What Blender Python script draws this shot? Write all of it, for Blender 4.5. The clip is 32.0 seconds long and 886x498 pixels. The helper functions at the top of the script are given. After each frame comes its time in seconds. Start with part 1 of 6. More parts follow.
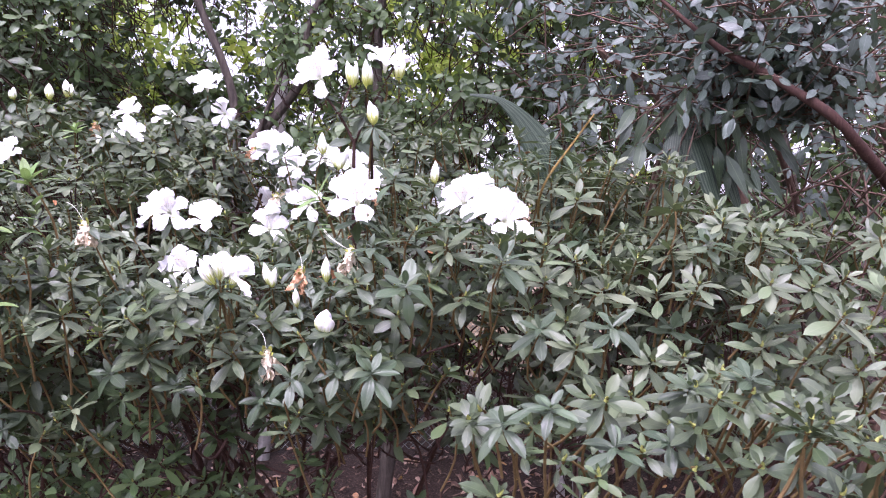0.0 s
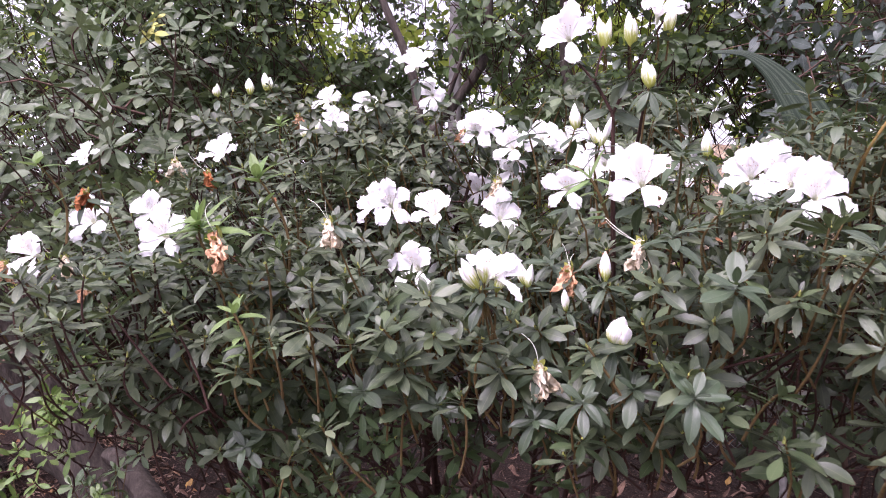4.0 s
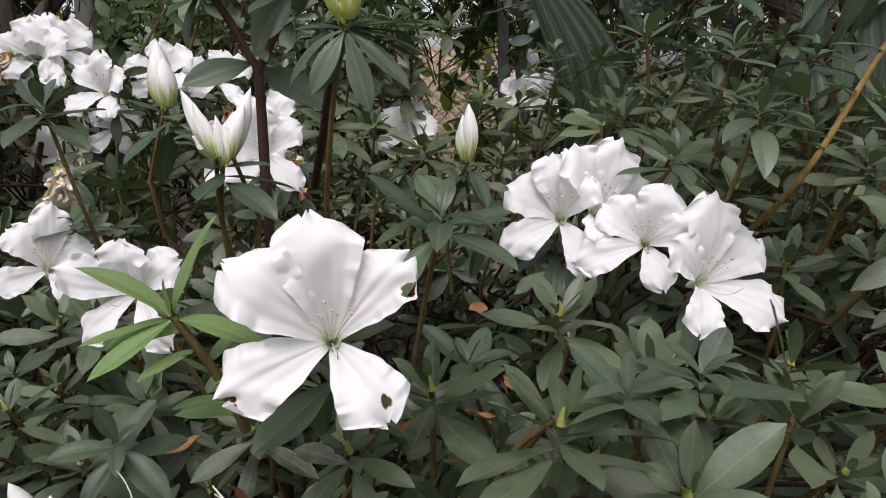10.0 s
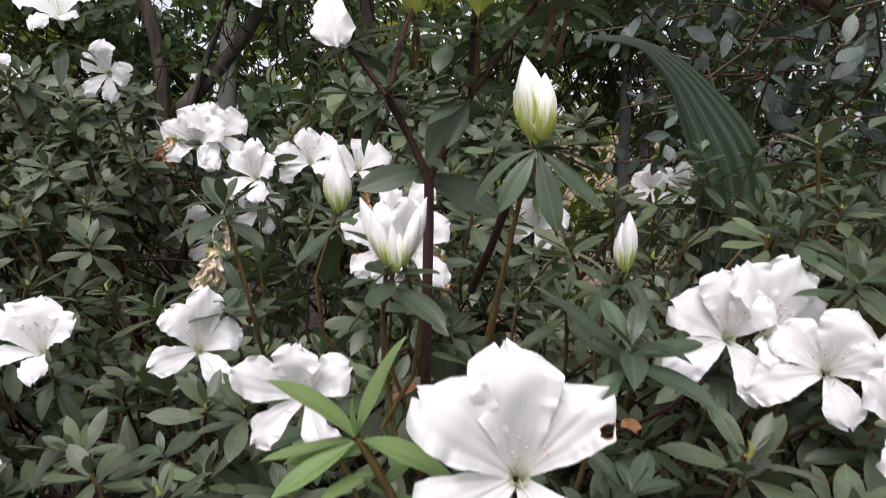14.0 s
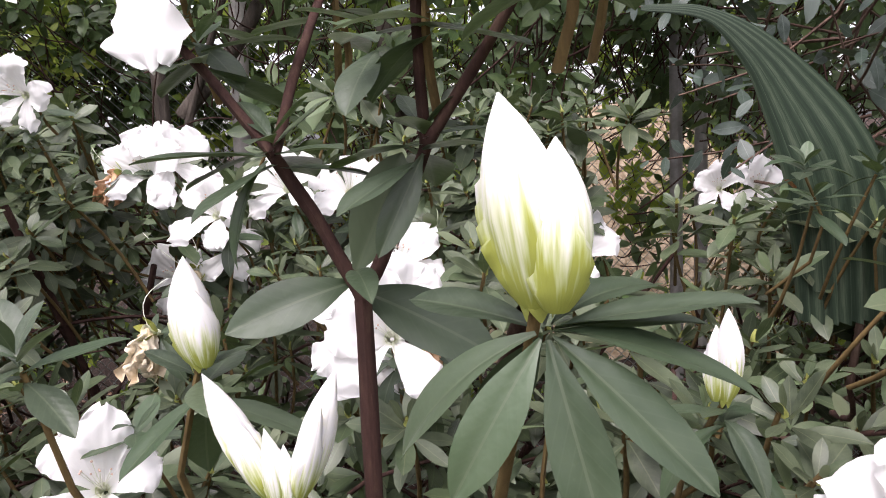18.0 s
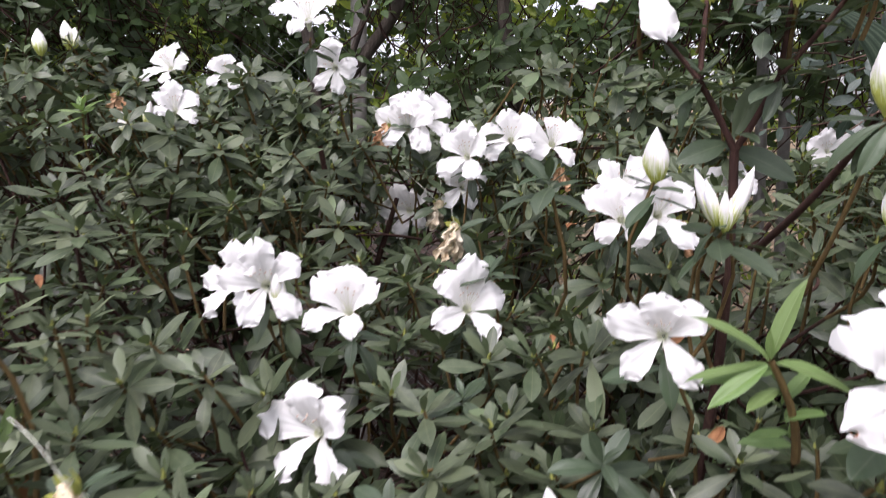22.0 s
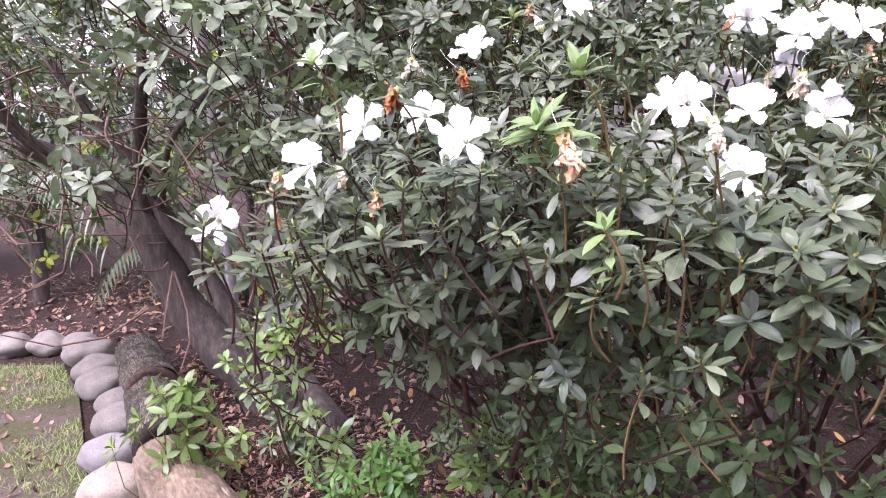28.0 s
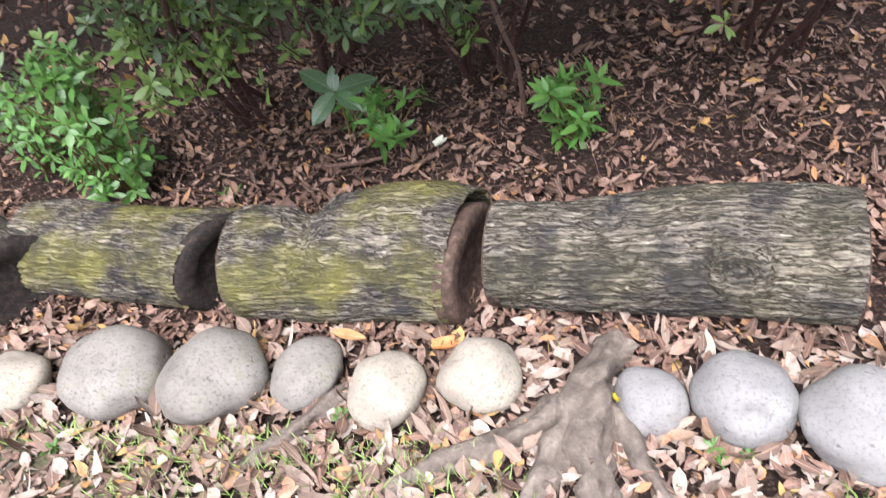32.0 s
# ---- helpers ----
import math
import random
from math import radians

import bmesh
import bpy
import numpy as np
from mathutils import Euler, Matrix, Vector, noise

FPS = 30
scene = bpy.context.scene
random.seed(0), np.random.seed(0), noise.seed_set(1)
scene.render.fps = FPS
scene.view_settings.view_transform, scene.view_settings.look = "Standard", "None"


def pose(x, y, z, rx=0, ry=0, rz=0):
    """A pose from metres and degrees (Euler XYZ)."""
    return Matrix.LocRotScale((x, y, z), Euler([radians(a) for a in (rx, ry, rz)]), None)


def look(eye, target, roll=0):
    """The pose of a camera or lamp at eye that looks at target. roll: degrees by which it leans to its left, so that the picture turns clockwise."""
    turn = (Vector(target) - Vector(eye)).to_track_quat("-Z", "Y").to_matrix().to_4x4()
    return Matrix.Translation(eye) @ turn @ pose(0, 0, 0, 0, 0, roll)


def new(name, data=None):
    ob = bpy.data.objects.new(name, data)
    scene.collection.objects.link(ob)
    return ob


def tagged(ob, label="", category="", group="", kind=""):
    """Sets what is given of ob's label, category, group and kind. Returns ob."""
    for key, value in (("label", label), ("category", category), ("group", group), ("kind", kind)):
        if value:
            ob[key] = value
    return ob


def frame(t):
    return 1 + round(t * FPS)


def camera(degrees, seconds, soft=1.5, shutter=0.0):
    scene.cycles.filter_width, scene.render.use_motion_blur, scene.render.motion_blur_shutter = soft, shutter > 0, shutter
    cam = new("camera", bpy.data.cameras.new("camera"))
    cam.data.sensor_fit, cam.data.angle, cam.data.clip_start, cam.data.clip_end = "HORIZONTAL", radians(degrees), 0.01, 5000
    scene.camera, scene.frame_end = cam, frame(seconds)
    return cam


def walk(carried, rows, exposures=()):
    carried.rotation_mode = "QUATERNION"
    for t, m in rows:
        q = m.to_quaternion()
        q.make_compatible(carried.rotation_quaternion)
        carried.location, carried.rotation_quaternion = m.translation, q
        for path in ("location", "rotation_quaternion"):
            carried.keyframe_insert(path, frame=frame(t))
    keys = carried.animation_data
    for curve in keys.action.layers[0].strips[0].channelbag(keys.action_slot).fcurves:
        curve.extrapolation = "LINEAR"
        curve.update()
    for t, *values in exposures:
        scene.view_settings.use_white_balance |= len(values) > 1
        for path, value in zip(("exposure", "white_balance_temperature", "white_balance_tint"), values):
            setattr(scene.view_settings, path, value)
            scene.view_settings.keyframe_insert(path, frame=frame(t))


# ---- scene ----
cam = camera(61.8, 32.0, 1.0, 0.35)
METRES, EYE, TILT, LEAN, TURN = 3.7, 1.45, -3.0, 0.0, 0.0
ROWS = [
    (0.0, 0.0, 0.0, 0.0, 0.0, 0.0, -0.0),
    (0.5, -0.0104, 0.0003, -0.0003, 1.41, 0.34, -0.23),
    (1.0, -0.0259, 0.0048, -0.0004, 4.47, 0.31, -0.07),
    (1.5, -0.0394, 0.0064, -0.0004, 6.19, 0.27, -0.08),
    (2.0, -0.0432, 0.0062, -0.0009, 6.85, 1.06, -0.32),
    (2.5, -0.056, 0.0089, -0.0028, 8.07, -0.46, -0.55),
    (4.5, -0.068, 0.089, 0.0095, 11.46, -1.21, 2.43),
    (5.0, -0.1057, 0.1309, 0.0158, 3.12, -1.55, 5.83),
    (5.5, -0.1153, 0.1646, 0.0276, -6.66, -3.32, 6.53),
    (6.0, -0.0972, 0.207, 0.0364, -7.28, -5.38, 4.64),
    (6.5, -0.0728, 0.2454, 0.0464, -7.42, -8.61, 2.73),
    (7.0, -0.0651, 0.2585, 0.0488, -6.03, -9.62, 2.59),
    (7.5, -0.0623, 0.2592, 0.0489, -5.75, -9.28, 2.91),
    (8.0, -0.0547, 0.2625, 0.0496, -7.2, -11.65, 3.06),
    (8.5, -0.0495, 0.2659, 0.0494, -8.52, -11.5, 3.12),
    (9.0, -0.048, 0.2657, 0.0495, -8.9, -10.92, 2.94),
    (9.5, -0.0458, 0.2654, 0.0496, -10.26, -10.72, 2.69),
    (10.0, -0.0439, 0.2654, 0.0497, -11.24, -10.28, 2.44),
    (10.5, -0.0425, 0.2634, 0.0501, -11.75, -9.86, 2.57),
    (11.0, -0.0419, 0.2602, 0.0503, -11.42, -9.6, 2.5),
    (11.5, -0.0433, 0.2591, 0.0514, -9.91, -8.53, 2.44),
    (12.0, -0.044, 0.2594, 0.0514, -9.35, -8.18, 2.15),
    (12.5, -0.043, 0.2594, 0.0488, -8.82, -8.68, 2.04),
    (13.0, -0.0409, 0.2628, 0.0459, -8.14, -8.11, 2.25),
    (13.5, -0.0475, 0.2656, 0.0484, -4.72, -5.92, 1.41),
    (14.0, -0.0552, 0.2709, 0.0561, -3.23, -4.21, 0.36),
    (14.5, -0.0541, 0.2893, 0.0624, -2.95, -2.82, 0.26),
    (16.5, -0.0406, 0.3395, 0.0704, 1.13, -5.79, 3.93),
    (17.0, -0.0398, 0.3405, 0.0707, 0.76, -5.77, 3.8),
    (17.5, -0.0397, 0.3393, 0.0713, 0.54, -5.38, 3.63),
    (18.0, -0.0405, 0.3377, 0.0715, 0.12, -5.65, 3.43),
    (18.5, -0.0414, 0.3322, 0.0724, -0.35, -6.35, 3.54),
    (19.0, -0.0435, 0.3264, 0.0732, -1.74, -7.32, 2.57),
    (19.5, -0.0466, 0.3234, 0.0734, -2.56, -7.55, 1.99),
    (20.0, -0.0493, 0.3177, 0.0741, -1.31, -7.02, 1.75),
    (20.5, -0.06, 0.3118, 0.0754, 0.59, -6.53, 1.02),
    (21.0, -0.0751, 0.291, 0.0758, 0.65, -5.25, 1.04),
    (21.5, -0.0912, 0.2686, 0.0694, 2.07, -4.95, 1.08),
    (22.0, -0.1045, 0.2462, 0.0574, 3.34, -5.98, 2.49),
    (22.5, -0.1175, 0.2214, 0.0451, 3.21, -7.41, 2.91),
    (23.0, -0.1285, 0.1964, 0.041, 5.51, -6.6, 3.68),
    (23.5, -0.1379, 0.177, 0.0433, 7.73, -2.46, 3.52),
    (24.0, -0.1406, 0.1629, 0.0451, 11.86, -0.2, 3.14),
    (24.5, -0.1418, 0.1539, 0.0376, 13.48, -3.06, 2.54),
    (25.0, -0.1268, 0.1459, 0.0269, 11.88, -5.53, 3.4),
    (25.5, -0.107, 0.1267, 0.0157, 15.44, -7.88, 0.76),
    (26.0, -0.0959, 0.1039, 0.0112, 21.35, -7.55, -0.96),
    (26.5, -0.1124, 0.0918, 0.0077, 22.5, -7.38, -1.83),
    (28.5, -0.1878, 0.0697, 0.0069, 15.8, -8.95, 4.29),
    (29.0, -0.1632, 0.0641, -0.0019, 15.07, -11.8, 4.96),
    (29.5, -0.1472, 0.0489, -0.0121, 15.07, -15.49, 5.91),
    (30.0, -0.1414, 0.0411, -0.0195, 14.33, -19.42, 7.67),
    (30.5, -0.1517, 0.04, -0.0277, 7.13, -24.78, 10.16),
    (31.0, -0.1615, 0.0385, -0.0391, -0.61, -33.13, 11.64),
    (31.5, -0.1554, 0.0472, -0.0452, -5.63, -35.96, 12.23),
    (32.0, -0.1483, 0.0564, -0.0519, -8.41, -40.35, 11.51),
]
# seconds, stops, kelvin, tint
EXPOSURES = [(0.0, 1.05, 5800, 41), (2.0, 0.95, 5800, 50), (5.0, 0.46, 6200, 36), (6.0, 0.07, 6200, 31), (7.0, -0.19, 6200, 28), (9.0, -0.38, 6380, 19), (12.0, -0.37, 6430, 15), (13.0, -0.37, 6380, 17), (14.5, -0.08, 6420, 17), (17.0, 0.37, 6500, 19),
             (19.0, 0.42, 6450, 22), (20.0, 0.4, 6400, 20), (22.0, 0.14, 6300, 21), (24.0, 0.47, 6220, 31), (25.0, 0.59, 6220, 29), (26.0, 1.1, 6150, 34), (28.5, 1.45, 5920, 40), (30.0, 2.33, 5980, 29), (31.0, 1.88, 6200, 23), (32.0, 1.29, 6000, 16)]
walk(cam, [(t, pose(0, 0, EYE, TILT, LEAN, TURN) @ pose(METRES * x, METRES * y, METRES * z, 90 + pitch, roll, yaw)) for t, x, y, z, yaw, pitch, roll in ROWS], EXPOSURES)

# ---- world, sun ----
world = bpy.data.worlds.new("world")
scene.world = world
world.use_nodes = True
wn, wl = world.node_tree.nodes, world.node_tree.links
sky = wn.new("ShaderNodeTexSky")
sky.sky_type, sky.sun_disc = "NISHITA", False
sky.sun_elevation, sky.sun_rotation = radians(62), radians(199)
sky.dust_density, sky.ozone_density, sky.air_density = 3.0, 1.0, 1.0
haze = wn.new("ShaderNodeHueSaturation")
haze.inputs["Saturation"].default_value = 0.22
wl.new(sky.outputs[0], haze.inputs["Color"])
wl.new(haze.outputs[0], wn["Background"].inputs[0])
wn["Background"].inputs[1].default_value = 0.25
sun = new("sun", bpy.data.lights.new("sun", "SUN"))
sun.data.energy, sun.data.angle, sun.data.color = 2.15, radians(32), (1.0, 0.965, 0.95)
sun.matrix_world = look((0, 0, 8), (0.62, 1.87, 4.3))
scene.view_settings.exposure = 0.0


# ---- materials ----
def material(name, rough=0.6, spec=0.5):
    m = bpy.data.materials.new(name)
    m.use_nodes = True
    b = m.node_tree.nodes["Principled BSDF"]
    b.inputs["Roughness"].default_value = rough
    b.inputs["Specular IOR Level"].default_value = spec
    return m, m.node_tree.nodes, m.node_tree.links, b


def ramp(n, l, source, stops):
    r = n.new("ShaderNodeValToRGB")
    while len(r.color_ramp.elements) < len(stops):
        r.color_ramp.elements.new(0.5)
    for e, (p, c) in zip(r.color_ramp.elements, stops):
        e.position, e.color = p, (*c, 1)
    l.new(source, r.inputs[0])
    return r


def noise_tex(n, l, scale, detail=4, rough=0.6, coords=None, vec=(1, 1, 1)):
    t = n.new("ShaderNodeTexNoise")
    t.inputs["Scale"].default_value, t.inputs["Detail"].default_value, t.inputs["Roughness"].default_value = scale, detail, rough
    c = n.new("ShaderNodeTexCoord")
    mp = n.new("ShaderNodeMapping")
    mp.inputs["Scale"].default_value = vec
    l.new(c.outputs["Object"] if coords is None else coords, mp.inputs[0])
    l.new(mp.outputs[0], t.inputs["Vector"])
    return t


def mixc(n, l, fac, a, b, mode="MIX"):
    m = n.new("ShaderNodeMix")
    m.data_type, m.blend_type = "RGBA", mode
    for k, v in ((0, fac), (6, a), (7, b)):
        if isinstance(v, (int, float)):
            m.inputs[k].default_value = v
        elif isinstance(v, tuple):
            m.inputs[k].default_value = (*v, 1)
        else:
            l.new(v, m.inputs[k])
    return m.outputs[2]


def math_node(n, l, op, a, b=0.0, c=0.0):
    m = n.new("ShaderNodeMath")
    m.operation = op
    for k, v in ((0, a), (1, b), (2, c)):
        if isinstance(v, (int, float)):
            m.inputs[k].default_value = v
        else:
            l.new(v, m.inputs[k])
    return m.outputs[0]


def bump(n, l, b, height, strength, dist):
    bp = n.new("ShaderNodeBump")
    bp.inputs["Strength"].default_value, bp.inputs["Distance"].default_value = strength, dist
    l.new(height, bp.inputs["Height"])
    l.new(bp.outputs[0], b.inputs["Normal"])


def leaf_material(name, dark, mid, light, vein, rough=0.42, spec=0.5, through_light=0.16, island=True, veins=9.0):
    """Leaf skin: three greens by leaf, a pale midrib and side veins from the leaf's own UV, small blotches, some light through."""
    m, n, l, b = material(name, rough, spec)
    if island:
        rnd = n.new("ShaderNodeNewGeometry").outputs["Random Per Island"]
    else:
        rnd = n.new("ShaderNodeObjectInfo").outputs["Random"]
    col = ramp(n, l, rnd, [(0.0, dark), (0.35, mid), (0.75, mid), (1.0, light)]).outputs[0]
    pick = math_node(n, l, "FRACT", math_node(n, l, "MULTIPLY", rnd, 7.31))
    green = ramp(n, l, pick, [(0.35, (0, 0, 0)), (0.75, (1, 1, 1))]).outputs[0]
    col = mixc(n, l, math_node(n, l, "MULTIPLY", green, 0.7), col, (0.82, 1.04, 0.8), "MULTIPLY")
    uv = n.new("ShaderNodeUVMap")
    sep = n.new("ShaderNodeSeparateXYZ")
    l.new(uv.outputs[0], sep.inputs[0])
    off = math_node(n, l, "ABSOLUTE", math_node(n, l, "SUBTRACT", sep.outputs[0], 0.5))
    rib = math_node(n, l, "LESS_THAN", off, 0.024)
    side = math_node(n, l, "SINE", math_node(n, l, "MULTIPLY", math_node(n, l, "SUBTRACT", sep.outputs[1], math_node(n, l, "MULTIPLY", off, 0.55)), veins * 6.283))
    side_line = math_node(n, l, "GREATER_THAN", side, 0.9)
    fac = math_node(n, l, "MAXIMUM", math_node(n, l, "MULTIPLY", rib, 0.55), math_node(n, l, "MULTIPLY", side_line, 0.1))
    col = mixc(n, l, fac, col, vein)
    blot = noise_tex(n, l, 60, 3)
    col = mixc(n, l, math_node(n, l, "MULTIPLY", ramp(n, l, blot.outputs[0], [(0.35, (0, 0, 0)), (0.75, (1, 1, 1))]).outputs[0], 0.55), col, light, "MIX")
    speck = ramp(n, l, noise_tex(n, l, 420, 2).outputs[0], [(0.66, (0, 0, 0)), (0.74, (1, 1, 1))]).outputs[0]
    col = mixc(n, l, math_node(n, l, "MULTIPLY", speck, 0.14), col, vein)
    l.new(col, b.inputs["Base Color"])
    r2 = noise_tex(n, l, 120, 2)
    l.new(math_node(n, l, "MULTIPLY_ADD", r2.outputs[0], 0.25, rough - 0.1), b.inputs["Roughness"])
    bump(n, l, b, math_node(n, l, "ADD", math_node(n, l, "MULTIPLY", side, 0.04), noise_tex(n, l, 200, 2).outputs[0]), 0.24, 0.0012)
    tr = n.new("ShaderNodeBsdfTranslucent")
    l.new(mixc(n, l, 0.5, col, (0.22, 0.34, 0.07), "MIX"), tr.inputs[0])
    mx = n.new("ShaderNodeMixShader")
    mx.inputs[0].default_value = through_light
    l.new(b.outputs[0], mx.inputs[1])
    l.new(tr.outputs[0], mx.inputs[2])
    l.new(mx.outputs[0], n["Material Output"].inputs[0])
    return m


LEAF = leaf_material("azalea_leaf", (0.02, 0.027, 0.015), (0.058, 0.076, 0.042), (0.155, 0.184, 0.105), (0.15, 0.165, 0.09), 0.42, 0.5, 0.11)
LEAF_ONE = leaf_material("azalea_leaf_single", (0.023, 0.035, 0.02), (0.045, 0.066, 0.038), (0.092, 0.122, 0.072), (0.12, 0.145, 0.09), 0.42, 0.5, 0.11, island=False)
# lighter copy of the azalea leaf: skylight on the east bush put into its colour
LEAF_EAST_LIT = leaf_material("lit_azalea_leaf", (0.036, 0.046, 0.026), (0.08, 0.102, 0.057), (0.155, 0.182, 0.104), (0.165, 0.185, 0.105), 0.42, 0.5, 0.11)
# darker copy of the azalea leaf, with the bush's own shade put into its colour
LEAF_SHADED = leaf_material("shaded_azalea_leaf", (0.016, 0.023, 0.012), (0.04, 0.057, 0.029), (0.1, 0.13, 0.06), (0.12, 0.145, 0.07), 0.42, 0.5, 0.11)
LEAF_LOW = leaf_material("shade_leaf", (0.04, 0.068, 0.03), (0.075, 0.12, 0.05), (0.14, 0.2, 0.085), (0.18, 0.23, 0.12), 0.38, 0.5)
LEAF_YOUNG_ONE = leaf_material("young_leaf_single", (0.12, 0.19, 0.06), (0.17, 0.25, 0.085), (0.23, 0.32, 0.13), (0.28, 0.36, 0.17), 0.4, 0.4, 0.3, island=False)
LEAF_SAPLING = leaf_material("sapling_leaf", (0.04, 0.11, 0.02), (0.07, 0.17, 0.03), (0.13, 0.26, 0.05), (0.16, 0.28, 0.08), 0.4, 0.5, 0.2)
LEAF_SPRAY = leaf_material("low_spray_leaf", (0.06, 0.1, 0.022), (0.102, 0.165, 0.036), (0.175, 0.25, 0.062), (0.17, 0.26, 0.09), 0.4, 0.5, 0.2)
LEAF_BROAD = leaf_material("broad_glossy_leaf", (0.045, 0.085, 0.04), (0.06, 0.11, 0.05), (0.1, 0.16, 0.08), (0.2, 0.28, 0.15), 0.3, 0.6, 0.15, island=False, veins=7.0)
LEAF_DROOP = leaf_material("drooping_leaf", (0.025, 0.04, 0.024), (0.042, 0.065, 0.038), (0.085, 0.115, 0.07), (0.15, 0.2, 0.11), 0.38, 0.5, 0.12, veins=7.0)
LEAF_GREY = leaf_material("grey_shrub_leaf", (0.028, 0.041, 0.034), (0.057, 0.079, 0.064), (0.145, 0.178, 0.155), (0.165, 0.195, 0.17), 0.42, 0.5, 0.08, veins=6.0)
LEAF_ROUND = leaf_material("round_leaf", (0.05, 0.07, 0.04), (0.1, 0.13, 0.075), (0.22, 0.26, 0.15), (0.22, 0.26, 0.16), 0.38, 0.5, 0.15, veins=5.0)
LEAF_HEDGE = leaf_material("hedge_leaf", (0.025, 0.042, 0.02), (0.05, 0.078, 0.035), (0.11, 0.16, 0.055), (0.1, 0.15, 0.06), 0.45, 0.4, 0.2, veins=5.0)
# sun shining through the leaves is painted in as this bright yellow-green
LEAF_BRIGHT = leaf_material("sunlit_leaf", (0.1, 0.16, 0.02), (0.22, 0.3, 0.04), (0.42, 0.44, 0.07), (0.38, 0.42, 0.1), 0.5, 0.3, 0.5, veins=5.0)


def bark_material(name, a, b2, c, stretch=(1, 1, 0.2), scale=60, strength=0.8, depth=0.004, lichen=None):
    m, n, l, b = material(name, 0.85, 0.2)
    t = noise_tex(n, l, scale, 8, 0.7, vec=stretch)
    big = noise_tex(n, l, scale * 0.12, 3)
    col = ramp(n, l, t.outputs[0], [(0.3, a), (0.52, b2), (0.72, c)]).outputs[0]
    col = mixc(n, l, math_node(n, l, "MULTIPLY", big.outputs[0], 0.6), col, a)
    if lichen:
        lf = ramp(n, l, noise_tex(n, l, 7.0, 5, 0.65).outputs[0], [(0.52, (0, 0, 0)), (0.72, (1, 1, 1))]).outputs[0]
        col = mixc(n, l, math_node(n, l, "MULTIPLY", lf, 0.7), col, lichen)
    l.new(col, b.inputs["Base Color"])
    bump(n, l, b, t.outputs[0], strength, depth)
    return m


TWIG = bark_material("twig_bark", (0.035, 0.018, 0.016), (0.07, 0.035, 0.028), (0.12, 0.075, 0.05), scale=200, depth=0.001)
TWIG_GREEN = bark_material("young_twig", (0.1, 0.067, 0.03), (0.165, 0.11, 0.044), (0.25, 0.18, 0.07), scale=220, depth=0.0006)
STEM_OCHRE = bark_material("ochre_stem", (0.13, 0.08, 0.03), (0.25, 0.17, 0.05), (0.36, 0.27, 0.1), scale=160, depth=0.0006)
BARK = bark_material("tree_bark", (0.04, 0.032, 0.028), (0.1, 0.082, 0.068), (0.2, 0.17, 0.14), scale=38, strength=1.0, depth=0.012)
BRANCH = bark_material("branch_bark", (0.07, 0.045, 0.035), (0.16, 0.1, 0.075), (0.24, 0.17, 0.13), scale=80)
def log_material(name, lichen):
    """Furrowed bark: pale flat ridges between dark cracks that run along the log, black stains and, where given, lichen."""
    m, n, l, b = material(name, 0.9, 0.15)
    warp = noise_tex(n, l, 14, 3)
    c = n.new("ShaderNodeTexCoord")
    add = n.new("ShaderNodeVectorMath")
    add.operation = "MULTIPLY_ADD"
    l.new(warp.outputs["Color"], add.inputs[0])
    add.inputs[1].default_value = (0.05, 0.03, 0.03)
    l.new(c.outputs["Object"], add.inputs[2])
    t = noise_tex(n, l, 1.0, 4, 0.6, add.outputs[0], (9, 85, 85))
    crack = math_node(n, l, "ABSOLUTE", math_node(n, l, "SUBTRACT", t.outputs[0], 0.5))
    t2 = noise_tex(n, l, 1.0, 5, 0.72, add.outputs[0], (34, 170, 170))
    tone = ramp(n, l, t2.outputs[0], [(0.3, (0.075, 0.062, 0.048)), (0.5, (0.16, 0.138, 0.108)), (0.62, (0.27, 0.24, 0.19)), (0.72, (0.46, 0.42, 0.34))]).outputs[0]
    col = mixc(n, l, ramp(n, l, crack, [(0.004, (0, 0, 0)), (0.05, (1, 1, 1))]).outputs[0], (0.024, 0.019, 0.015), tone)
    stain = ramp(n, l, noise_tex(n, l, 6.5, 6, 0.7).outputs[0], [(0.47, (0, 0, 0)), (0.6, (1, 1, 1))]).outputs[0]
    col = mixc(n, l, math_node(n, l, "MULTIPLY", stain, 0.85), col, (0.035, 0.033, 0.034))
    if lichen:
        lf = ramp(n, l, noise_tex(n, l, 5, 5, 0.65).outputs[0], [(0.47, (0, 0, 0)), (0.68, (1, 1, 1))]).outputs[0]
        col = mixc(n, l, math_node(n, l, "MULTIPLY", math_node(n, l, "MULTIPLY", lf, t2.outputs[0]), lichen * 1.9), col, (0.24, 0.22, 0.05))
    l.new(col, b.inputs["Base Color"])
    bump(n, l, b, math_node(n, l, "ADD", math_node(n, l, "MINIMUM", crack, 0.09), math_node(n, l, "MULTIPLY", t2.outputs[0], 0.06)), 1.0, 0.06)
    return m


LOG_BARK, LOG_PLAIN = log_material("log_bark", 0.65), log_material("log_bark_plain", 0.12)
LOG_END = bark_material("log_end_wood", (0.025, 0.016, 0.012), (0.085, 0.055, 0.04), (0.2, 0.135, 0.1), (1, 1, 1), 55)
LOG_ROTTEN = bark_material("rotten_pale_wood", (0.09, 0.065, 0.045), (0.24, 0.185, 0.125), (0.42, 0.35, 0.25), (0.25, 1, 1), 60, 1.0, 0.01)
# near-black wood for one end of four logs
LOG_HOLLOW = bark_material("near_black_cut_wood", (0.01, 0.008, 0.007), (0.03, 0.023, 0.019), (0.085, 0.06, 0.045), (1, 1, 1), 70)
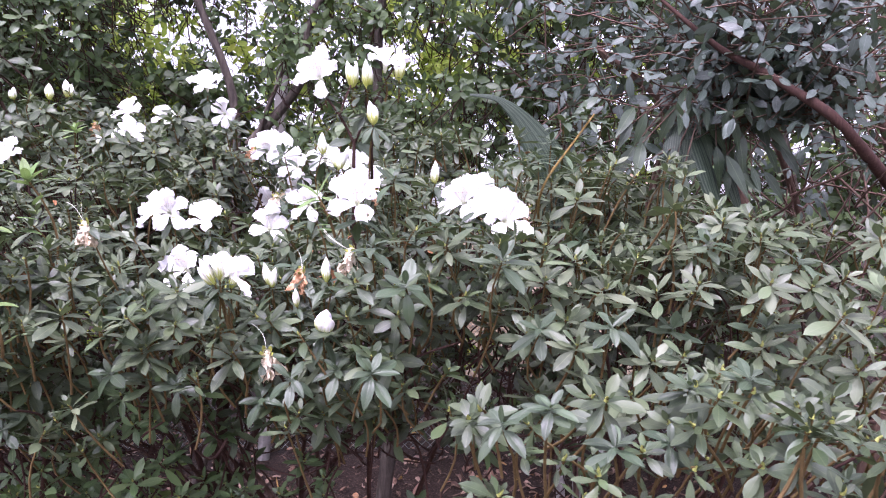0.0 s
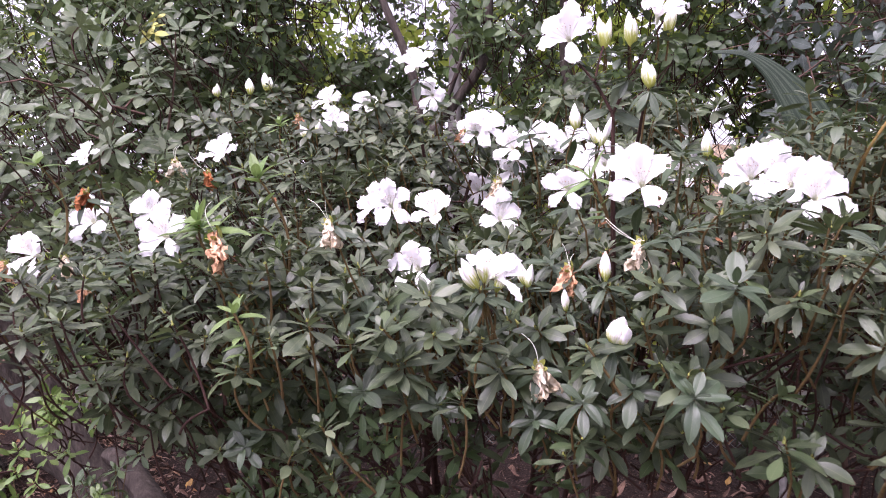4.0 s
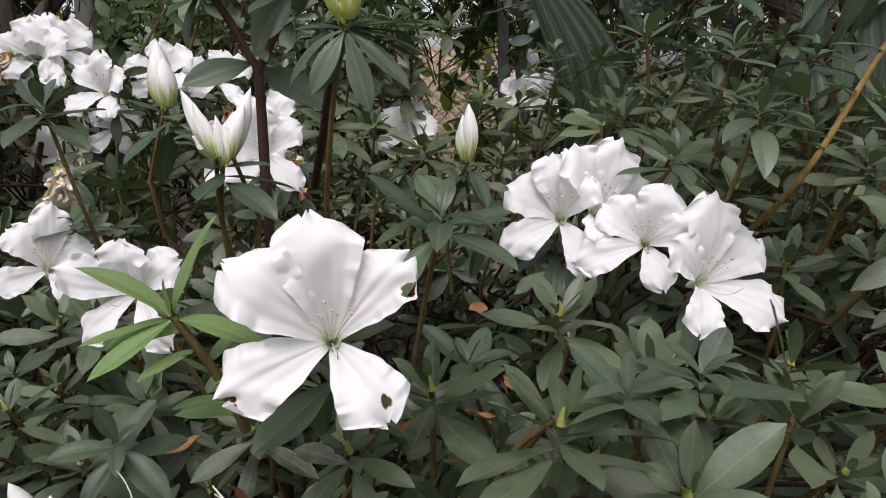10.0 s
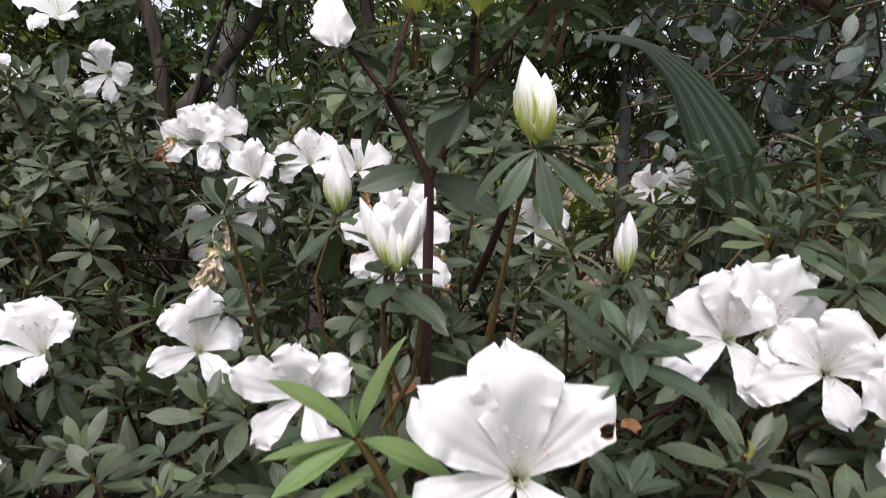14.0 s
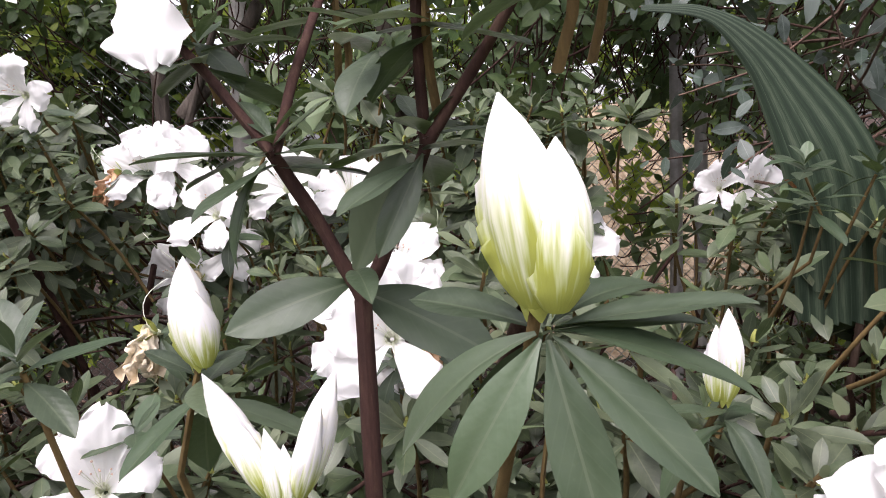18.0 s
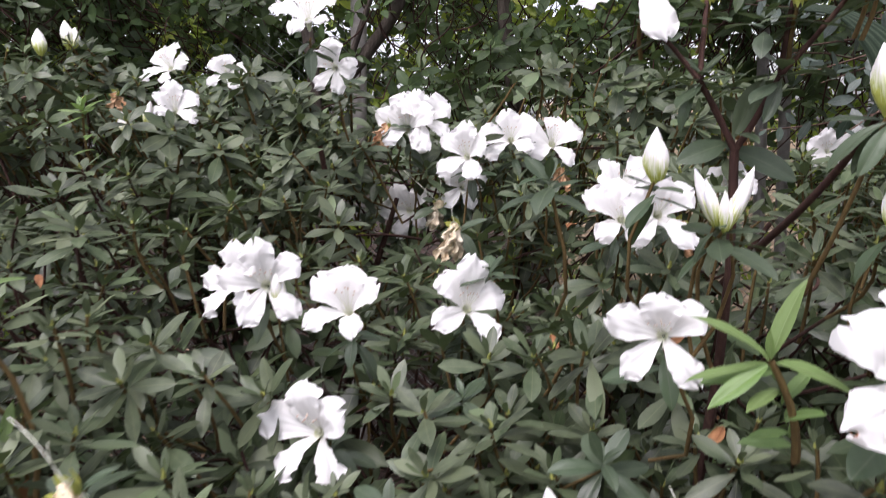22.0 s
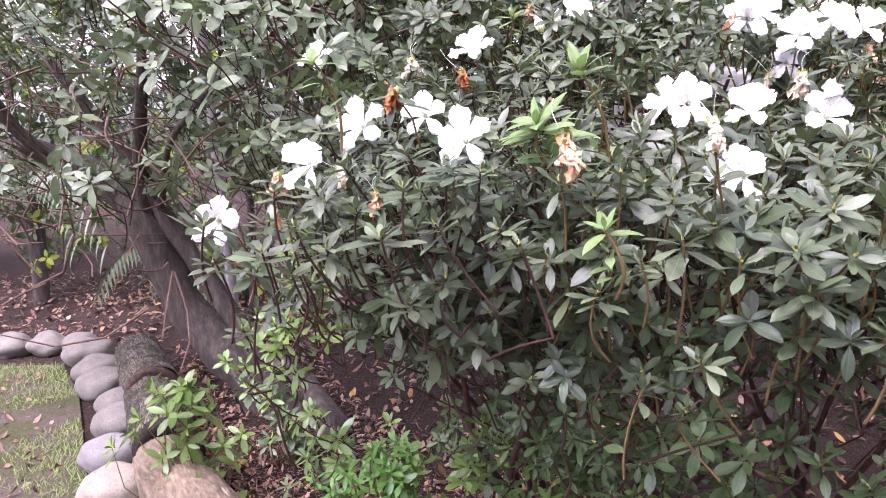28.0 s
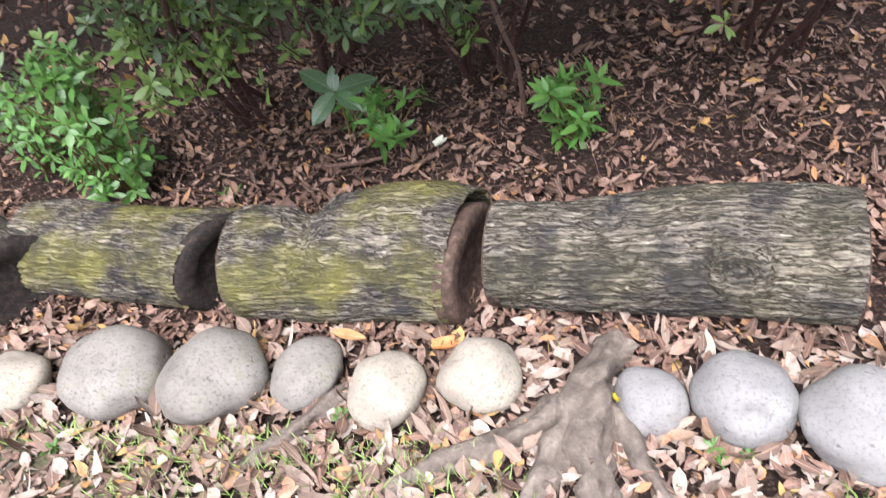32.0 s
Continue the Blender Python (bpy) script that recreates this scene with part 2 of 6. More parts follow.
ROOT_BARK = bark_material("root_bark", (0.075, 0.06, 0.048), (0.185, 0.15, 0.12), (0.34, 0.29, 0.23), (1, 1, 1), 26, 1.0, 0.012)


def petal_material():
    m, n, l, b = material("white_petal", 0.7, 0.2)
    uv = n.new("ShaderNodeUVMap")
    sep = n.new("ShaderNodeSeparateXYZ")
    l.new(uv.outputs[0], sep.inputs[0])
    col = ramp(n, l, sep.outputs[1], [(0.0, (0.8, 0.82, 0.66)), (0.1, (0.91, 0.9, 0.88)), (1.0, (0.93, 0.915, 0.912))]).outputs[0]
    wav = math_node(n, l, "SINE", math_node(n, l, "MULTIPLY", sep.outputs[0], 70.0))
    l.new(mixc(n, l, math_node(n, l, "MULTIPLY", math_node(n, l, "GREATER_THAN", wav, 0.8), 0.02), col, (0.7, 0.7, 0.74)), b.inputs["Base Color"])
    bump(n, l, b, noise_tex(n, l, 1.0, 4, 0.6, uv.outputs[0], (30, 5, 1)).outputs[0], 0.12, 0.0008)
    tr = n.new("ShaderNodeBsdfTranslucent")
    tr.inputs[0].default_value = (0.92, 0.9, 0.9, 1)
    mx = n.new("ShaderNodeMixShader")
    mx.inputs[0].default_value = 0.33
    l.new(b.outputs[0], mx.inputs[1])
    l.new(tr.outputs[0], mx.inputs[2])
    l.new(mx.outputs[0], n["Material Output"].inputs[0])
    return m


PETAL = petal_material()


def bud_material(name="bud_petal", rise=0.0):
    """White bud, yellow-green towards its foot, with green streaks running up."""
    m, n, l, b = material(name, 0.5, 0.3)
    uv = n.new("ShaderNodeUVMap")
    sep = n.new("ShaderNodeSeparateXYZ")
    l.new(uv.outputs[0], sep.inputs[0])
    streak = noise_tex(n, l, 9, 3, 0.55, uv.outputs[0], (2.6, 0.16, 1))
    v = math_node(n, l, "ADD", sep.outputs[1], math_node(n, l, "MULTIPLY", math_node(n, l, "SUBTRACT", streak.outputs[0], 0.5), 1.3))
    col = ramp(n, l, v, [(0.03 + rise, (0.4, 0.43, 0.09)), (0.13 + rise, (0.52, 0.57, 0.24)), (0.3 + rise * 1.3, (0.8, 0.81, 0.64)), (0.42 + rise * 1.4, (0.88, 0.86, 0.84))]).outputs[0]
    l.new(col, b.inputs["Base Color"])
    b.inputs["Subsurface Weight"].default_value = 0.15
    b.inputs["Subsurface Radius"].default_value = (0.01, 0.01, 0.006)
    bump(n, l, b, streak.outputs[0], 0.3, 0.001)
    return m


BUD, BUD_GREEN = bud_material("bud_petal", .07), bud_material("green_streaked_bud_petal", .2)


def plain(name, a, b2, scale=40, rough=0.6, spec=0.3, depth=0.002, strength=0.4, through_light=0.0):
    m, n, l, b = material(name, rough, spec)
    t = noise_tex(n, l, scale, 5)
    col = ramp(n, l, t.outputs[0], [(0.3, a), (0.7, b2)]).outputs[0]
    l.new(col, b.inputs["Base Color"])
    bump(n, l, b, t.outputs[0], strength, depth)
    return m


CALYX = plain("calyx_green", (0.24, 0.28, 0.06), (0.42, 0.42, 0.1), 150)
THROAT_PALE = plain("flower_throat", (0.66, 0.7, 0.45), (0.8, 0.81, 0.68), 150)
SHOOT_BUD = plain("shoot_bud", (0.17, 0.2, 0.05), (0.36, 0.36, 0.1), 150)
STAMEN = plain("stamen", (0.7, 0.72, 0.6), (0.8, 0.8, 0.7), 200)
ANTHER = plain("anther", (0.55, 0.38, 0.3), (0.68, 0.5, 0.4), 200)
WILT = plain("wilted_petal_tan", (0.45, 0.2, 0.09), (0.72, 0.5, 0.32), 70, 0.7, 0.2, 0.003, 0.8)
WILT_PALE = plain("wilted_petal_cream", (0.62, 0.48, 0.3), (0.82, 0.74, 0.6), 70, 0.7, 0.2, 0.003, 0.8)
WILT_RUST = plain("wilted_petal_rust", (0.22, 0.06, 0.025), (0.5, 0.19, 0.07), 70, 0.7, 0.2, 0.003, 0.8)


def palm_material():
    m, n, l, b = material("palm_leaf", 0.5, 0.4)
    uv = n.new("ShaderNodeUVMap")
    sep = n.new("ShaderNodeSeparateXYZ")
    l.new(uv.outputs[0], sep.inputs[0])
    w = math_node(n, l, "SINE", math_node(n, l, "MULTIPLY", sep.outputs[0], 90.0))
    t = noise_tex(n, l, 30, 4, 0.6, uv.outputs[0], (6, 0.6, 1))
    f = math_node(n, l, "MULTIPLY_ADD", w, 0.25, t.outputs[0])
    l.new(ramp(n, l, f, [(0.25, (0.026, 0.044, 0.028)), (0.6, (0.055, 0.085, 0.053)), (0.9, (0.125, 0.155, 0.105))]).outputs[0], b.inputs["Base Color"])
    return m


PALM = palm_material()
def stone_material(name, a, b2, moss=0.25):
    m, n, l, b = material(name, 0.85, 0.2)
    big = noise_tex(n, l, 7, 5, 0.6)
    col = ramp(n, l, big.outputs[0], [(0.3, a), (0.7, b2)]).outputs[0]
    fine = noise_tex(n, l, 130, 4, 0.7)
    col = mixc(n, l, ramp(n, l, fine.outputs[0], [(0.3, (1, 1, 1)), (0.5, (0, 0, 0))]).outputs[0], col, tuple(0.8 * v for v in a))
    pit = ramp(n, l, noise_tex(n, l, 38, 2).outputs[0], [(0.27, (1, 1, 1)), (0.34, (0, 0, 0))]).outputs[0]
    col = mixc(n, l, math_node(n, l, "MULTIPLY", pit, 0.35), col, tuple(0.3 * v for v in a))
    ms = ramp(n, l, noise_tex(n, l, 11, 6, 0.7).outputs[0], [(0.55, (0, 0, 0)), (0.7, (1, 1, 1))]).outputs[0]
    col = mixc(n, l, math_node(n, l, "MULTIPLY", ms, moss), col, (0.13, 0.13, 0.05))
    l.new(col, b.inputs["Base Color"])
    bump(n, l, b, math_node(n, l, "SUBTRACT", math_node(n, l, "MULTIPLY", fine.outputs[0], 0.4), pit), 0.5, 0.004)
    return m


STONE = stone_material("river_stone", (0.135, 0.12, 0.1), (0.25, 0.23, 0.2), 0.5)
STONE_TAN = stone_material("tan_stone", (0.22, 0.185, 0.145), (0.37, 0.33, 0.26), 0.3)
STONE_GREY = stone_material("grey_stone", (0.17, 0.16, 0.15), (0.26, 0.25, 0.235), 0.2)
POST = plain("post_metal", (0.2, 0.19, 0.18), (0.34, 0.32, 0.3), 30, 0.6, 0.4)
WIRE = plain("fence_wire", (0.12, 0.14, 0.13), (0.2, 0.22, 0.2), 30, 0.5, 0.5)
TURF = plain("grass_blade", (0.1, 0.17, 0.035), (0.26, 0.33, 0.1), 20, 0.6, 0.3)


def litter_material(name, stops):
    m, n, l, b = material(name, 0.7, 0.25)
    rnd = n.new("ShaderNodeNewGeometry").outputs["Random Per Island"]
    col = ramp(n, l, rnd, stops).outputs[0]
    t = noise_tex(n, l, 80, 4)
    col = mixc(n, l, math_node(n, l, "MULTIPLY", t.outputs[0], 0.6), col, (0.12, 0.07, 0.045))
    uv = n.new("ShaderNodeUVMap")
    sep = n.new("ShaderNodeSeparateXYZ")
    l.new(uv.outputs[0], sep.inputs[0])
    off = math_node(n, l, "ABSOLUTE", math_node(n, l, "SUBTRACT", sep.outputs[0], 0.5))
    col = mixc(n, l, math_node(n, l, "MULTIPLY", math_node(n, l, "LESS_THAN", off, 0.04), 0.45), col, (0.4, 0.27, 0.18))
    spots = ramp(n, l, noise_tex(n, l, 35, 3).outputs[0], [(0.52, (0, 0, 0)), (0.66, (1, 1, 1))]).outputs[0]
    col = mixc(n, l, math_node(n, l, "MULTIPLY", spots, 0.55), col, (0.07, 0.04, 0.03))
    l.new(col, b.inputs["Base Color"])
    bump(n, l, b, t.outputs[0], 0.5, 0.002)
    return m


LITTER = litter_material("dry_leaf", [(0.0, (0.055, 0.034, 0.027)), (0.3, (0.13, 0.076, 0.056)), (0.58, (0.25, 0.145, 0.105)), (0.85, (0.42, 0.29, 0.225)), (0.96, (0.42, 0.2, 0.08)), (1.0, (0.5, 0.3, 0.08))])
LITTER_PALE = litter_material("bleached_dry_leaf", [(0.0, (0.1, 0.065, 0.05)), (0.3, (0.19, 0.135, 0.1)), (0.6, (0.32, 0.25, 0.2)), (0.85, (0.46, 0.4, 0.34)), (0.95, (0.36, 0.19, 0.09)), (1.0, (0.5, 0.33, 0.1))])

BACKDROP_WALL = plain("backdrop_wall", (0.03, 0.045, 0.02), (0.07, 0.1, 0.045), 9, 0.8, 0.2, 0.05, 1.0)
LITTER_ONE = plain("caught_dead_leaf", (0.14, 0.05, 0.025), (0.4, 0.2, 0.09), 90, 0.7, 0.2, 0.002, 0.6)

YELLOW_LEAF = plain("yellow_leaf", (0.55, 0.42, 0.03), (0.7, 0.58, 0.06), 60)
YELLOW_SPRAY = plain("yellow_green_leaf", (0.36, 0.38, 0.08), (0.52, 0.5, 0.16), 40)
ORANGE_LEAF = plain("orange_leaf", (0.34, 0.13, 0.04), (0.52, 0.26, 0.1), 60)


def soil_material():
    m, n, l, b = material("bed_soil", 0.95, 0.15)
    t = noise_tex(n, l, 14, 10, 0.75)
    t2 = noise_tex(n, l, 90, 6, 0.7)
    col = ramp(n, l, t2.outputs[0], [(0.35, (0.016, 0.011, 0.009)), (0.55, (0.05, 0.032, 0.025)), (0.68, (0.2, 0.13, 0.095))]).outputs[0]
    col = mixc(n, l, ramp(n, l, t.outputs[0], [(0.5, (0, 0, 0)), (0.68, (1, 1, 1))]).outputs[0], col, (0.07, 0.045, 0.035))
    l.new(col, b.inputs["Base Color"])
    bump(n, l, b, t2.outputs[0], 1.0, 0.02)
    return m


SOIL = soil_material()
BANK = plain("dry_earth", (0.2, 0.14, 0.09), (0.5, 0.4, 0.29), 22, 0.9, 0.1, 0.02, 1.0)


def lawn_material():
    m, n, l, b = material("worn_lawn", 0.95, 0.1)
    t = noise_tex(n, l, 5, 8, 0.7)
    t2 = noise_tex(n, l, 70, 5, 0.7)
    g = ramp(n, l, t2.outputs[0], [(0.3, (0.04, 0.042, 0.02)), (0.7, (0.1, 0.108, 0.045))]).outputs[0]
    s = ramp(n, l, t2.outputs[0], [(0.3, (0.055, 0.042, 0.034)), (0.7, (0.16, 0.125, 0.105))]).outputs[0]
    l.new(mixc(n, l, ramp(n, l, t.outputs[0], [(0.42, (0, 0, 0)), (0.6, (1, 1, 1))]).outputs[0], g, s), b.inputs["Base Color"])
    bump(n, l, b, t2.outputs[0], 1.0, 0.01)
    return m


LAWN = lawn_material()


# ---- builders ----
def holder(name, place=(0, 0, 0)):
    e = new(name)
    e.empty_display_size = 0.1
    e.location = place
    return e


def link(name, mesh, mat, parent=None, label="", m=None, kind=""):
    ob = new(name, mesh)
    if mat and not mesh.materials:
        mesh.materials.append(mat)
    if parent:
        ob.parent = parent
    if m is not None:
        ob.matrix_basis = m
    return tagged(ob, label, kind=kind)


def part(name, bm, mat, parent=None, label="", m=None, smooth=True):
    me = bpy.data.meshes.new(name)
    bm.to_mesh(me)
    bm.free()
    if smooth:
        me.shade_smooth()
    return link(name, me, mat, parent, label, m)


def grid_mesh(name, verts, faces, uvs=None, smooth=True):
    """A mesh from numpy arrays: verts n x 3, quads f x 4, uvs by vertex n x 2."""
    me = bpy.data.meshes.new(name)
    verts, faces = np.asarray(verts, dtype=np.float32), np.asarray(faces, dtype=np.int32)
    k = faces.shape[1]
    me.vertices.add(len(verts))
    me.vertices.foreach_set("co", verts.ravel())
    me.loops.add(faces.size)
    me.loops.foreach_set("vertex_index", faces.ravel())
    me.polygons.add(len(faces))
    me.polygons.foreach_set("loop_start", np.arange(0, faces.size, k, dtype=np.int32))
    if uvs is not None:
        me.uv_layers.new(name="UVMap").data.foreach_set("uv", np.asarray(uvs, dtype=np.float32)[faces.ravel()].ravel())
    me.update(calc_edges=True)
    if smooth:
        me.shade_smooth()
    return me


def quads(rows, cols):
    i = np.arange(rows - 1)[:, None] * cols + np.arange(cols - 1)[None, :]
    i = i.ravel()
    return np.stack([i, i + 1, i + cols + 1, i + cols], 1)


SHAPES = {
    "azalea": ([0, .1, .22, .35, .48, .6, .72, .82, .9, .95, .98, 1], [.07, .26, .56, .84, .98, 1.0, .92, .75, .52, .34, .18, .03]),
    "oval": ([0, .12, .3, .5, .68, .85, 1], [.1, .55, .92, 1.0, .88, .55, .04]),
    "round": ([0, .12, .3, .5, .68, .85, 1], [.1, .35, .7, .95, 1.0, .8, .1]),
    "spear": ([0, .12, .3, .5, .68, .85, 1], [.12, .6, .95, .9, .65, .35, .02]),
}
rng = np.random.default_rng(7)


def unit(v):
    v = np.asarray(v, dtype=float)
    return v / np.maximum(np.linalg.norm(v, axis=-1, keepdims=True), 1e-9)


def leaf_points(stations, across, shape, length, width, droop, fold, twist=0.0, wave=0.0):
    """Local points of many leaves at once: y along, x across, z up; arrays over leaves."""
    s = np.linspace(0, 1, stations)
    w = np.interp(s, *SHAPES[shape])
    u = np.linspace(-1, 1, across)
    S, U = np.meshgrid(s, u, indexing="ij")
    W = w[:, None] * np.ones_like(U)
    S, U, W = S.ravel(), U.ravel(), W.ravel()
    L, B = np.asarray(length)[:, None], np.asarray(width)[:, None]
    D, F = np.asarray(droop)[:, None], np.asarray(fold)[:, None]
    x = U * W * B * 0.5
    y = L * S * (1 - 0.12 * D * D * S)
    z = -L * D * S ** 2 * 0.6 + F * np.abs(x) * (1.25 - 0.9 * np.abs(U) * np.sin(S * 3.1)) + wave * B * np.sin(S * 9 + U * 2) * np.abs(U)
    pts = np.stack([x, y, z], -1)
    uv = np.stack([U * 0.5 * np.maximum(W, 0.05) + 0.5, S], -1)
    return pts, uv


def leaf_mass(name, origins, ways, ups, length, width, shape="azalea", droop=0.3, fold=0.3, stations=5, across=3, wave=0.0):
    """One mesh of many leaves; every leaf has its origin, its way and its upper side."""
    n = len(origins)
    f = unit(ways)
    r = unit(np.cross(f, ups))
    u = np.cross(r, f)
    one = np.ones(n)
    pts, uv = leaf_points(stations, across, shape, length * one, width * one, droop * one, fold * one, wave=wave)
    w = origins[:, None, :] + pts[..., :1] * r[:, None, :] + pts[..., 1:2] * f[:, None, :] + pts[..., 2:] * u[:, None, :]
    q = quads(stations, across)
    k = stations * across
    faces = (np.arange(n)[:, None, None] * k + q[None]).reshape(-1, 4)
    return grid_mesh(name, w.reshape(-1, 3), faces, np.tile(uv, (n, 1)))


def frames_of(axes):
    a = unit(axes)
    h = np.where(np.abs(a[:, 2:3]) < 0.9, np.array([[0, 0, 1.0]]), np.array([[1.0, 0, 0]]))
    e1 = unit(np.cross(h, a))
    return a, e1, np.cross(a, e1)


def rosette_leaves(centres, axes, per=11, size=0.045, spread=(14, 106), tall=.02):
    """Shoot tips: upright small leaves inside, level ones, then larger hanging ones further down the stem."""
    n = len(centres)
    a, e1, e2 = frames_of(axes)
    O, F, U, L = [], [], [], []
    start = rng.uniform(0, 6.28, n)
    scale = rng.uniform(0.7, 1.15, n)
    for k in range(per):
        t = k / (per - 1)
        keep = rng.random(n) < 0.92
        phi = start + k * 2.39996 + rng.normal(0, 0.2, n)
        el = np.radians(spread[0] + (spread[1] - spread[0]) * t ** 0.72 + rng.normal(0, 9, n))
        rad = np.cos(phi)[:, None] * e1 + np.sin(phi)[:, None] * e2
        f = np.cos(el)[:, None] * a + np.sin(el)[:, None] * rad
        up = np.sin(el)[:, None] * a - np.cos(el)[:, None] * rad + rng.normal(0, 0.15, (n, 3))
        o = centres - a * (tall * t ** 1.3 * size / 0.045) + rad * 0.002
        ln = size * scale * (0.45 + 0.68 * min(1, t * 1.6)) * rng.uniform(0.8, 1.15, n)
        O.append(o[keep]), F.append(f[keep]), U.append(up[keep]), L.append(ln[keep])
    return np.concatenate(O), np.concatenate(F), np.concatenate(U), np.concatenate(L)


def tubes(name, starts, ends, r0, r1, sides=5, sag=0.0, steps=4):
    """One mesh of many thin tapering tubes, each slightly bent."""
    n = len(starts)
    t = np.linspace(0, 1, steps)
    d = ends - starts
    a, e1, e2 = frames_of(d)
    bend = (rng.normal(0, 1, (n, 1)) * e1 + rng.normal(0, 1, (n, 1)) * e2) * 0.08 * np.linalg.norm(d, axis=1, keepdims=True)
    mid = starts[:, None, :] + t[None, :, None] * d[:, None, :] + (np.sin(t * np.pi)[None, :, None]) * bend[:, None, :]
    mid[..., 2] -= sag * np.sin(t * np.pi)[None, :]
    r = (r0 * np.ones(n))[:, None] * (1 - t) + (r1 * np.ones(n))[:, None] * t
    ang = np.linspace(0, 2 * np.pi, sides + 1)
    ring = np.cos(ang)[None, None, :, None] * e1[:, None, None, :] + np.sin(ang)[None, None, :, None] * e2[:, None, None, :]
    v = mid[:, :, None, :] + r[:, :, None, None] * ring
    q = quads(steps, sides + 1)
    k = steps * (sides + 1)
    return grid_mesh(name, v.reshape(-1, 3), (np.arange(n)[:, None, None] * k + q[None]).reshape(-1, 4))


def limb(name, points, radii, mat, parent=None, label="", sides=10, knots=0.12, seed=0):
    """A bent, uneven limb through some points."""
    pts = [Vector(p) for p in points]
    fine, rad = [], []
    for i in range(len(pts) - 1):
        p0, p1, p2, p3 = pts[max(i - 1, 0)], pts[i], pts[i + 1], pts[min(i + 2, len(pts) - 1)]
        for k in range(6):
            t = k / 6
            fine.append(0.5 * (2 * p1 + (p2 - p0) * t + (2 * p0 - 5 * p1 + 4 * p2 - p3) * t * t + (3 * p1 - p0 - 3 * p2 + p3) * t ** 3))
            rad.append(radii[i] * (1 - t) + radii[i + 1] * t)
    fine.append(pts[-1]), rad.append(radii[-1])
    v = []
    for i, p in enumerate(fine):
        d = (fine[min(i + 1, len(fine) - 1)] - fine[max(i - 1, 0)]).normalized()
        h = Vector((0, 0, 1)) if abs(d.z) < 0.9 else Vector((1, 0, 0))
        e1 = h.cross(d).normalized()
        e2 = d.cross(e1)
        for s in range(sides + 1):
            a = 2 * math.pi * (s % sides) / sides
            k = rad[i] * (1 + knots * noise.noise(Vector((math.cos(a), math.sin(a), i * 0.35 + seed))))
            v.append(p + e1 * k * math.cos(a) + e2 * k * math.sin(a))
    f = [tuple(x) for x in quads(len(fine), sides + 1)]
    return link(name, grid_mesh(name, [tuple(x) for x in v], f), mat, parent, label)


def facing(place, way, spin=0.0, scale=1.0):
    """A matrix whose z goes along way."""
    q = Vector(way).to_track_quat("Z", "Y").to_matrix().to_4x4()
    return Matrix.Translation(place) @ q @ Matrix.Rotation(spin, 4, "Z") @ Matrix.Scale(scale, 4)


# shared single leaves
def single_leaf(shape, length, width, droop, fold, name="leaf"):
    p, uv = leaf_points(17, 7, shape, [length], [width], [droop], [fold], wave=0.02)
    return grid_mesh(name, p[0], quads(17, 7), uv)


LEAVES = [single_leaf("azalea", 0.043, w, d, f) for w, d, f in ((.0155, .2, .4), (.0168, .45, .35), (.0148, .75, .5), (.0175, .05, .3), (.016, 1.0, .45))]
for me_ in LEAVES:
    me_.materials.append(LEAF_ONE)
FLAT_LEAVES = [single_leaf("azalea", 0.043, w, d, f) for w, d, f in ((.0185, .25, .35), (.0195, .5, .25), (.0175, .1, .4))]
for me_ in FLAT_LEAVES:
    me_.materials.append(LEAF_ONE)
YOUNG = [single_leaf("oval", 0.05, w, d, f) for w, d, f in ((.0175, .3, .35), (.0195, .6, .3), (.016, .1, .45))]
for me_ in YOUNG:
    me_.materials.append(LEAF_YOUNG_ONE)


def whorl(parent, place, axis, count=8, size=1.0, spread=(40, 100), stock=LEAVES, seed=0, label=""):
    """Single leaves round a shoot's tip, each an object of its own."""
    r = random.Random(seed)
    if stock is LEAVES and place[2] > 1.6 and place[1] < 1.7:
        stock, spread, size = FLAT_LEAVES, (42, 100), size * .8
        axis = (axis[0] * .4, axis[1] * .3, 1.0)
    a = Vector(axis).normalized()
    base = a.to_track_quat("Z", "Y").to_matrix()
    st = r.uniform(0, 6.28)
    for k in range(count):
        t = k / max(1, count - 1)
        phi = st + k * 2.39996 + r.gauss(0, 0.15)
        el = radians(spread[0] + (spread[1] - spread[0]) * t ** 0.6 + r.gauss(0, 8))
        f = base @ Vector((math.sin(el) * math.cos(phi), math.sin(el) * math.sin(phi), math.cos(el)))
        u = base @ Vector((-math.cos(el) * math.cos(phi), -math.cos(el) * math.sin(phi), math.sin(el)))
        x = f.cross(u)
        s = size * (0.55 + 0.55 * min(1, 1.7 * t)) * r.uniform(0.85, 1.12)
        m = Matrix((x, f, u)).transposed().to_4x4()
        o = Vector(place) - a * (0.014 * t ** 1.3 * size)
        link("leaf", stock[r.randrange(len(stock))], None, parent, label, Matrix.Translation(o) @ m @ Matrix.Scale(s, 4))


def fan(parent, place, ways, size=1.0, seed=0, stock=None, label=""):
    """Single leaves from one shoot, each along a way of its own."""
    r = random.Random(seed)
    for way in ways:
        f = Vector(way).normalized()
        u = Vector((r.uniform(-.5, .5), -.45 if f.z < -.3 else -.12, .9))
        x = f.cross(u).normalized()
        m = Matrix((x, f, x.cross(f))).transposed().to_4x4()
        link("leaf", (stock or LEAVES)[r.randrange(3)], None, parent, label, Matrix.Translation(Vector(place) + f * .002) @ m @ Matrix.Diagonal((.8, 1, 1, 1)) @ Matrix.Scale(size * r.uniform(.85, 1.1), 4))


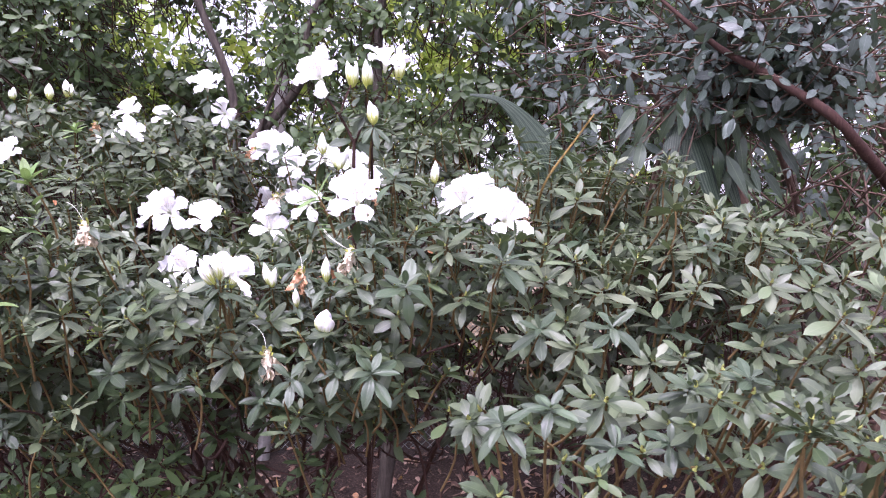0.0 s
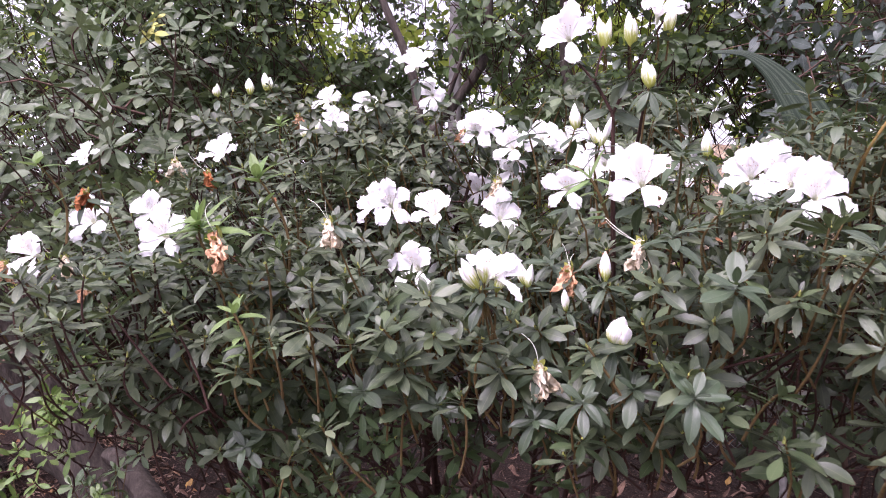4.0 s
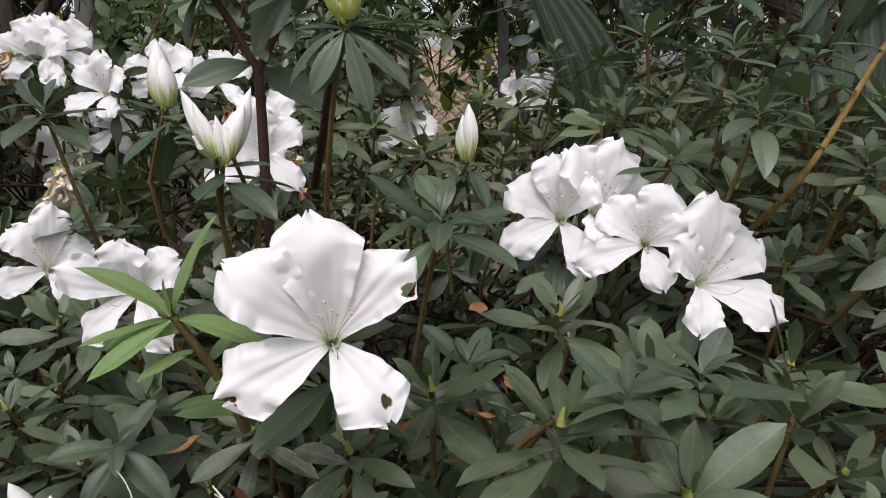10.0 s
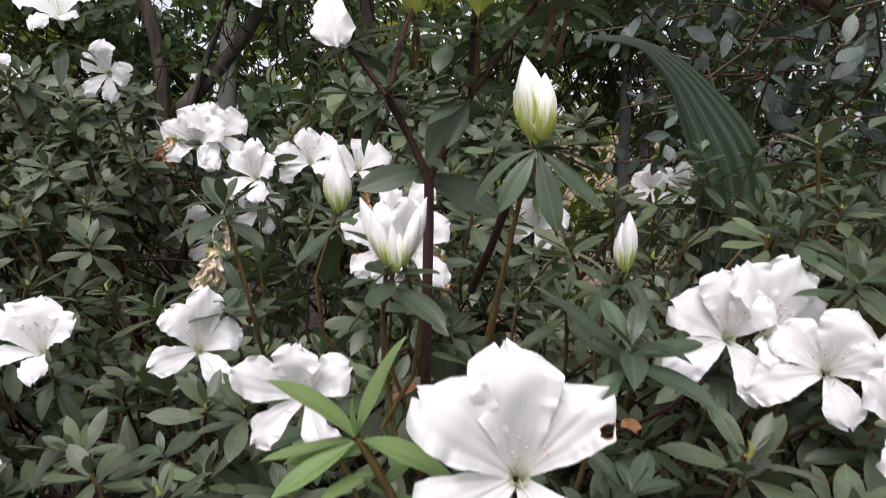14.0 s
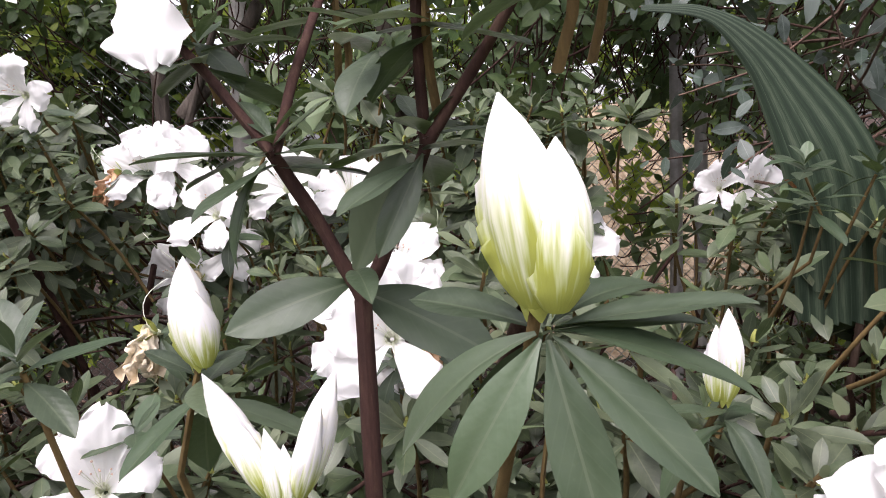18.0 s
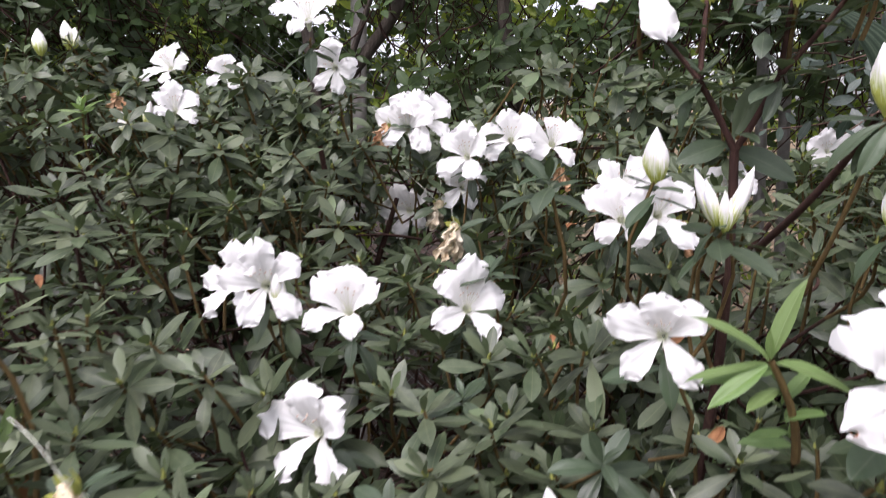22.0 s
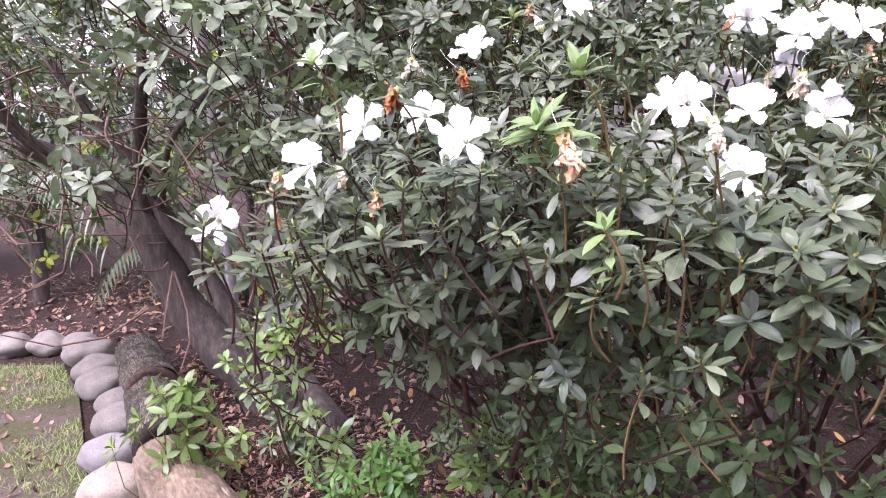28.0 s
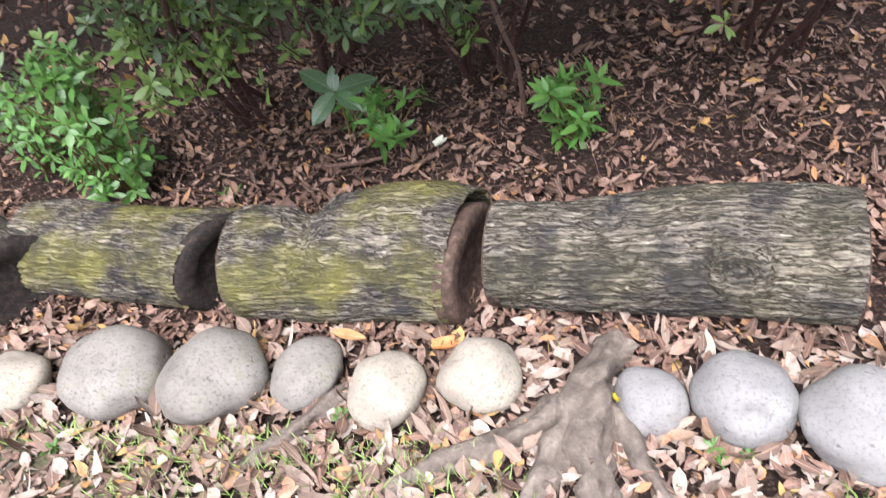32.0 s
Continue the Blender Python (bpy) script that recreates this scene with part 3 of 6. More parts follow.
# petals, five shapes shared by all flowers
def petal_mesh(seed, flare=1.0, width=1.0, name="petal", holes=()):
    """One broad petal: a narrow claw in the throat, a wide rounded lip with a finely frilled edge."""
    r = random.Random(seed)
    rows, cols = (131, 91) if holes else (37, 27)
    s = np.linspace(0, 1, rows)
    u = np.linspace(-1, 1, cols)
    S, U = np.meshgrid(s, u, indexing="ij")
    half = np.interp(S, [0, .15, .3, .45, .6, .75, .86, .94, .98, 1], [.003, .0058, .0088, .012, .0147, .0163, .0156, .0122, .0084, .0045]) * width
    ph = [r.uniform(0, 6.28) for _ in range(8)]
    half = half * (1 + (.07 * np.sin(S * 13 + np.sign(U) * ph[0]) + .03 * np.sin(S * 27 + np.sign(U) * ph[1]) + .008 * np.sin(S * 53 + np.sign(U) * ph[2])) * S)
    rad = .003 + .0465 * S ** 1.1 * flare
    z = .026 * (1 - (1 - S) ** 1.8) - .045 * np.maximum(0, S - .6) ** 1.8 * r.uniform(.3, 1.2)
    x = U * half
    z = z + np.abs(U) ** 2 * half * np.interp(S, [0, .35, .65, .85, 1], [.32, .2, .02, -.13, -.2])
    frill = np.abs(U) ** 3 * S ** 1.5
    z = z + frill * (.0032 * np.sin(S * 15 + np.sign(U) * ph[2]) + .0024 * np.sin(S * 31 + np.sign(U) * ph[1] + ph[7]) + .0009 * np.sin(S * 61 + ph[0]))
    z = z + .0013 * S * np.sin(U * 4.2 + ph[3]) + .0014 * S ** 2 * np.sin(S * 12 + U * 5 + ph[4]) + .0006 * np.sin(U * 15 + ph[5]) * S * (1.2 - S)
    lip = S ** 9
    rad = rad - .004 * (np.abs(U) ** 3) * S + lip * (.0022 * np.sin(U * 6 + ph[5]) + .0007 * np.sin(U * 14 + ph[6]) - .0026 * np.exp(-((U - .25 * math.sin(ph[6])) / .2) ** 2))
    z = z + lip * .0013 * np.sin(U * 9 + ph[4]) - .001 * np.exp(-(U / .1) ** 2) * (1 - S)
    v = np.stack([rad, x, z], -1).reshape(-1, 3)
    q = quads(rows, cols)
    near = np.full(len(q), 9.0)
    for hs, hu, hr in holes:
        c_s, c_u = S.ravel()[q].mean(1), U.ravel()[q].mean(1)
        wob = 1 + .25 * np.sin(c_s * 40 + c_u * 13) * np.cos(c_u * 17 + hs * 9)
        near = np.minimum(near, np.hypot((c_s - hs), (c_u - hu) * .42) / (hr * wob))
    rim = (near < 1.18)[near >= 1.0]
    me = grid_mesh(name, v, q[near >= 1.0], np.stack([U.ravel() * .5 + .5, S.ravel()], 1))
    me.materials.append(PETAL)
    if holes:
        me.materials.append(WILT_RUST)
        me.polygons.foreach_set("material_index", rim.astype(np.int32))
    return me


PETALS = [petal_mesh(k, fl, w) for k, fl, w in ((1, 1.08, 1.05), (2, .96, 1.12), (3, 1.06, .95), (4, .95, 1.15), (5, 1.08, .93), (6, 1.02, 1.1), (7, 1.12, .95), (8, .9, 1.2))]

EATEN = [petal_mesh(9, 1.05, 1.05, holes=((.8, .25, .055), (.98, -.45, .018))), petal_mesh(10, 1.05, 1.05, holes=((.8, -.72, .07), (.92, -1.0, .05))), petal_mesh(11, 1.05, 1.05, holes=((.95, .45, .02), (.985, .3, .03)))]


def throat_mesh():
    bm = bmesh.new()
    prev = None
    for z, rr in ((-.012, .0016), (-.006, .0032), (0, .004), (.006, .0052)):
        ring = [bm.verts.new((rr * math.cos(a * .785), rr * math.sin(a * .785), z)) for a in range(8)]
        if prev:
            for a in range(8):
                bm.faces.new((prev[a], prev[(a + 1) % 8], ring[(a + 1) % 8], ring[a]))
        prev = ring
    me = bpy.data.meshes.new("flower")
    bm.to_mesh(me)
    bm.free()
    me.materials.append(THROAT_PALE)
    return me


THROAT = throat_mesh()


def stamen_mesh(reach=.0065, tall=.033, bow=.004, tip=True):
    """One thin bowed thread with its brown anther."""
    bm = bmesh.new()
    prev = None
    for k in range(6):
        t = k / 5
        c = Vector((.0012 + reach * t + bow * math.sin(t * 3.14), 0, tall * t))
        ring = [bm.verts.new(c + Vector((math.cos(a * 1.5708), math.sin(a * 1.5708), 0)) * (.0004 - .00012 * t)) for a in range(4)]
        if prev:
            for a in range(4):
                bm.faces.new((prev[a], prev[(a + 1) % 4], ring[(a + 1) % 4], ring[a]))
        prev = ring
    if tip:
        made = bmesh.ops.create_icosphere(bm, subdivisions=1, radius=.0009, matrix=Matrix.Translation((.0012 + reach, 0, tall)) @ Matrix.Diagonal((1, 1, 1.8, 1)))
        for v in made["verts"]:
            for f in v.link_faces:
                f.material_index = 1
    me = bpy.data.meshes.new("stamen")
    bm.to_mesh(me)
    bm.free()
    me.shade_smooth()
    me.materials.append(STAMEN)
    me.materials.append(ANTHER)
    return me


STAMENS = [stamen_mesh(.011, .03, -.002), stamen_mesh(.013, .027, -.002), stamen_mesh(.008, .034, -.001)]
STYLE = stamen_mesh(.011, .044, .006, False)
BLOOMS = []


def blossom(bush, place, way, size=1.0, spin=0.0, petals=(0, 1, 2, 3, 4), open_=1.0, leaves=7, eaten=(), seed=None, axis=None, plan=None):
    """An open white flower with its petals, stamens and the whorl of leaves below it."""
    seed = len(BLOOMS) if seed is None else seed
    r = random.Random(seed * 7 + 3)
    way = Vector(way).normalized()
    f = link("flower", THROAT, None, bush, "open pure white azalea flower", facing(Vector(place) - way * .012 * size, way, spin, size))
    for k, i in enumerate(petals):
        lift = (-8, -3, 3, 4, -2)[i] + r.uniform(-11, 11)
        turn = (92, 158, 230, 304, 24)[i] + r.uniform(-11, 11)
        grow = (1.1, 1.05, 1.03, 1.0, 1.05)[i] * r.uniform(.9, 1.08)
        broad = (1.02 if i in (0, 1, 4) else .92) * r.uniform(.9, 1.05)
        roll = r.uniform(-9, 9)
        if plan:
            turn, grow, lift, broad = plan[i]
            roll *= .4
        tilt = Matrix.Rotation(radians(lift + (1 - open_) * -42), 4, "Y") @ Matrix.Rotation(radians(roll), 4, "X")
        pick = PETALS[r.choice((0, 1, 3, 5, 7) if i in (0, 1, 4) else (2, 4, 6, 0))]
        link("petal", EATEN[eaten.index(i)] if i in eaten else pick, None, f, "", Matrix.Translation((0, 0, .0009 * (i % 3))) @ Matrix.Rotation(radians(turn), 4, "Z") @ tilt @ Matrix.Diagonal((1, broad, 1, 1)) @ Matrix.Scale(grow, 4))
    rise = 1.57 - spin
    for k in range(8):
        link("stamen", STAMENS[k % 3], None, f, "", Matrix.Rotation(rise + (k - 3.5) * .27 + r.uniform(-.12, .12), 4, "Z") @ Matrix.Scale(r.uniform(.8, 1.15), 4))
    link("style", STYLE, None, f, "", Matrix.Rotation(-1.4, 4, "Z"))
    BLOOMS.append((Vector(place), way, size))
    ax = Vector(axis or (way * .45 + Vector((0, 0, .9)))).normalized()
    foot = Vector(place) - way * .026 * size - Vector((0, 0, .008))
    if leaves:
        whorl(bush, foot - ax * .006, ax, leaves, 1.0, (62, 112), seed=seed + 90)
    SHOOTS.append((bush, foot, ax))
    return f


def bud_mesh(seed, bend=0.0, mat=None, name="bud"):
    """A furled bud: petals wound round one another to a drawn-out point that may lean over."""
    rows, cols = 23, 33
    v, uv = [], []
    for i in range(rows):
        t = i / (rows - 1)
        rr = .0098 * np.interp(t, [0, .06, .15, .3, .45, .6, .74, .86, .94, 1], [.36, .55, .78, .97, 1.0, .9, .68, .42, .2, .02])
        for j in range(cols):
            a = 2 * math.pi * (j % (cols - 1)) / (cols - 1)
            saw = ((a + t * 2.0 + seed * 1.9) * 3 / (2 * math.pi)) % 1.0
            wrap = .3 * (saw ** 1.4 - .5) * min(1, t * 3) * (1 - .5 * t)
            crease = .025 * math.sin(a * 11 + seed + t * 2) * math.sin(math.pi * t)
            k = rr * (1 + wrap + crease)
            v.append((k * math.cos(a) + bend * .046 * t * t, k * math.sin(a), .046 * t))
            uv.append((j / (cols - 1), t))
    me = grid_mesh(name, v, quads(rows, cols), uv)
    me.materials.append(mat or BUD)
    return me


def bract_mesh():
    p, uv = leaf_points(6, 3, "oval", [.014], [.0062], [-.35], [.35])
    me = grid_mesh("bract", p[0], quads(6, 3), uv)
    me.materials.append(CALYX)
    return me


BUDS, BRACT = [bud_mesh(0, -.1), bud_mesh(1, .12)], bract_mesh()
BUDS_GREEN = [bud_mesh(2, -.08, BUD_GREEN), bud_mesh(3, .1, BUD_GREEN)]
SHOOTS = []


def closed_bud(bush, place, way, size=1.0, fat=1.0, leaves=7, seed=0, axis=None, leaf=1.0, label="closed white bud streaked with green", green=False):
    """A closed bud on its green bracts, over a whorl of leaves; place is the middle of the bud."""
    way = Vector(way).normalized()
    foot = Vector(place) - way * .022 * size
    stock = BUDS_GREEN if green else BUDS
    b = link("bud", stock[seed % 2], None, bush, label, facing(foot, way, seed * 1.3 if seed > 3 else 0.0, size) @ Matrix.Diagonal((fat, fat, 1, 1)))
    for k in range(5):
        link("bract", BRACT, None, b, "", Matrix.Rotation(k * 1.2566 + seed, 4, "Z") @ Matrix.Translation((0, .0032, -.003)) @ Matrix.Rotation(radians(76), 4, "X"))
    rb = random.Random(seed + 11)
    side = rb.choice((-1, 1)) if seed > 1 else 1
    link("furled_petal", stock[(seed + 1) % 2], None, b, "", Matrix.Translation((side * .0052, -.0012, .0)) @ Matrix.Rotation(radians(side * rb.uniform(5, 8)), 4, "Y") @ Matrix.Rotation(2.1, 4, "Z") @ Matrix.Diagonal((.78, .84, rb.uniform(.74, .82), 1)))
    ax = Vector(axis or (way + Vector((0, 0, .6)))).normalized()
    if leaves:
        whorl(bush, foot - way * .004 * size, ax, leaves, leaf, (62, 112), seed=seed + 300)
    SHOOTS.append((bush, foot, ax))
    BLOOMS.append((Vector(place), way, size * .6))
    return b


def wilted_meshes(mat, seed):
    out = []
    for k in range(3):
        r = random.Random(seed * 10 + k)
        s = np.linspace(0, 1, 18)
        u = np.linspace(-1, 1, 13)
        S, U = np.meshgrid(s, u, indexing="ij")
        half = np.interp(S, [0, .3, .6, .85, 1], [.003, .009, .0135, .0125, .004])
        p1, p2 = r.uniform(0, 6), r.uniform(0, 6)
        x = U * half * (.7 + .3 * np.sin(S * 9 + p1))
        y = .004 * np.sin(U * 4 + S * 7 + p1) + .006 * S * np.sin(S * 4 + p2) + .003
        y = y + .0026 * np.sin(U * 9 + S * 5 + p2) * np.minimum(1, S * 3) + .002 * np.sin(S * 21 + U * 6 + p1)
        x = x + .0022 * np.sin(S * 17 + p2) * S + .0012 * np.sin(S * 33 + U * 4)
        z = -.043 * S + .003 * np.sin(U * 3 + S * 11 + p2) + .003 * np.sin(U * 7 + p1) * S
        me = grid_mesh("withered_petal", np.stack([x, y, z], -1).reshape(-1, 3), quads(18, 13))
        me.materials.append(mat)
        out.append(me)
    return out


WILTS = {"tan": wilted_meshes(WILT, 1), "cream": wilted_meshes(WILT_PALE, 2), "rust": wilted_meshes(WILT_RUST, 3)}


def wilted(bush, place, tone="tan", size=1.0, way=(0, -.5, .4), strands=2, seed=0, leaves=7, hang=(0, 0, 0), label=""):
    """A withered flower hanging from its green calyx, with the long styles left on it."""
    r = random.Random(seed + 40)
    way = Vector(way).normalized()
    f = link("withered_flower", THROAT, None, bush, label or {"tan": "withered tan flower hanging limp", "cream": "withered cream flower", "rust": "shrivelled rust-brown flower"}[tone], facing(Vector(place) + way * -.01, way, 0, size))
    turn = facing((0, 0, 0), way).inverted().to_3x3().to_4x4()
    for k in range(3):
        m = turn @ Matrix.Rotation(radians(r.uniform(-30, 30)) + hang[0], 4, "Y") @ Matrix.Rotation(radians(r.uniform(-30, 25)), 4, "X") @ Matrix.Rotation(k * 2.1 + r.uniform(-.4, .4), 4, "Z")
        link("withered_petal", WILTS[tone][k], None, f, "", Matrix.Translation((0, 0, .004)) @ m)
    for k in range(5):
        link("bract", BRACT, None, f, "", Matrix.Rotation(k * 1.2566 + seed, 4, "Z") @ Matrix.Translation((0, .0028, -.006)) @ Matrix.Rotation(radians(50), 4, "X") @ Matrix.Scale(1.25, 4))
    for k in range(strands):
        e = Vector((r.uniform(-.05, .02), r.uniform(-.02, .02), r.uniform(.02, .05)))
        me = tubes("style", np.array([[0, 0, 0.0]]), np.array([tuple(turn.to_3x3() @ e)]), .00045, .0004, 5, -.006, 8)
        link("style", me, STAMEN, f, "long pale style left bare")
    ax = (way + Vector((0, 0, 1.0))).normalized()
    foot = Vector(place) - way * .016
    if leaves:
        whorl(bush, foot, ax, leaves, 1.0, (60, 112), seed=seed + 500)
    SHOOTS.append((bush, foot, ax))
    BLOOMS.append((Vector(place), Vector((0, -.8, .3)), size * .8))
    return f


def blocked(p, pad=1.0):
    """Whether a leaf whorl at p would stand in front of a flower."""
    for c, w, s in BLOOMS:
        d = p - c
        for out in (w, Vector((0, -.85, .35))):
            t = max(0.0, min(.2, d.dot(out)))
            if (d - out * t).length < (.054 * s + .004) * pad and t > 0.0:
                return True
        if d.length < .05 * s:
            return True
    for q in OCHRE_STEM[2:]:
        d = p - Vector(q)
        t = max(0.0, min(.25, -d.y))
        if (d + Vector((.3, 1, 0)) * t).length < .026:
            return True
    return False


OCHRE_STEM = ((.24, 1.68, 1.33), (.2, 1.55, 1.43), (.2, 1.47, 1.5), (.262, 1.475, 1.589), (.3, 1.478, 1.64))


# ---- ground ----
def sheet(name, xs, ys, height, mat, label, hump=0.012, scale=3.0):
    X, Y = np.meshgrid(xs, ys, indexing="ij")
    Z = np.array([[height + hump * noise.noise(Vector((x * scale, y * scale, 0.3))) for y in ys] for x in xs])
    v = np.stack([X, Y, Z], -1).reshape(-1, 3)
    return tagged(link(name, grid_mesh(name, v, quads(len(xs), len(ys))), mat), label, "ground", kind="structure")


near = np.linspace(-6.5, 3.0, 96)
xs = np.concatenate([[-300, -60, -20, -10], near, [6, 15, 60, 300]])
ys = np.concatenate([[-300, -60, -12, -4], np.linspace(-1.5, 8.0, 96), [12, 25, 80, 300]])
sheet("ground", xs, ys, -0.004, SOIL, "dark brown garden soil under dry leaves")

EDGE = [(60, -20), (3.0, -0.35), (1.0, 0.45), (0.4, 0.7), (-.1, .83), (-.56, 1.0), (-1.13, 1.18), (-1.65, 1.36), (-2.05, 1.55), (-2.5, 2.02), (-2.95, 2.45),
        (-3.45, 2.95), (-3.95, 3.45), (-4.45, 3.85), (-5.2, 3.7), (-8, 3.2), (-60, 0)]
lv = []
for x, y in EDGE:
    for k in range(7):
        t = (k / 6) ** 2
        lv.append((x - t * 4, (y - .3 * max(0.0, min(1.0, (x + 1.7) / .6))) * (1 - t) + t * (y - 40), 0.012 + 0.004 * k / 6))
tagged(link("lawn", grid_mesh("lawn", lv, quads(len(EDGE), 7)), LAWN), "worn sparse grass with bare earth", "lawn", kind="structure")


# unseen green walls added to close the garden and block the lowest sky
for name, (x0, y0), (x1, y1) in (("backdrop_south", (-16, -14), (12, -14)), ("backdrop_west", (-16, -14), (-16, 12)), ("backdrop_east", (12, -14), (12, 12))):
    bv = []
    for i in range(41):
        for j in range(9):
            px, py = x0 + (x1 - x0) * i / 40, y0 + (y1 - y0) * i / 40
            k = .5 * noise.noise(Vector((px * .5, py * .5, j * .7)))
            bv.append((px + (k if x0 == x1 else 0), py + (k if y0 == y1 else 0), 3.0 * j / 8 + (.5 * k if j == 8 else 0)))
    tagged(link(name, grid_mesh(name, bv, quads(41, 9)), BACKDROP_WALL), "unseen dark green backdrop wall", "hedge", kind="structure")


def edge_y(x):
    return float(np.interp(x, [p[0] for p in reversed(EDGE)], [p[1] for p in reversed(EDGE)]))


# grass blades in front of the stones
gx = rng.uniform(-5.2, 0.6, 9000)
gy = np.array([edge_y(x) for x in gx]) - 0.02 - rng.exponential(0.35, 9000)
keep = np.array([noise.noise(Vector((x * 2.2, y * 2.2, 2))) > -0.12 + 0.22 * (x > -1.0) + 0.25 * (x > -0.5) for x, y in zip(gx, gy)])
gx, gy = gx[keep], gy[keep]
gn = len(gx)
go = np.stack([gx, gy, np.full(gn, 0.008)], 1)
gw = np.stack([rng.normal(0, .6, gn), rng.normal(0, .6, gn), np.ones(gn)], 1)
tagged(link("grass", leaf_mass("grass", go, gw, np.stack([rng.normal(0, 1, gn), -np.ones(gn), 0.3 * np.ones(gn)], 1), rng.uniform(.02, .06, gn), rng.uniform(.002, .0045, gn), "spear", 0.8, 0.3, 4, 3), TURF),
       "short green and straw-coloured lawn grass", "grass", kind="stuff")


# dry leaves over the bed and along the stones
def litter(name, n, x0, x1, ylo, yhi, size, label, z=0.006, gaps=None, mat=LITTER):
    x = rng.uniform(x0, x1, n)
    y = np.array([edge_y(a) for a in x]) + rng.uniform(ylo, yhi, n)
    if gaps is not None:
        ok = np.array([noise.noise(Vector((a * 3.1, c * 3.1, 7))) > gaps - .35 * rng.random() for a, c in zip(x, y)])
        x, y, n = x[ok], y[ok], int(ok.sum())
    o = np.stack([x, y, z + rng.uniform(0, .018, n)], 1)
    a = rng.uniform(0, 6.28, n)
    w = np.stack([np.cos(a), np.sin(a), rng.normal(0.05, .22, n)], 1)
    up = np.stack([rng.normal(0, .3, n), rng.normal(0, .3, n), np.ones(n)], 1)
    me = leaf_mass(name, o, w, up, rng.uniform(.35, 1.5, n) * size, rng.uniform(.14, .66, n) * size, "oval", rng.uniform(-1.2, 1.2, n), rng.uniform(-.4, 1.3, n), 5, 3, wave=.14)
    return tagged(link(name, me, mat), label, "dry leaves", kind="stuff")


litter("dry_leaves", 8600, -3.6, 0.9, 0.25, 1.8, .037, "brown and tan fallen leaves on dark soil", gaps=-.06)
litter("dry_leaves", 11000, -2.6, 0.9, 0.2, 1.5, .015, "dark crumbs of rotted leaves on the soil")
litter("dry_leaves", 5200, -3.0, 0.6, -0.3, 0.8, .042, "tan fallen leaves beside the logs")
litter("dry_leaves", 3800, -2.6, 0.6, -0.38, 0.16, .026, "bleached shreds of fallen leaves among the stones", mat=LITTER_PALE)
litter("dry_leaves", 2600, -2.6, 0.6, -0.38, 0.3, .054, "pale tan fallen leaves among the stones", mat=LITTER_PALE)
litter("dry_leaves", 3000, -5.5, 1.5, 1.5, 4.2, .06, "brown fallen leaves under the shrubs")
litter("dry_leaves", 2600, -8.0, -3.0, 0.3, 3.0, .06, "brown fallen leaves on the bare path")
litter("dry_leaves", 1500, -6.0, 0.5, -1.4, -0.15, .045, "scattered tan fallen leaves on worn grass")

nt = 420
tx = rng.uniform(-3.0, .8, nt)
tw = np.stack([tx, np.array([edge_y(a) for a in tx]) + rng.uniform(-.2, 1.5, nt), rng.uniform(.006, .02, nt)], 1)
ta = rng.uniform(0, 6.28, nt)
tagged(link("fallen_twigs", tubes("fallen_twigs", tw, tw + np.stack([np.cos(ta), np.sin(ta), .05 * rng.normal(0, 1, nt)], 1) * rng.uniform(.03, .16, (nt, 1)), .002, .001, 5), BRANCH), "thin broken twigs among the leaves", "twigs", kind="stuff")

# ---- river stones along the bed ----
def stone(x, y, r, mat, squash=.72, long_=1.0, turn=0.0, seed=0, label="smooth grey river stone", dent=None):
    bm = bmesh.new()
    bmesh.ops.create_icosphere(bm, subdivisions=4, radius=1)
    for v in bm.verts:
        p = v.co.copy()
        k = 1 + .19 * noise.noise(p * 1.1 + Vector((seed * 3.1, 0, 0))) + .035 * noise.noise(p * 3 + Vector((0, seed, 0)))
        if dent:
            k -= .22 * math.exp(-((p - Vector(dent).normalized()).length / .2) ** 2)
        v.co = Vector((p.x * long_, p.y, p.z * squash)) * k * r
    ob = part("edging_stone", bm, mat)
    ob.matrix_basis = Matrix.Translation((x, y, r * squash * .62)) @ Matrix.Rotation(turn, 4, "Z")
    return tagged(ob, label, "stone", "stones edging the bed")


stone(.067, .83, .105, STONE_GREY, .7, 1.05, .4, 1, "large pale grey edging stone")
stone(-.104, .93, .09, STONE_GREY, .8, 1.0, .2, 2, "round grey edging stone with a small hollow", (-.35, -.7, .6))
stone(-.265, .978, .068, STONE_GREY, .85, 1.0, 0, 3, "small pitted grey edging stone")
stone(-.561, 1.124, .083, STONE_TAN, .82, 1.02, .3, 4, "round cream edging stone")
stone(-.755, 1.147, .082, STONE_TAN, .8, 1.0, 1, 5, "round cream edging stone")
stone(-.924, 1.253, .072, STONE, .75, 1.25, .5, 6, "small brownish oval edging stone")
stone(-1.135, 1.287, .108, STONE, .8, 1.12, .6, 7, "grey-green egg-shaped edging stone")
stone(-1.365, 1.375, .115, STONE, .75, 1.1, -.3, 8, "large brownish grey edging stone")
stone(-1.632, 1.44, .083, STONE_TAN, .78, 1.05, .1, 9, "smooth tan edging stone")
stone(-1.845, 1.548, .088, STONE, .8, 1.1, -.5, 10, "grey edging stone with moss")
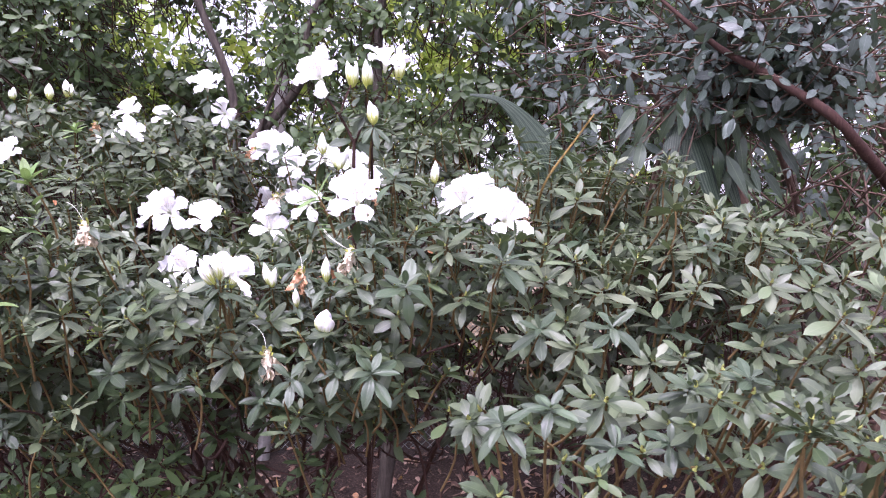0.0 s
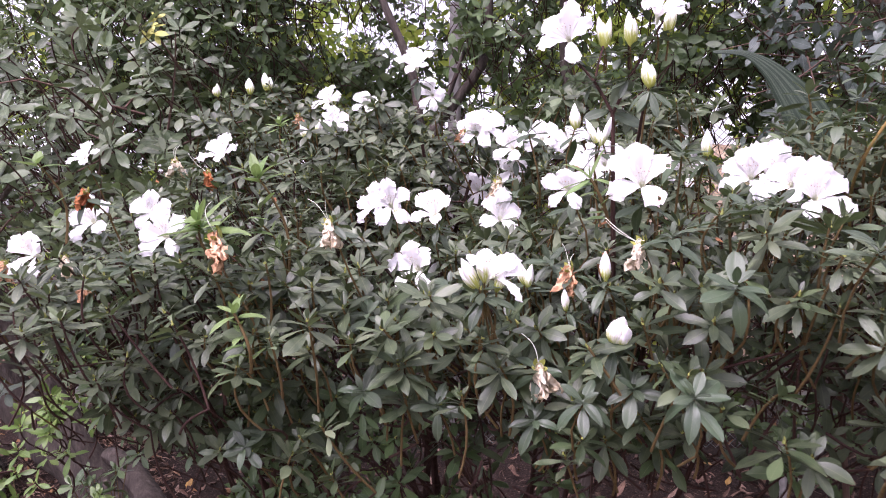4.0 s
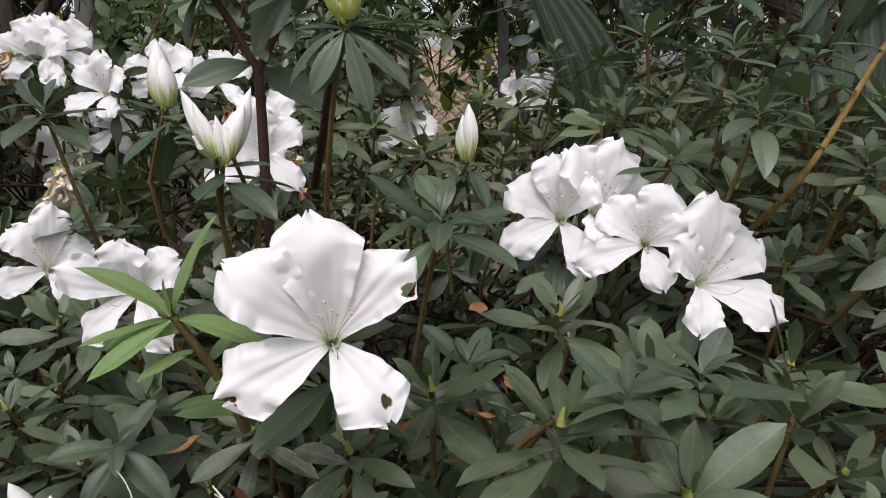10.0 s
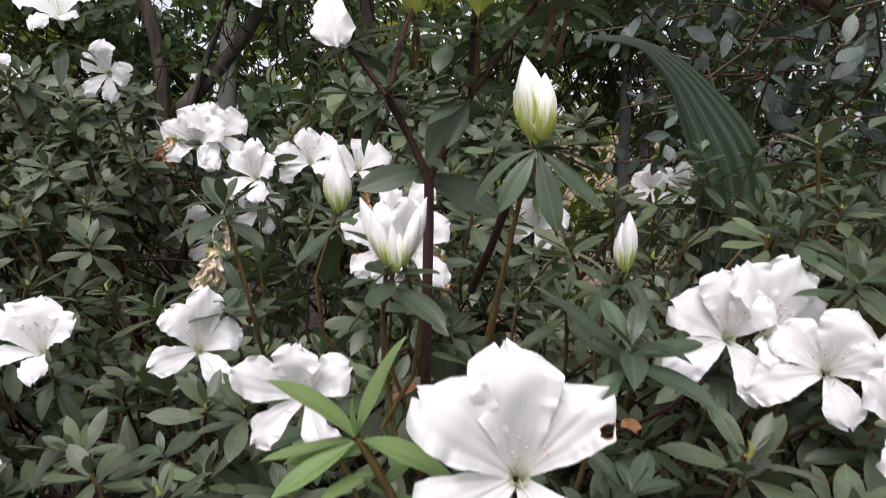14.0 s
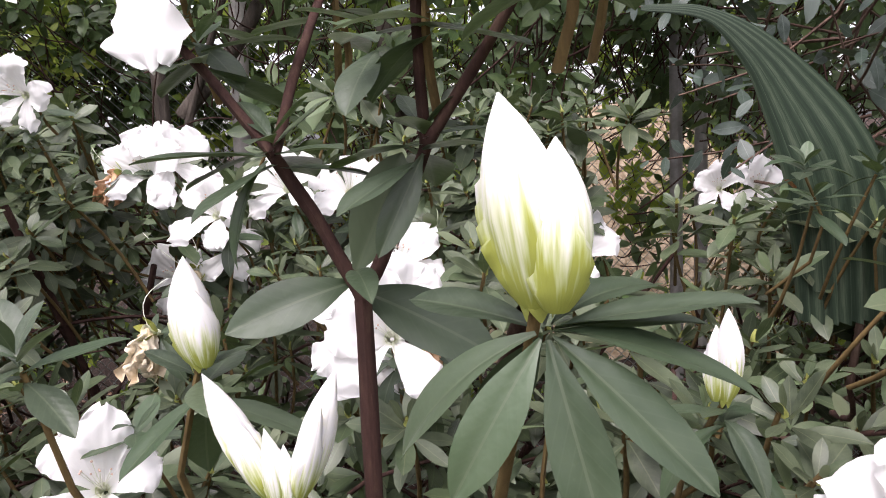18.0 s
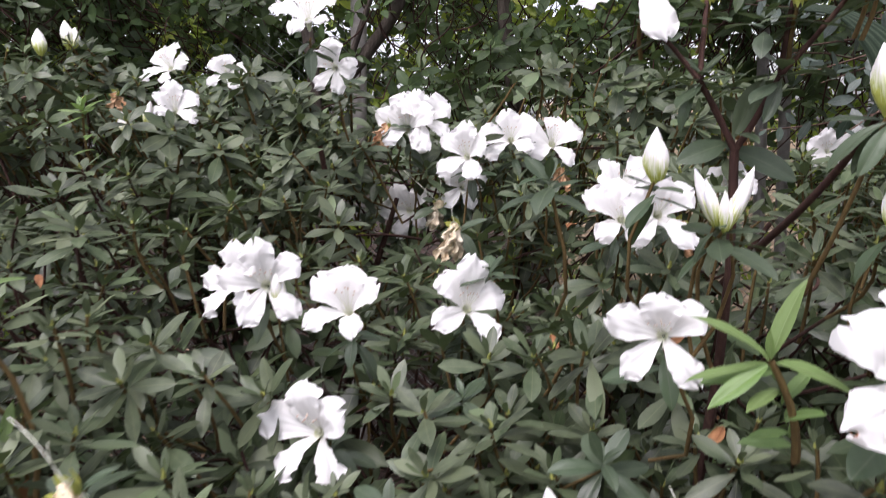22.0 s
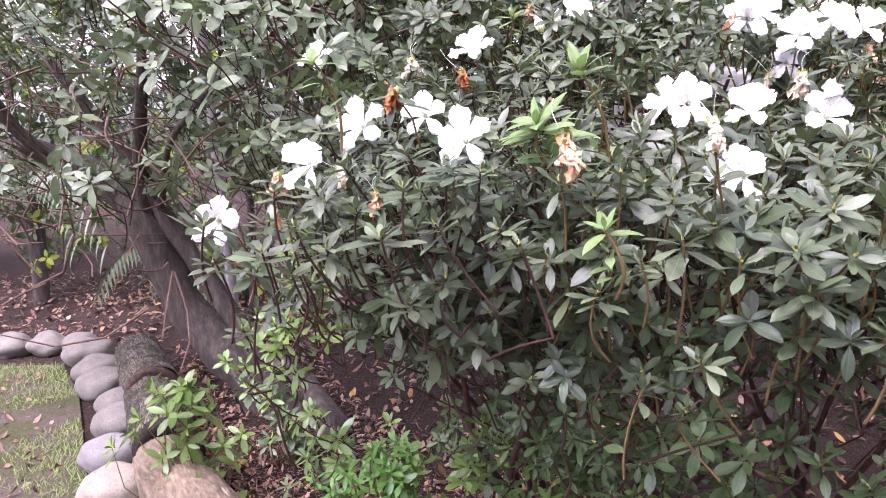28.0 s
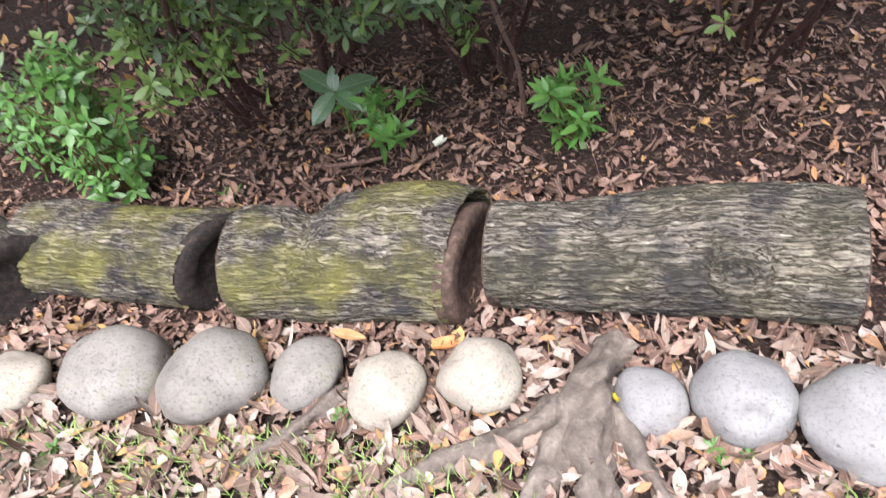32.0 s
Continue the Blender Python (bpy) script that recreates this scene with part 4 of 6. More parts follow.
for k, (x, y, r) in enumerate(((-2.03, 1.66, .085), (-2.234, 1.879, .095), (-2.424, 2.06, .1), (-2.607, 2.251, .1), (-2.836, 2.478, .12), (-3.1, 2.745, .115), (-3.31, 3.065, .12),
                               (-3.53, 3.29, .1), (-3.8, 3.49, .125), (-4.03, 3.7, .12), (-4.33, 3.95, .13), (-4.56, 4.12, .11), (-4.8, 4.08, .12), (-5.05, 4.02, .13), (-5.33, 3.98, .14), (-5.65, 3.9, .13))):
    stone(x, y, r, (STONE, STONE_TAN, STONE_GREY)[k % 3 if k < 6 else 0], .74, 1.2, .8 if k < 11 else 0, k + 20, "grey-brown edging stone in a curved row")


# ---- logs lying behind the stones ----
def log(a, b, r, seed=0, mat=LOG_BARK, collar=True, notch=0.0, label="weathered sawn log with cracked grey bark", knot=None, hump=None, rim=.035, slant=0.0, face=LOG_END):
    a, b = Vector(a), Vector(b)
    d = b - a
    ln = d.length
    rows, cols = (200, 193) if a.x > -1.8 else (90, 97)
    v = []
    for i in range(rows):
        t = i / (rows - 1)
        for j in range(cols):
            an = 2 * math.pi * (j % (cols - 1)) / (cols - 1)
            c, s = math.cos(an), math.sin(an)
            k = 1 + .07 * noise.noise(Vector((t * 2.2, c, s + seed))) + .05 * noise.noise(Vector((t * 5, c * 2, s * 2 + seed)))
            w = noise.noise(Vector((t * ln * 5, c * 1.5, s * 1.5 + seed))) * .5
            bark = abs(noise.noise(Vector((t * ln * 11, c * 15 + w * 2, s * 15 + seed)))) ** .6
            k += .05 * bark - .02
            ridge = abs(noise.noise(Vector((t * ln * 6, c * 9 + w, s * 9 + seed)))) + .6 * abs(noise.noise(Vector((t * ln * 15, c * 20 + w, s * 20 + seed))))
            k += .1 * min(ridge, .55) - .03
            k += (hump[2] * max(0, s * .7 + c * hump[3]) * max(0, 1 - ((t - hump[0]) / hump[1]) ** 2)) if hump else 0
            k -= notch * .2 * (s > .3) * max(0, 1 - abs(t - .35) / .12)
            if knot:
                gap = math.hypot((t - knot[0]) / .06, (an - knot[1]) / .3)
                k += .2 * math.exp(-(gap - 1) ** 2 * 5) - .1 * math.exp(-gap ** 2 * 4)
                k += .12 * math.exp(-((t - knot[0]) / .25) ** 2) * max(0, s)
            v.append((t * ln + slant * r * k * c * max(0.0, (t - .6) / .4), r * k * c, r * k * s))
    turn = Matrix.Translation(a) @ d.to_track_quat("X", "Z").to_matrix().to_4x4()
    body = link("log", grid_mesh("log", v, quads(rows, cols)), mat)
    body.matrix_basis = turn
    tagged(body, label, "log", "logs edging the bed")
    for end, out in ((0.0, -1), (ln, 1)):
        bm = bmesh.new()
        rings, seg = 7, 28
        prev = None
        thick = rim if (collar and out > 0) else .006
        grow = 1.02 if (collar and out > 0) else .97
        for q in range(rings + 3):
            rr = r * grow * (1 - max(0, q - 2) / rings)
            xx = end + out * (thick * min(1, q / 2) - .02 * (q < 1))
            ring = []
            for j in range(seg):
                an = 2 * math.pi * j / seg
                k = 1 + .05 * noise.noise(Vector((math.cos(an), math.sin(an), seed + 2))) + .02 * noise.noise(Vector((math.cos(an) * 4, math.sin(an) * 4, q)))
                ring.append(bm.verts.new((xx + (slant * rr * k * math.cos(an) if out > 0 else 0) + .004 * noise.noise(Vector((rr * 60, an * 2, seed))), rr * k * math.cos(an), rr * k * math.sin(an))))
                if q > 4:
                    ring[-1].co.x -= out * .025 * min(1, (q - 4) / 2)
            if prev:
                for j in range(seg):
                    bm.faces.new((prev[j], prev[(j + 1) % seg], ring[(j + 1) % seg], ring[j]))
            prev = ring
        bm.faces.new(prev)
        part("cut_end", bm, face if out > 0 else LOG_END, body, "dark sawn end")
    return body


log((-.46, 1.405, .09), (.2, 1.125, .1), .122, 1, LOG_PLAIN, collar=False, knot=(.7, 2.5), hump=(.85, .5, .22, .5), label="thick grey log with a knot and deep cracks")
log((-1.05, 1.585, .095), (-.528, 1.385, .1), .132, 2, notch=1, hump=(.72, .4, .4, .7), label="weathered log with yellow-green lichen", rim=.02, slant=.22)
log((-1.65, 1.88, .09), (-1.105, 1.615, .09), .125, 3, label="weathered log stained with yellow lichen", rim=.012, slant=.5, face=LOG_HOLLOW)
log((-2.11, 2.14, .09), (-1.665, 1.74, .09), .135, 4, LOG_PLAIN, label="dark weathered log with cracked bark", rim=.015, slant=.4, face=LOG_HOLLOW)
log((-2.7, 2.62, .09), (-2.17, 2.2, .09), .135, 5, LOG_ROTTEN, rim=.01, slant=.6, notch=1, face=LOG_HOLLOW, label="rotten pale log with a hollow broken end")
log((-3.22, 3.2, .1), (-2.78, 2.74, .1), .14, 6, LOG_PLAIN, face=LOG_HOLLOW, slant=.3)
log((-3.85, 3.85, .1), (-3.32, 3.32, .1), .14, 7, LOG_PLAIN)

# bared tree root between the stones
root = holder("tree_root", (-.4, 1.0, 0))
for pts, rad in ((((-.27, 1.13, .05), (-.36, 1.05, .06), (-.42, .97, .05), (-.5, .88, .03), (-.6, .78, -.01)), (.04, .05, .045, .035, .02)),
                 (((-.36, 1.04, .05), (-.39, .95, .045), (-.41, .84, .03), (-.4, .72, -.01)), (.055, .06, .045, .02)),
                 (((-.38, 1.03, .045), (-.33, .93, .04), (-.31, .84, .02), (-.28, .74, -.01)), (.04, .03, .022, .015)),
                 (((-.42, 1.02, .04), (-.55, .98, .03), (-.72, .96, .015), (-.85, .92, -.01)), (.04, .033, .025, .015)),
                 (((-.84, 1.2, .025), (-.93, 1.14, .03), (-1.03, 1.09, .02), (-1.12, 1.06, -.005)), (.026, .024, .02, .012))):
    limb("root", [(x + .4, y - 1.0, z * .55) for x, y, z in pts], [q * .85 for q in rad], ROOT_BARK, root, sides=18, knots=.75, seed=rad[0] * 50)
tagged(root, "bared grey-brown tree root spreading over the ground", "root")

# scraps and weeds on the bed
def scrap(name, x, y, z, long_, wide, mat, turn, tilt, label, category, seed):
    """A curled flat scrap with an uneven outline and some thickness."""
    rr = random.Random(seed)
    rows, cols = 12, 7
    v = []
    for side in (0, 1):
        for i in range(rows):
            s = i / (rows - 1)
            for j in range(cols):
                u = j / (cols - 1) * 2 - 1
                w = wide * (.75 + .25 * math.sin(s * 3.1)) * (1 + .15 * noise.noise(Vector((s * 4, u, seed))))
                v.append((long_ * (s - .5) + .01 * noise.noise(Vector((u * 2, s, seed + 5))), u * w * .5, .25 * wide * u * u + .15 * long_ * (s - .5) ** 2 + .003 * side))
    q = quads(rows, cols)
    ob = link(name, grid_mesh(name, v, np.concatenate([q[:, ::-1], q + rows * cols])), mat)
    ob.matrix_basis = Matrix.Translation((x, y, z)) @ Matrix.Rotation(turn, 4, "Z") @ Matrix.Rotation(tilt, 4, "Y")
    return tagged(ob, label, category)


scrap("bark_piece", -.99, 1.79, .03, .13, .085, BRANCH, .5, -.25, "flat piece of pinkish brown bark beside the logs", "bark", 1)
scrap("bark_piece", -.79, 2.0, .012, .2, .02, BRANCH, -.2, 0, "long strip of brown bark on the soil", "bark", 2)
scrap("bark_piece", -.56, 1.93, .012, .16, .018, BRANCH, .5, 0, "thin strip of brown bark on the soil", "bark", 3)
scrap("fallen_petal", -.515, 1.998, .014, .045, .03, PETAL, .8, .1, "fallen white petal on the soil", "petal", 4)
scrap("fallen_petal", -.43, .99, .012, .05, .016, PETAL, 1.4, .1, "fallen white petal beside the tree root", "petal", 5)
scrap("fallen_petal", -.62, .9, .012, .035, .028, PETAL, .3, .1, "fallen white petal on bare ground", "petal", 6)
scrap("fallen_leaf", -.325, .99, .05, .03, .018, YELLOW_LEAF, 1.5, .5, "bright yellow fallen leaf on the tree root", "leaf", 7)
scrap("fallen_leaf", -.72, 2.12, .014, .035, .022, ORANGE_LEAF, .4, .2, "orange fallen leaf on the soil", "leaf", 8)
scrap("fallen_leaf", -.83, 1.86, .014, .035, .022, ORANGE_LEAF, 1.9, .2, "orange fallen leaf beside the logs", "leaf", 9)
scrap("fallen_leaf", -.62, 1.24, .02, .06, .035, ORANGE_LEAF, .1, .2, "curled tan fallen leaf between the stones", "leaf", 10)

# ---- azalea bushes ----
main = tagged(holder("azalea_bush", (0, 0, 0)), "flowering azalea bush with white blooms and dark green leaves", "bush")
west = tagged(holder("azalea_bush", (0, 0, 0)), "azalea bush with a few white and withered flowers", "bush")
east = tagged(holder("azalea_bush", (0, 0, 0)), "low leafy azalea bush without open flowers", "bush")
back = tagged(holder("azalea_bush", (0, 0, 0)), "taller azalea bush with white flowers near a fence", "bush")

F = blossom
# the great bloom and those round it
# petals by turn, size, lift and breadth
F(main, (-.153, 1.318, 1.466), (-.02, -.85, .45), .9, 0, seed=1, eaten=(3, 4, 2), plan=((98, 1.42, -9, .86), (142, 1.42, -7, .8), (205, 1.15, 4, .95), (299, 1.02, 2, 1.1), (40, 1.12, -5, .94)))
F(main, (.042, 1.541, 1.471), (-.12, -.82, .45), 1.03, 0, seed=2, plan=((98, 1.1, -8, 1.05), (152, 1.02, 2, 1.05), (212, 1.05, 6, .95), (285, .98, 4, 1.0), (50, .9, -16, 1.0)))
F(main, (.073, 1.54, 1.472), (.12, -.82, .45), 1.03, 0, seed=3, leaves=5, plan=((68, 1.1, -8, 1.1), (118, 1.08, -8, 1.1), (232, .8, -14, 1.0), (328, .95, 4, 1.0), (20, 1.05, 4, 1.05)))
F(main, (.122, 1.46, 1.432), (.08, -.85, .4), 1.06, 0, seed=4, plan=((84, 1.12, -6, 1.05), (140, .9, -14, 1.0), (243, .85, -2, 1.1), (323, 1.08, 6, 1.0), (34, 1.08, 4, 1.05)))
F(main, (.094, 1.502, 1.454), (-.4, -.78, .4), 1.0, 0, seed=5, leaves=4, plan=((70, 1.0, -6, 1.0), (140, .95, 2, 1.0), (202, 1.05, 6, .95), (290, .85, -4, 1.0), (15, .8, -16, 1.0)))
F(main, (-.194, 1.765, 1.512), (.05, -.9, .3), 1.0, 0.00, seed=6)
F(main, (.015, 2.2, 1.49), (-.1, -.8, .5), 1.05, -0.22, seed=7)
F(back, (.27, 2.4, 1.545), (-.3, -.85, .3), .9, .1, seed=46)
F(back, (.35, 2.45, 1.54), (-.2, -.8, .5), .9, -.2, seed=47)
F(main, (-.414, 1.77, 1.41), (.25, -.75, .5), 1.03, -0.33, seed=8)
F(main, (-.265, 1.445, 1.463), (-.25, -.85, .3), .76, -0.05, seed=9, leaves=4)
F(main, (-.652, 1.764, 1.447), (.15, -.9, .3), 1.05, 0.14, seed=10)
F(main, (-.545, 1.71, 1.428), (-.05, -.65, .7), 1.02, -0.11, open_=.75, seed=11)
F(main, (-.569, 1.621, 1.322), (-.35, -.8, .45), 1.05, 0.28, seed=12)
F(main, (-.375, 1.262, 1.342), (.42, -.42, .8), .84, -0.22, petals=(0, 1, 4), open_=.85, seed=13)
F(back, (-.519, 2.18, 1.628), (-.1, -.85, .45), 1.1, 0.11, seed=14)
F(back, (-.418, 2.111, 1.577), (-.2, -.8, .4), 1.0, -0.27, seed=15)
F(back, (-.272, 2.21, 1.59), (.1, -.7, .6), 1.1, -0.11, seed=16)
F(back, (-.345, 2.17, 1.6), (-.1, -.8, .5), 1.0, 0.11, seed=17)
F(back, (-.535, 2.295, 1.473), (-.2, -.9, .2), 1.05, 0.44, seed=18)
F(back, (-.43, 2.2, 1.52), (.1, -.9, .1), .9, -0.33, seed=19)
F(main, (-.221, 1.84, 1.5), (.1, -.8, .5), 1.0, -0.16, seed=20)
F(main, (-.2, 1.95, 1.53), (.3, -.6, .6), .95, 0.33, seed=21)
# second flowers of the fuller trusses
F(main, (-.692, 1.775, 1.45), (-.5, -.75, .4), .9, .3, seed=40, leaves=0)
F(main, (-.36, 1.262, 1.342), (.8, -.5, .3), .86, -.3, petals=(3, 4), seed=43, leaves=0)
F(back, (-.49, 2.19, 1.64), (.4, -.75, .45), 1.05, .2, seed=44, leaves=0)
F(main, (-.19, 1.86, 1.51), (.5, -.7, .4), 1.0, .1, seed=45, leaves=0)
# the tall shoots
F(main, (-.111, 1.453, 1.742), (.1, -.35, .9), 1.1, -0.11, seed=22, leaves=6)
F(main, (-.258, 1.547, 1.728), (-.25, -.8, .35), 1.03, -0.27, seed=23, leaves=6)
F(back, (-.63, 1.995, 1.786), (.1, -.55, .8), 1.0, 0.11, seed=24)
F(back, (-.623, 2.117, 1.723), (-.2, -.8, -.1), .85, -0.27, seed=25)
F(back, (-.975, 2.316, 1.76), (-.3, -.7, .5), .95, -0.22, seed=26)
F(back, (-.906, 2.161, 1.676), (.3, -.6, .6), .9, 0.06, open_=.8, seed=27)
F(back, (-.86, 2.3, 1.74), (.2, -.7, .4), .8, -0.22, seed=28)
# the west end
F(west, (-1.085, 1.846, 1.586), (-.1, -.6, .75), 1.0, -0.16, seed=29)
F(west, (-1.299, 1.461, 1.385), (-.25, -.85, .35), 1.0, 0.00, seed=30)
F(west, (-1.621, 1.635, 1.257), (.2, -.95, .12), 1.12, -0.27, seed=31, leaves=4)
F(west, (-1.232, 1.556, 1.445), (-.1, -.8, .5), 1.0, 0.22, seed=32)
F(west, (-1.466, 1.865, 1.6), (0, -.6, .8), .8, -0.22, seed=33)
F(west, (-1.12, 1.6, 1.455), (.2, -.8, .3), .9, -0.05, seed=34)
F(west, (-1.002, 1.447, 1.412), (.1, -.8, .35), .95, 0.11, seed=35)

# closed buds
B = closed_bud
B(main, (-.134, 1.408, 1.634), (-.08, -.12, 1), .95, .98, 0, 0, (.15, -.25, .9), 1.05, green=True)
fan(main, (-.131, 1.41, 1.608), ((.96, .05, .16), (.98, .25, .02), (.9, -.1, -.1), (.85, .3, -.22), (.62, -.3, -.55), (.18, -.3, -.85), (-.48, -.3, -.62), (-.75, .1, -.3), (-.3, .4, -.6), (.72, .5, .4), (-.6, .6, .12), (.2, .9, .3)), .98, 4)
B(main, (-.2215, 1.49, 1.556), (-.33, -.15, .92), 1.02, .6, 9, 2)
B(main, (-.1965, 1.487, 1.556), (.3, -.15, .92), 1.0, .6, 0, 3)
B(main, (-.209, 1.484, 1.546), (.02, -.2, .95), .7, .6, 0, 24)
B(main, (-.015, 1.613, 1.533), (.08, -.1, 1), 1.05, .75, 9, 4)
B(main, (-.251, 1.537, 1.588), (-.08, -.1, 1), .95, .9, 7, 5)
B(main, (-.197, 1.585, 1.738), (-.1, -.1, 1), 1.2, .78, 6, 6, green=True)
B(main, (-.186, 1.587, 1.738), (.25, -.1, 1), 1.1, .7, 0, 7, green=True)
B(main, (-.155, 1.5, 1.723), (-.1, -.1, 1), 1.2, .78, 7, 8, green=True)
B(main, (-.085, 1.52, 1.738), (.2, -.1, 1), 1.1, .75, 6, 9, green=True)
B(back, (-1.228, 2.331, 1.82), (-.05, 0, 1), 1.1, 1.2, 6, 10)
B(back, (-1.189, 2.368, 1.835), (.1, 0, 1), 1.15, 1.2, 6, 11)
B(back, (-1.289, 2.24, 1.8), (0, -.2, 1), .8, 1.2, 6, 12)
B(back, (-.996, 2.166, 1.658), (-.3, -.1, 1), .95, 1.0, 6, 13)
B(back, (-.955, 2.17, 1.668), (.4, -.1, .9), .95, .9, 0, 14)
B(main, (-.405, 1.262, 1.345), (-.5, -.2, .85), 1.1, .85, 8, 15)
B(main, (-.385, 1.258, 1.355), (-.1, -.25, .95), 1.05, .85, 0, 16)
B(main, (-.36, 1.275, 1.335), (.35, -.1, .9), .9, .9, 0, 17)
B(main, (-.209, 1.319, 1.344), (.0, -.2, 1), .95, .9, 7, 18)
B(main, (-.199, 1.216, 1.268), (.1, -.5, .85), 1.05, 1.3, 8, 19)
B(main, (-.27, 1.36, 1.29), (0, -.2, 1), .8, .7, 6, 20)
B(main, (-.347, 1.45, 1.325), (-.25, -.15, .95), 1.0, .8, 8, 22)
B(main, (-.333, 1.445, 1.32), (.2, -.2, .95), .9, .8, 0, 23)
B(main, (-.64, 1.77, 1.44), (.2, -.1, 1), .8, .9, 0, 21)

# withered flowers
Wt = wilted
Wt(main, (-.268, 1.375, 1.343), "tan", 1.0, (-.4, -.4, .7), 2, 1)
Wt(main, (-.165, 1.292, 1.385), "cream", 1.0, (-.5, -.4, .6), 2, 2)
Wt(main, (-.309, 1.285, 1.203), "cream", 1.15, (.2, -.8, .4), 1, 3)
Wt(west, (-.82, 1.29, 1.418), "tan", 1.4, (-.4, -.5, .6), 1, 4)
Wt(main, (-.63, 1.292, 1.432), "cream", .95, (-.3, -.5, .6), 2, 5)
Wt(west, (-1.075, 1.331, 1.503), "rust", .8, (0, -.4, .8), 0, 6)
Wt(west, (-1.107, 1.805, 1.545), "rust", 1.0, (-.4, -.4, .5), 1, 7)
Wt(west, (-1.159, 1.419, 1.335), "tan", .9, (-.3, -.6, .5), 2, 8)
Wt(west, (-1.258, 1.925, 1.585), "cream", 1.1, (-.3, -.5, .5), 2, 9)
Wt(west, (-1.26, 1.5, 1.375), "cream", .9, (.2, -.7, .4), 1, 10)
Wt(west, (-1.36, 1.45, 1.37), "tan", .9, (-.4, -.7, .3), 0, 11)
Wt(back, (-.555, 2.165, 1.635), "tan", 1.0, (-.5, -.6, .4), 1, 12)
Wt(back, (-.468, 2.172, 1.5), "cream", 1.15, (.2, -.8, .3), 2, 13)
Wt(main, (-.437, 1.924, 1.49), "cream", 1.1, (-.4, -.6, .3), 1, 14)
Wt(main, (-.261, 2.2, 1.545), "tan", .9, (.1, -.7, .4), 1, 15)
Wt(main, (-.165, 1.78, 1.5), "tan", .9, (.2, -.7, .3), 1, 16)
Wt(back, (-1.03, 2.2, 1.71), "tan", .9, (-.2, -.7, .4), 0, 17)

# young bright shoots
def young_shoot(bush, foot, tip, leaves=10, size=1.0, seed=0, spread=(15, 75)):
    foot, tip = Vector(foot), Vector(tip)
    me = tubes("shoot", np.array([tuple(foot)]), np.array([tuple(tip)]), .003, .002, 7, 0, 6)
    link("shoot", me, TWIG_GREEN, bush, "fresh upright shoot")
    ax = (tip - foot).normalized()
    whorl(bush, tip, ax, leaves, size, spread, YOUNG, seed, "fresh light green leaf")
    for k in range(5):
        whorl(bush, foot + (tip - foot) * (.25 + .14 * k), ax, 2, size * .75, (40, 60), YOUNG, seed + k, "fresh light green leaf")
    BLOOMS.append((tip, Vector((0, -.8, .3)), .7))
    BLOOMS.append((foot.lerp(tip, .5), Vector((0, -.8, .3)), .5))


young_shoot(main, (-.79, 1.5, 1.3), (-.814, 1.455, 1.51), 9, 1.05, 1, (8, 55))
young_shoot(west, (-.835, 1.345, 1.36), (-.86, 1.32, 1.435), 13, 1.35, 2, (30, 90))
young_shoot(main, (-.2, 1.37, 1.40), (-.226, 1.345, 1.475), 2, .7, 3)
fan(main, (-.226, 1.345, 1.473), ((-.8, -.25, -.42), (-.72, .1, -.15), (-.5, .1, .6), (.25, .1, .8), (.85, -.2, -.08)), .95, 5, YOUNG, "fresh light green leaf")
young_shoot(west, (-1.25, 1.5, 1.4), (-1.27, 1.46, 1.56), 6, .9, 4)
young_shoot(back, (-1.05, 2.2, 1.5), (-1.06, 2.15, 1.68), 9, .9, 5)
young_shoot(west, (-.75, 1.25, 1.2), (-.76, 1.225, 1.3), 7, .8, 6)


# stems that carry the bushes
def stems(bush, base, tips, r0=.014, seed=0):
    rr = random.Random(seed)
    for k, tp in enumerate(tips):
        b = Vector(base) + Vector((rr.uniform(-.09, .09), rr.uniform(-.09, .09), 0))
        tp = Vector(tp)
        m1 = b.lerp(tp, .35) + Vector((rr.uniform(-.08, .08), rr.uniform(-.08, .08), .06))
        m2 = b.lerp(tp, .72) + Vector((rr.uniform(-.06, .06), rr.uniform(-.06, .06), .03))
        limb("branch", [(b.x, b.y, -.03), m1, m2, tp], [r0, r0 * .8, r0 * .55, r0 * .3], TWIG, bush, sides=8, seed=k + seed)


stems(main, (-.3, 2.35, 0), [(-.6, 1.5, 1.2), (-.35, 1.4, 1.2), (-.1, 1.5, 1.3), (-.5, 1.8, 1.3), (-.2, 1.9, 1.4), (-.75, 1.6, 1.25), (0.05, 1.55, 1.35)], .009, 1)
stems(west, (-1.1, 2.45, 0), [(-1.3, 1.55, 1.25), (-1.0, 1.4, 1.3), (-1.35, 1.75, 1.1), (-.85, 1.45, 1.25), (-1.2, 1.9, 1.4)], .011, 2)
stems(east, (.5, 2.1, 0), [(.15, 1.15, 1.0), (.4, 1.1, 1.05), (.6, 1.2, 1.1), (.3, 1.4, 1.25), (.2, 1.1, .9), (.7, 1.4, 1.2), (.5, 1.3, 1.2)], .009, 3)
stems(back, (-.8, 2.7, 0), [(-.55, 2.25, 1.5), (-1.0, 2.35, 1.55), (-.3, 2.3, 1.45), (-.65, 2.1, 1.6), (-1.2, 2.4, 1.6), (.2, 2.4, 1.45)], .014, 4)
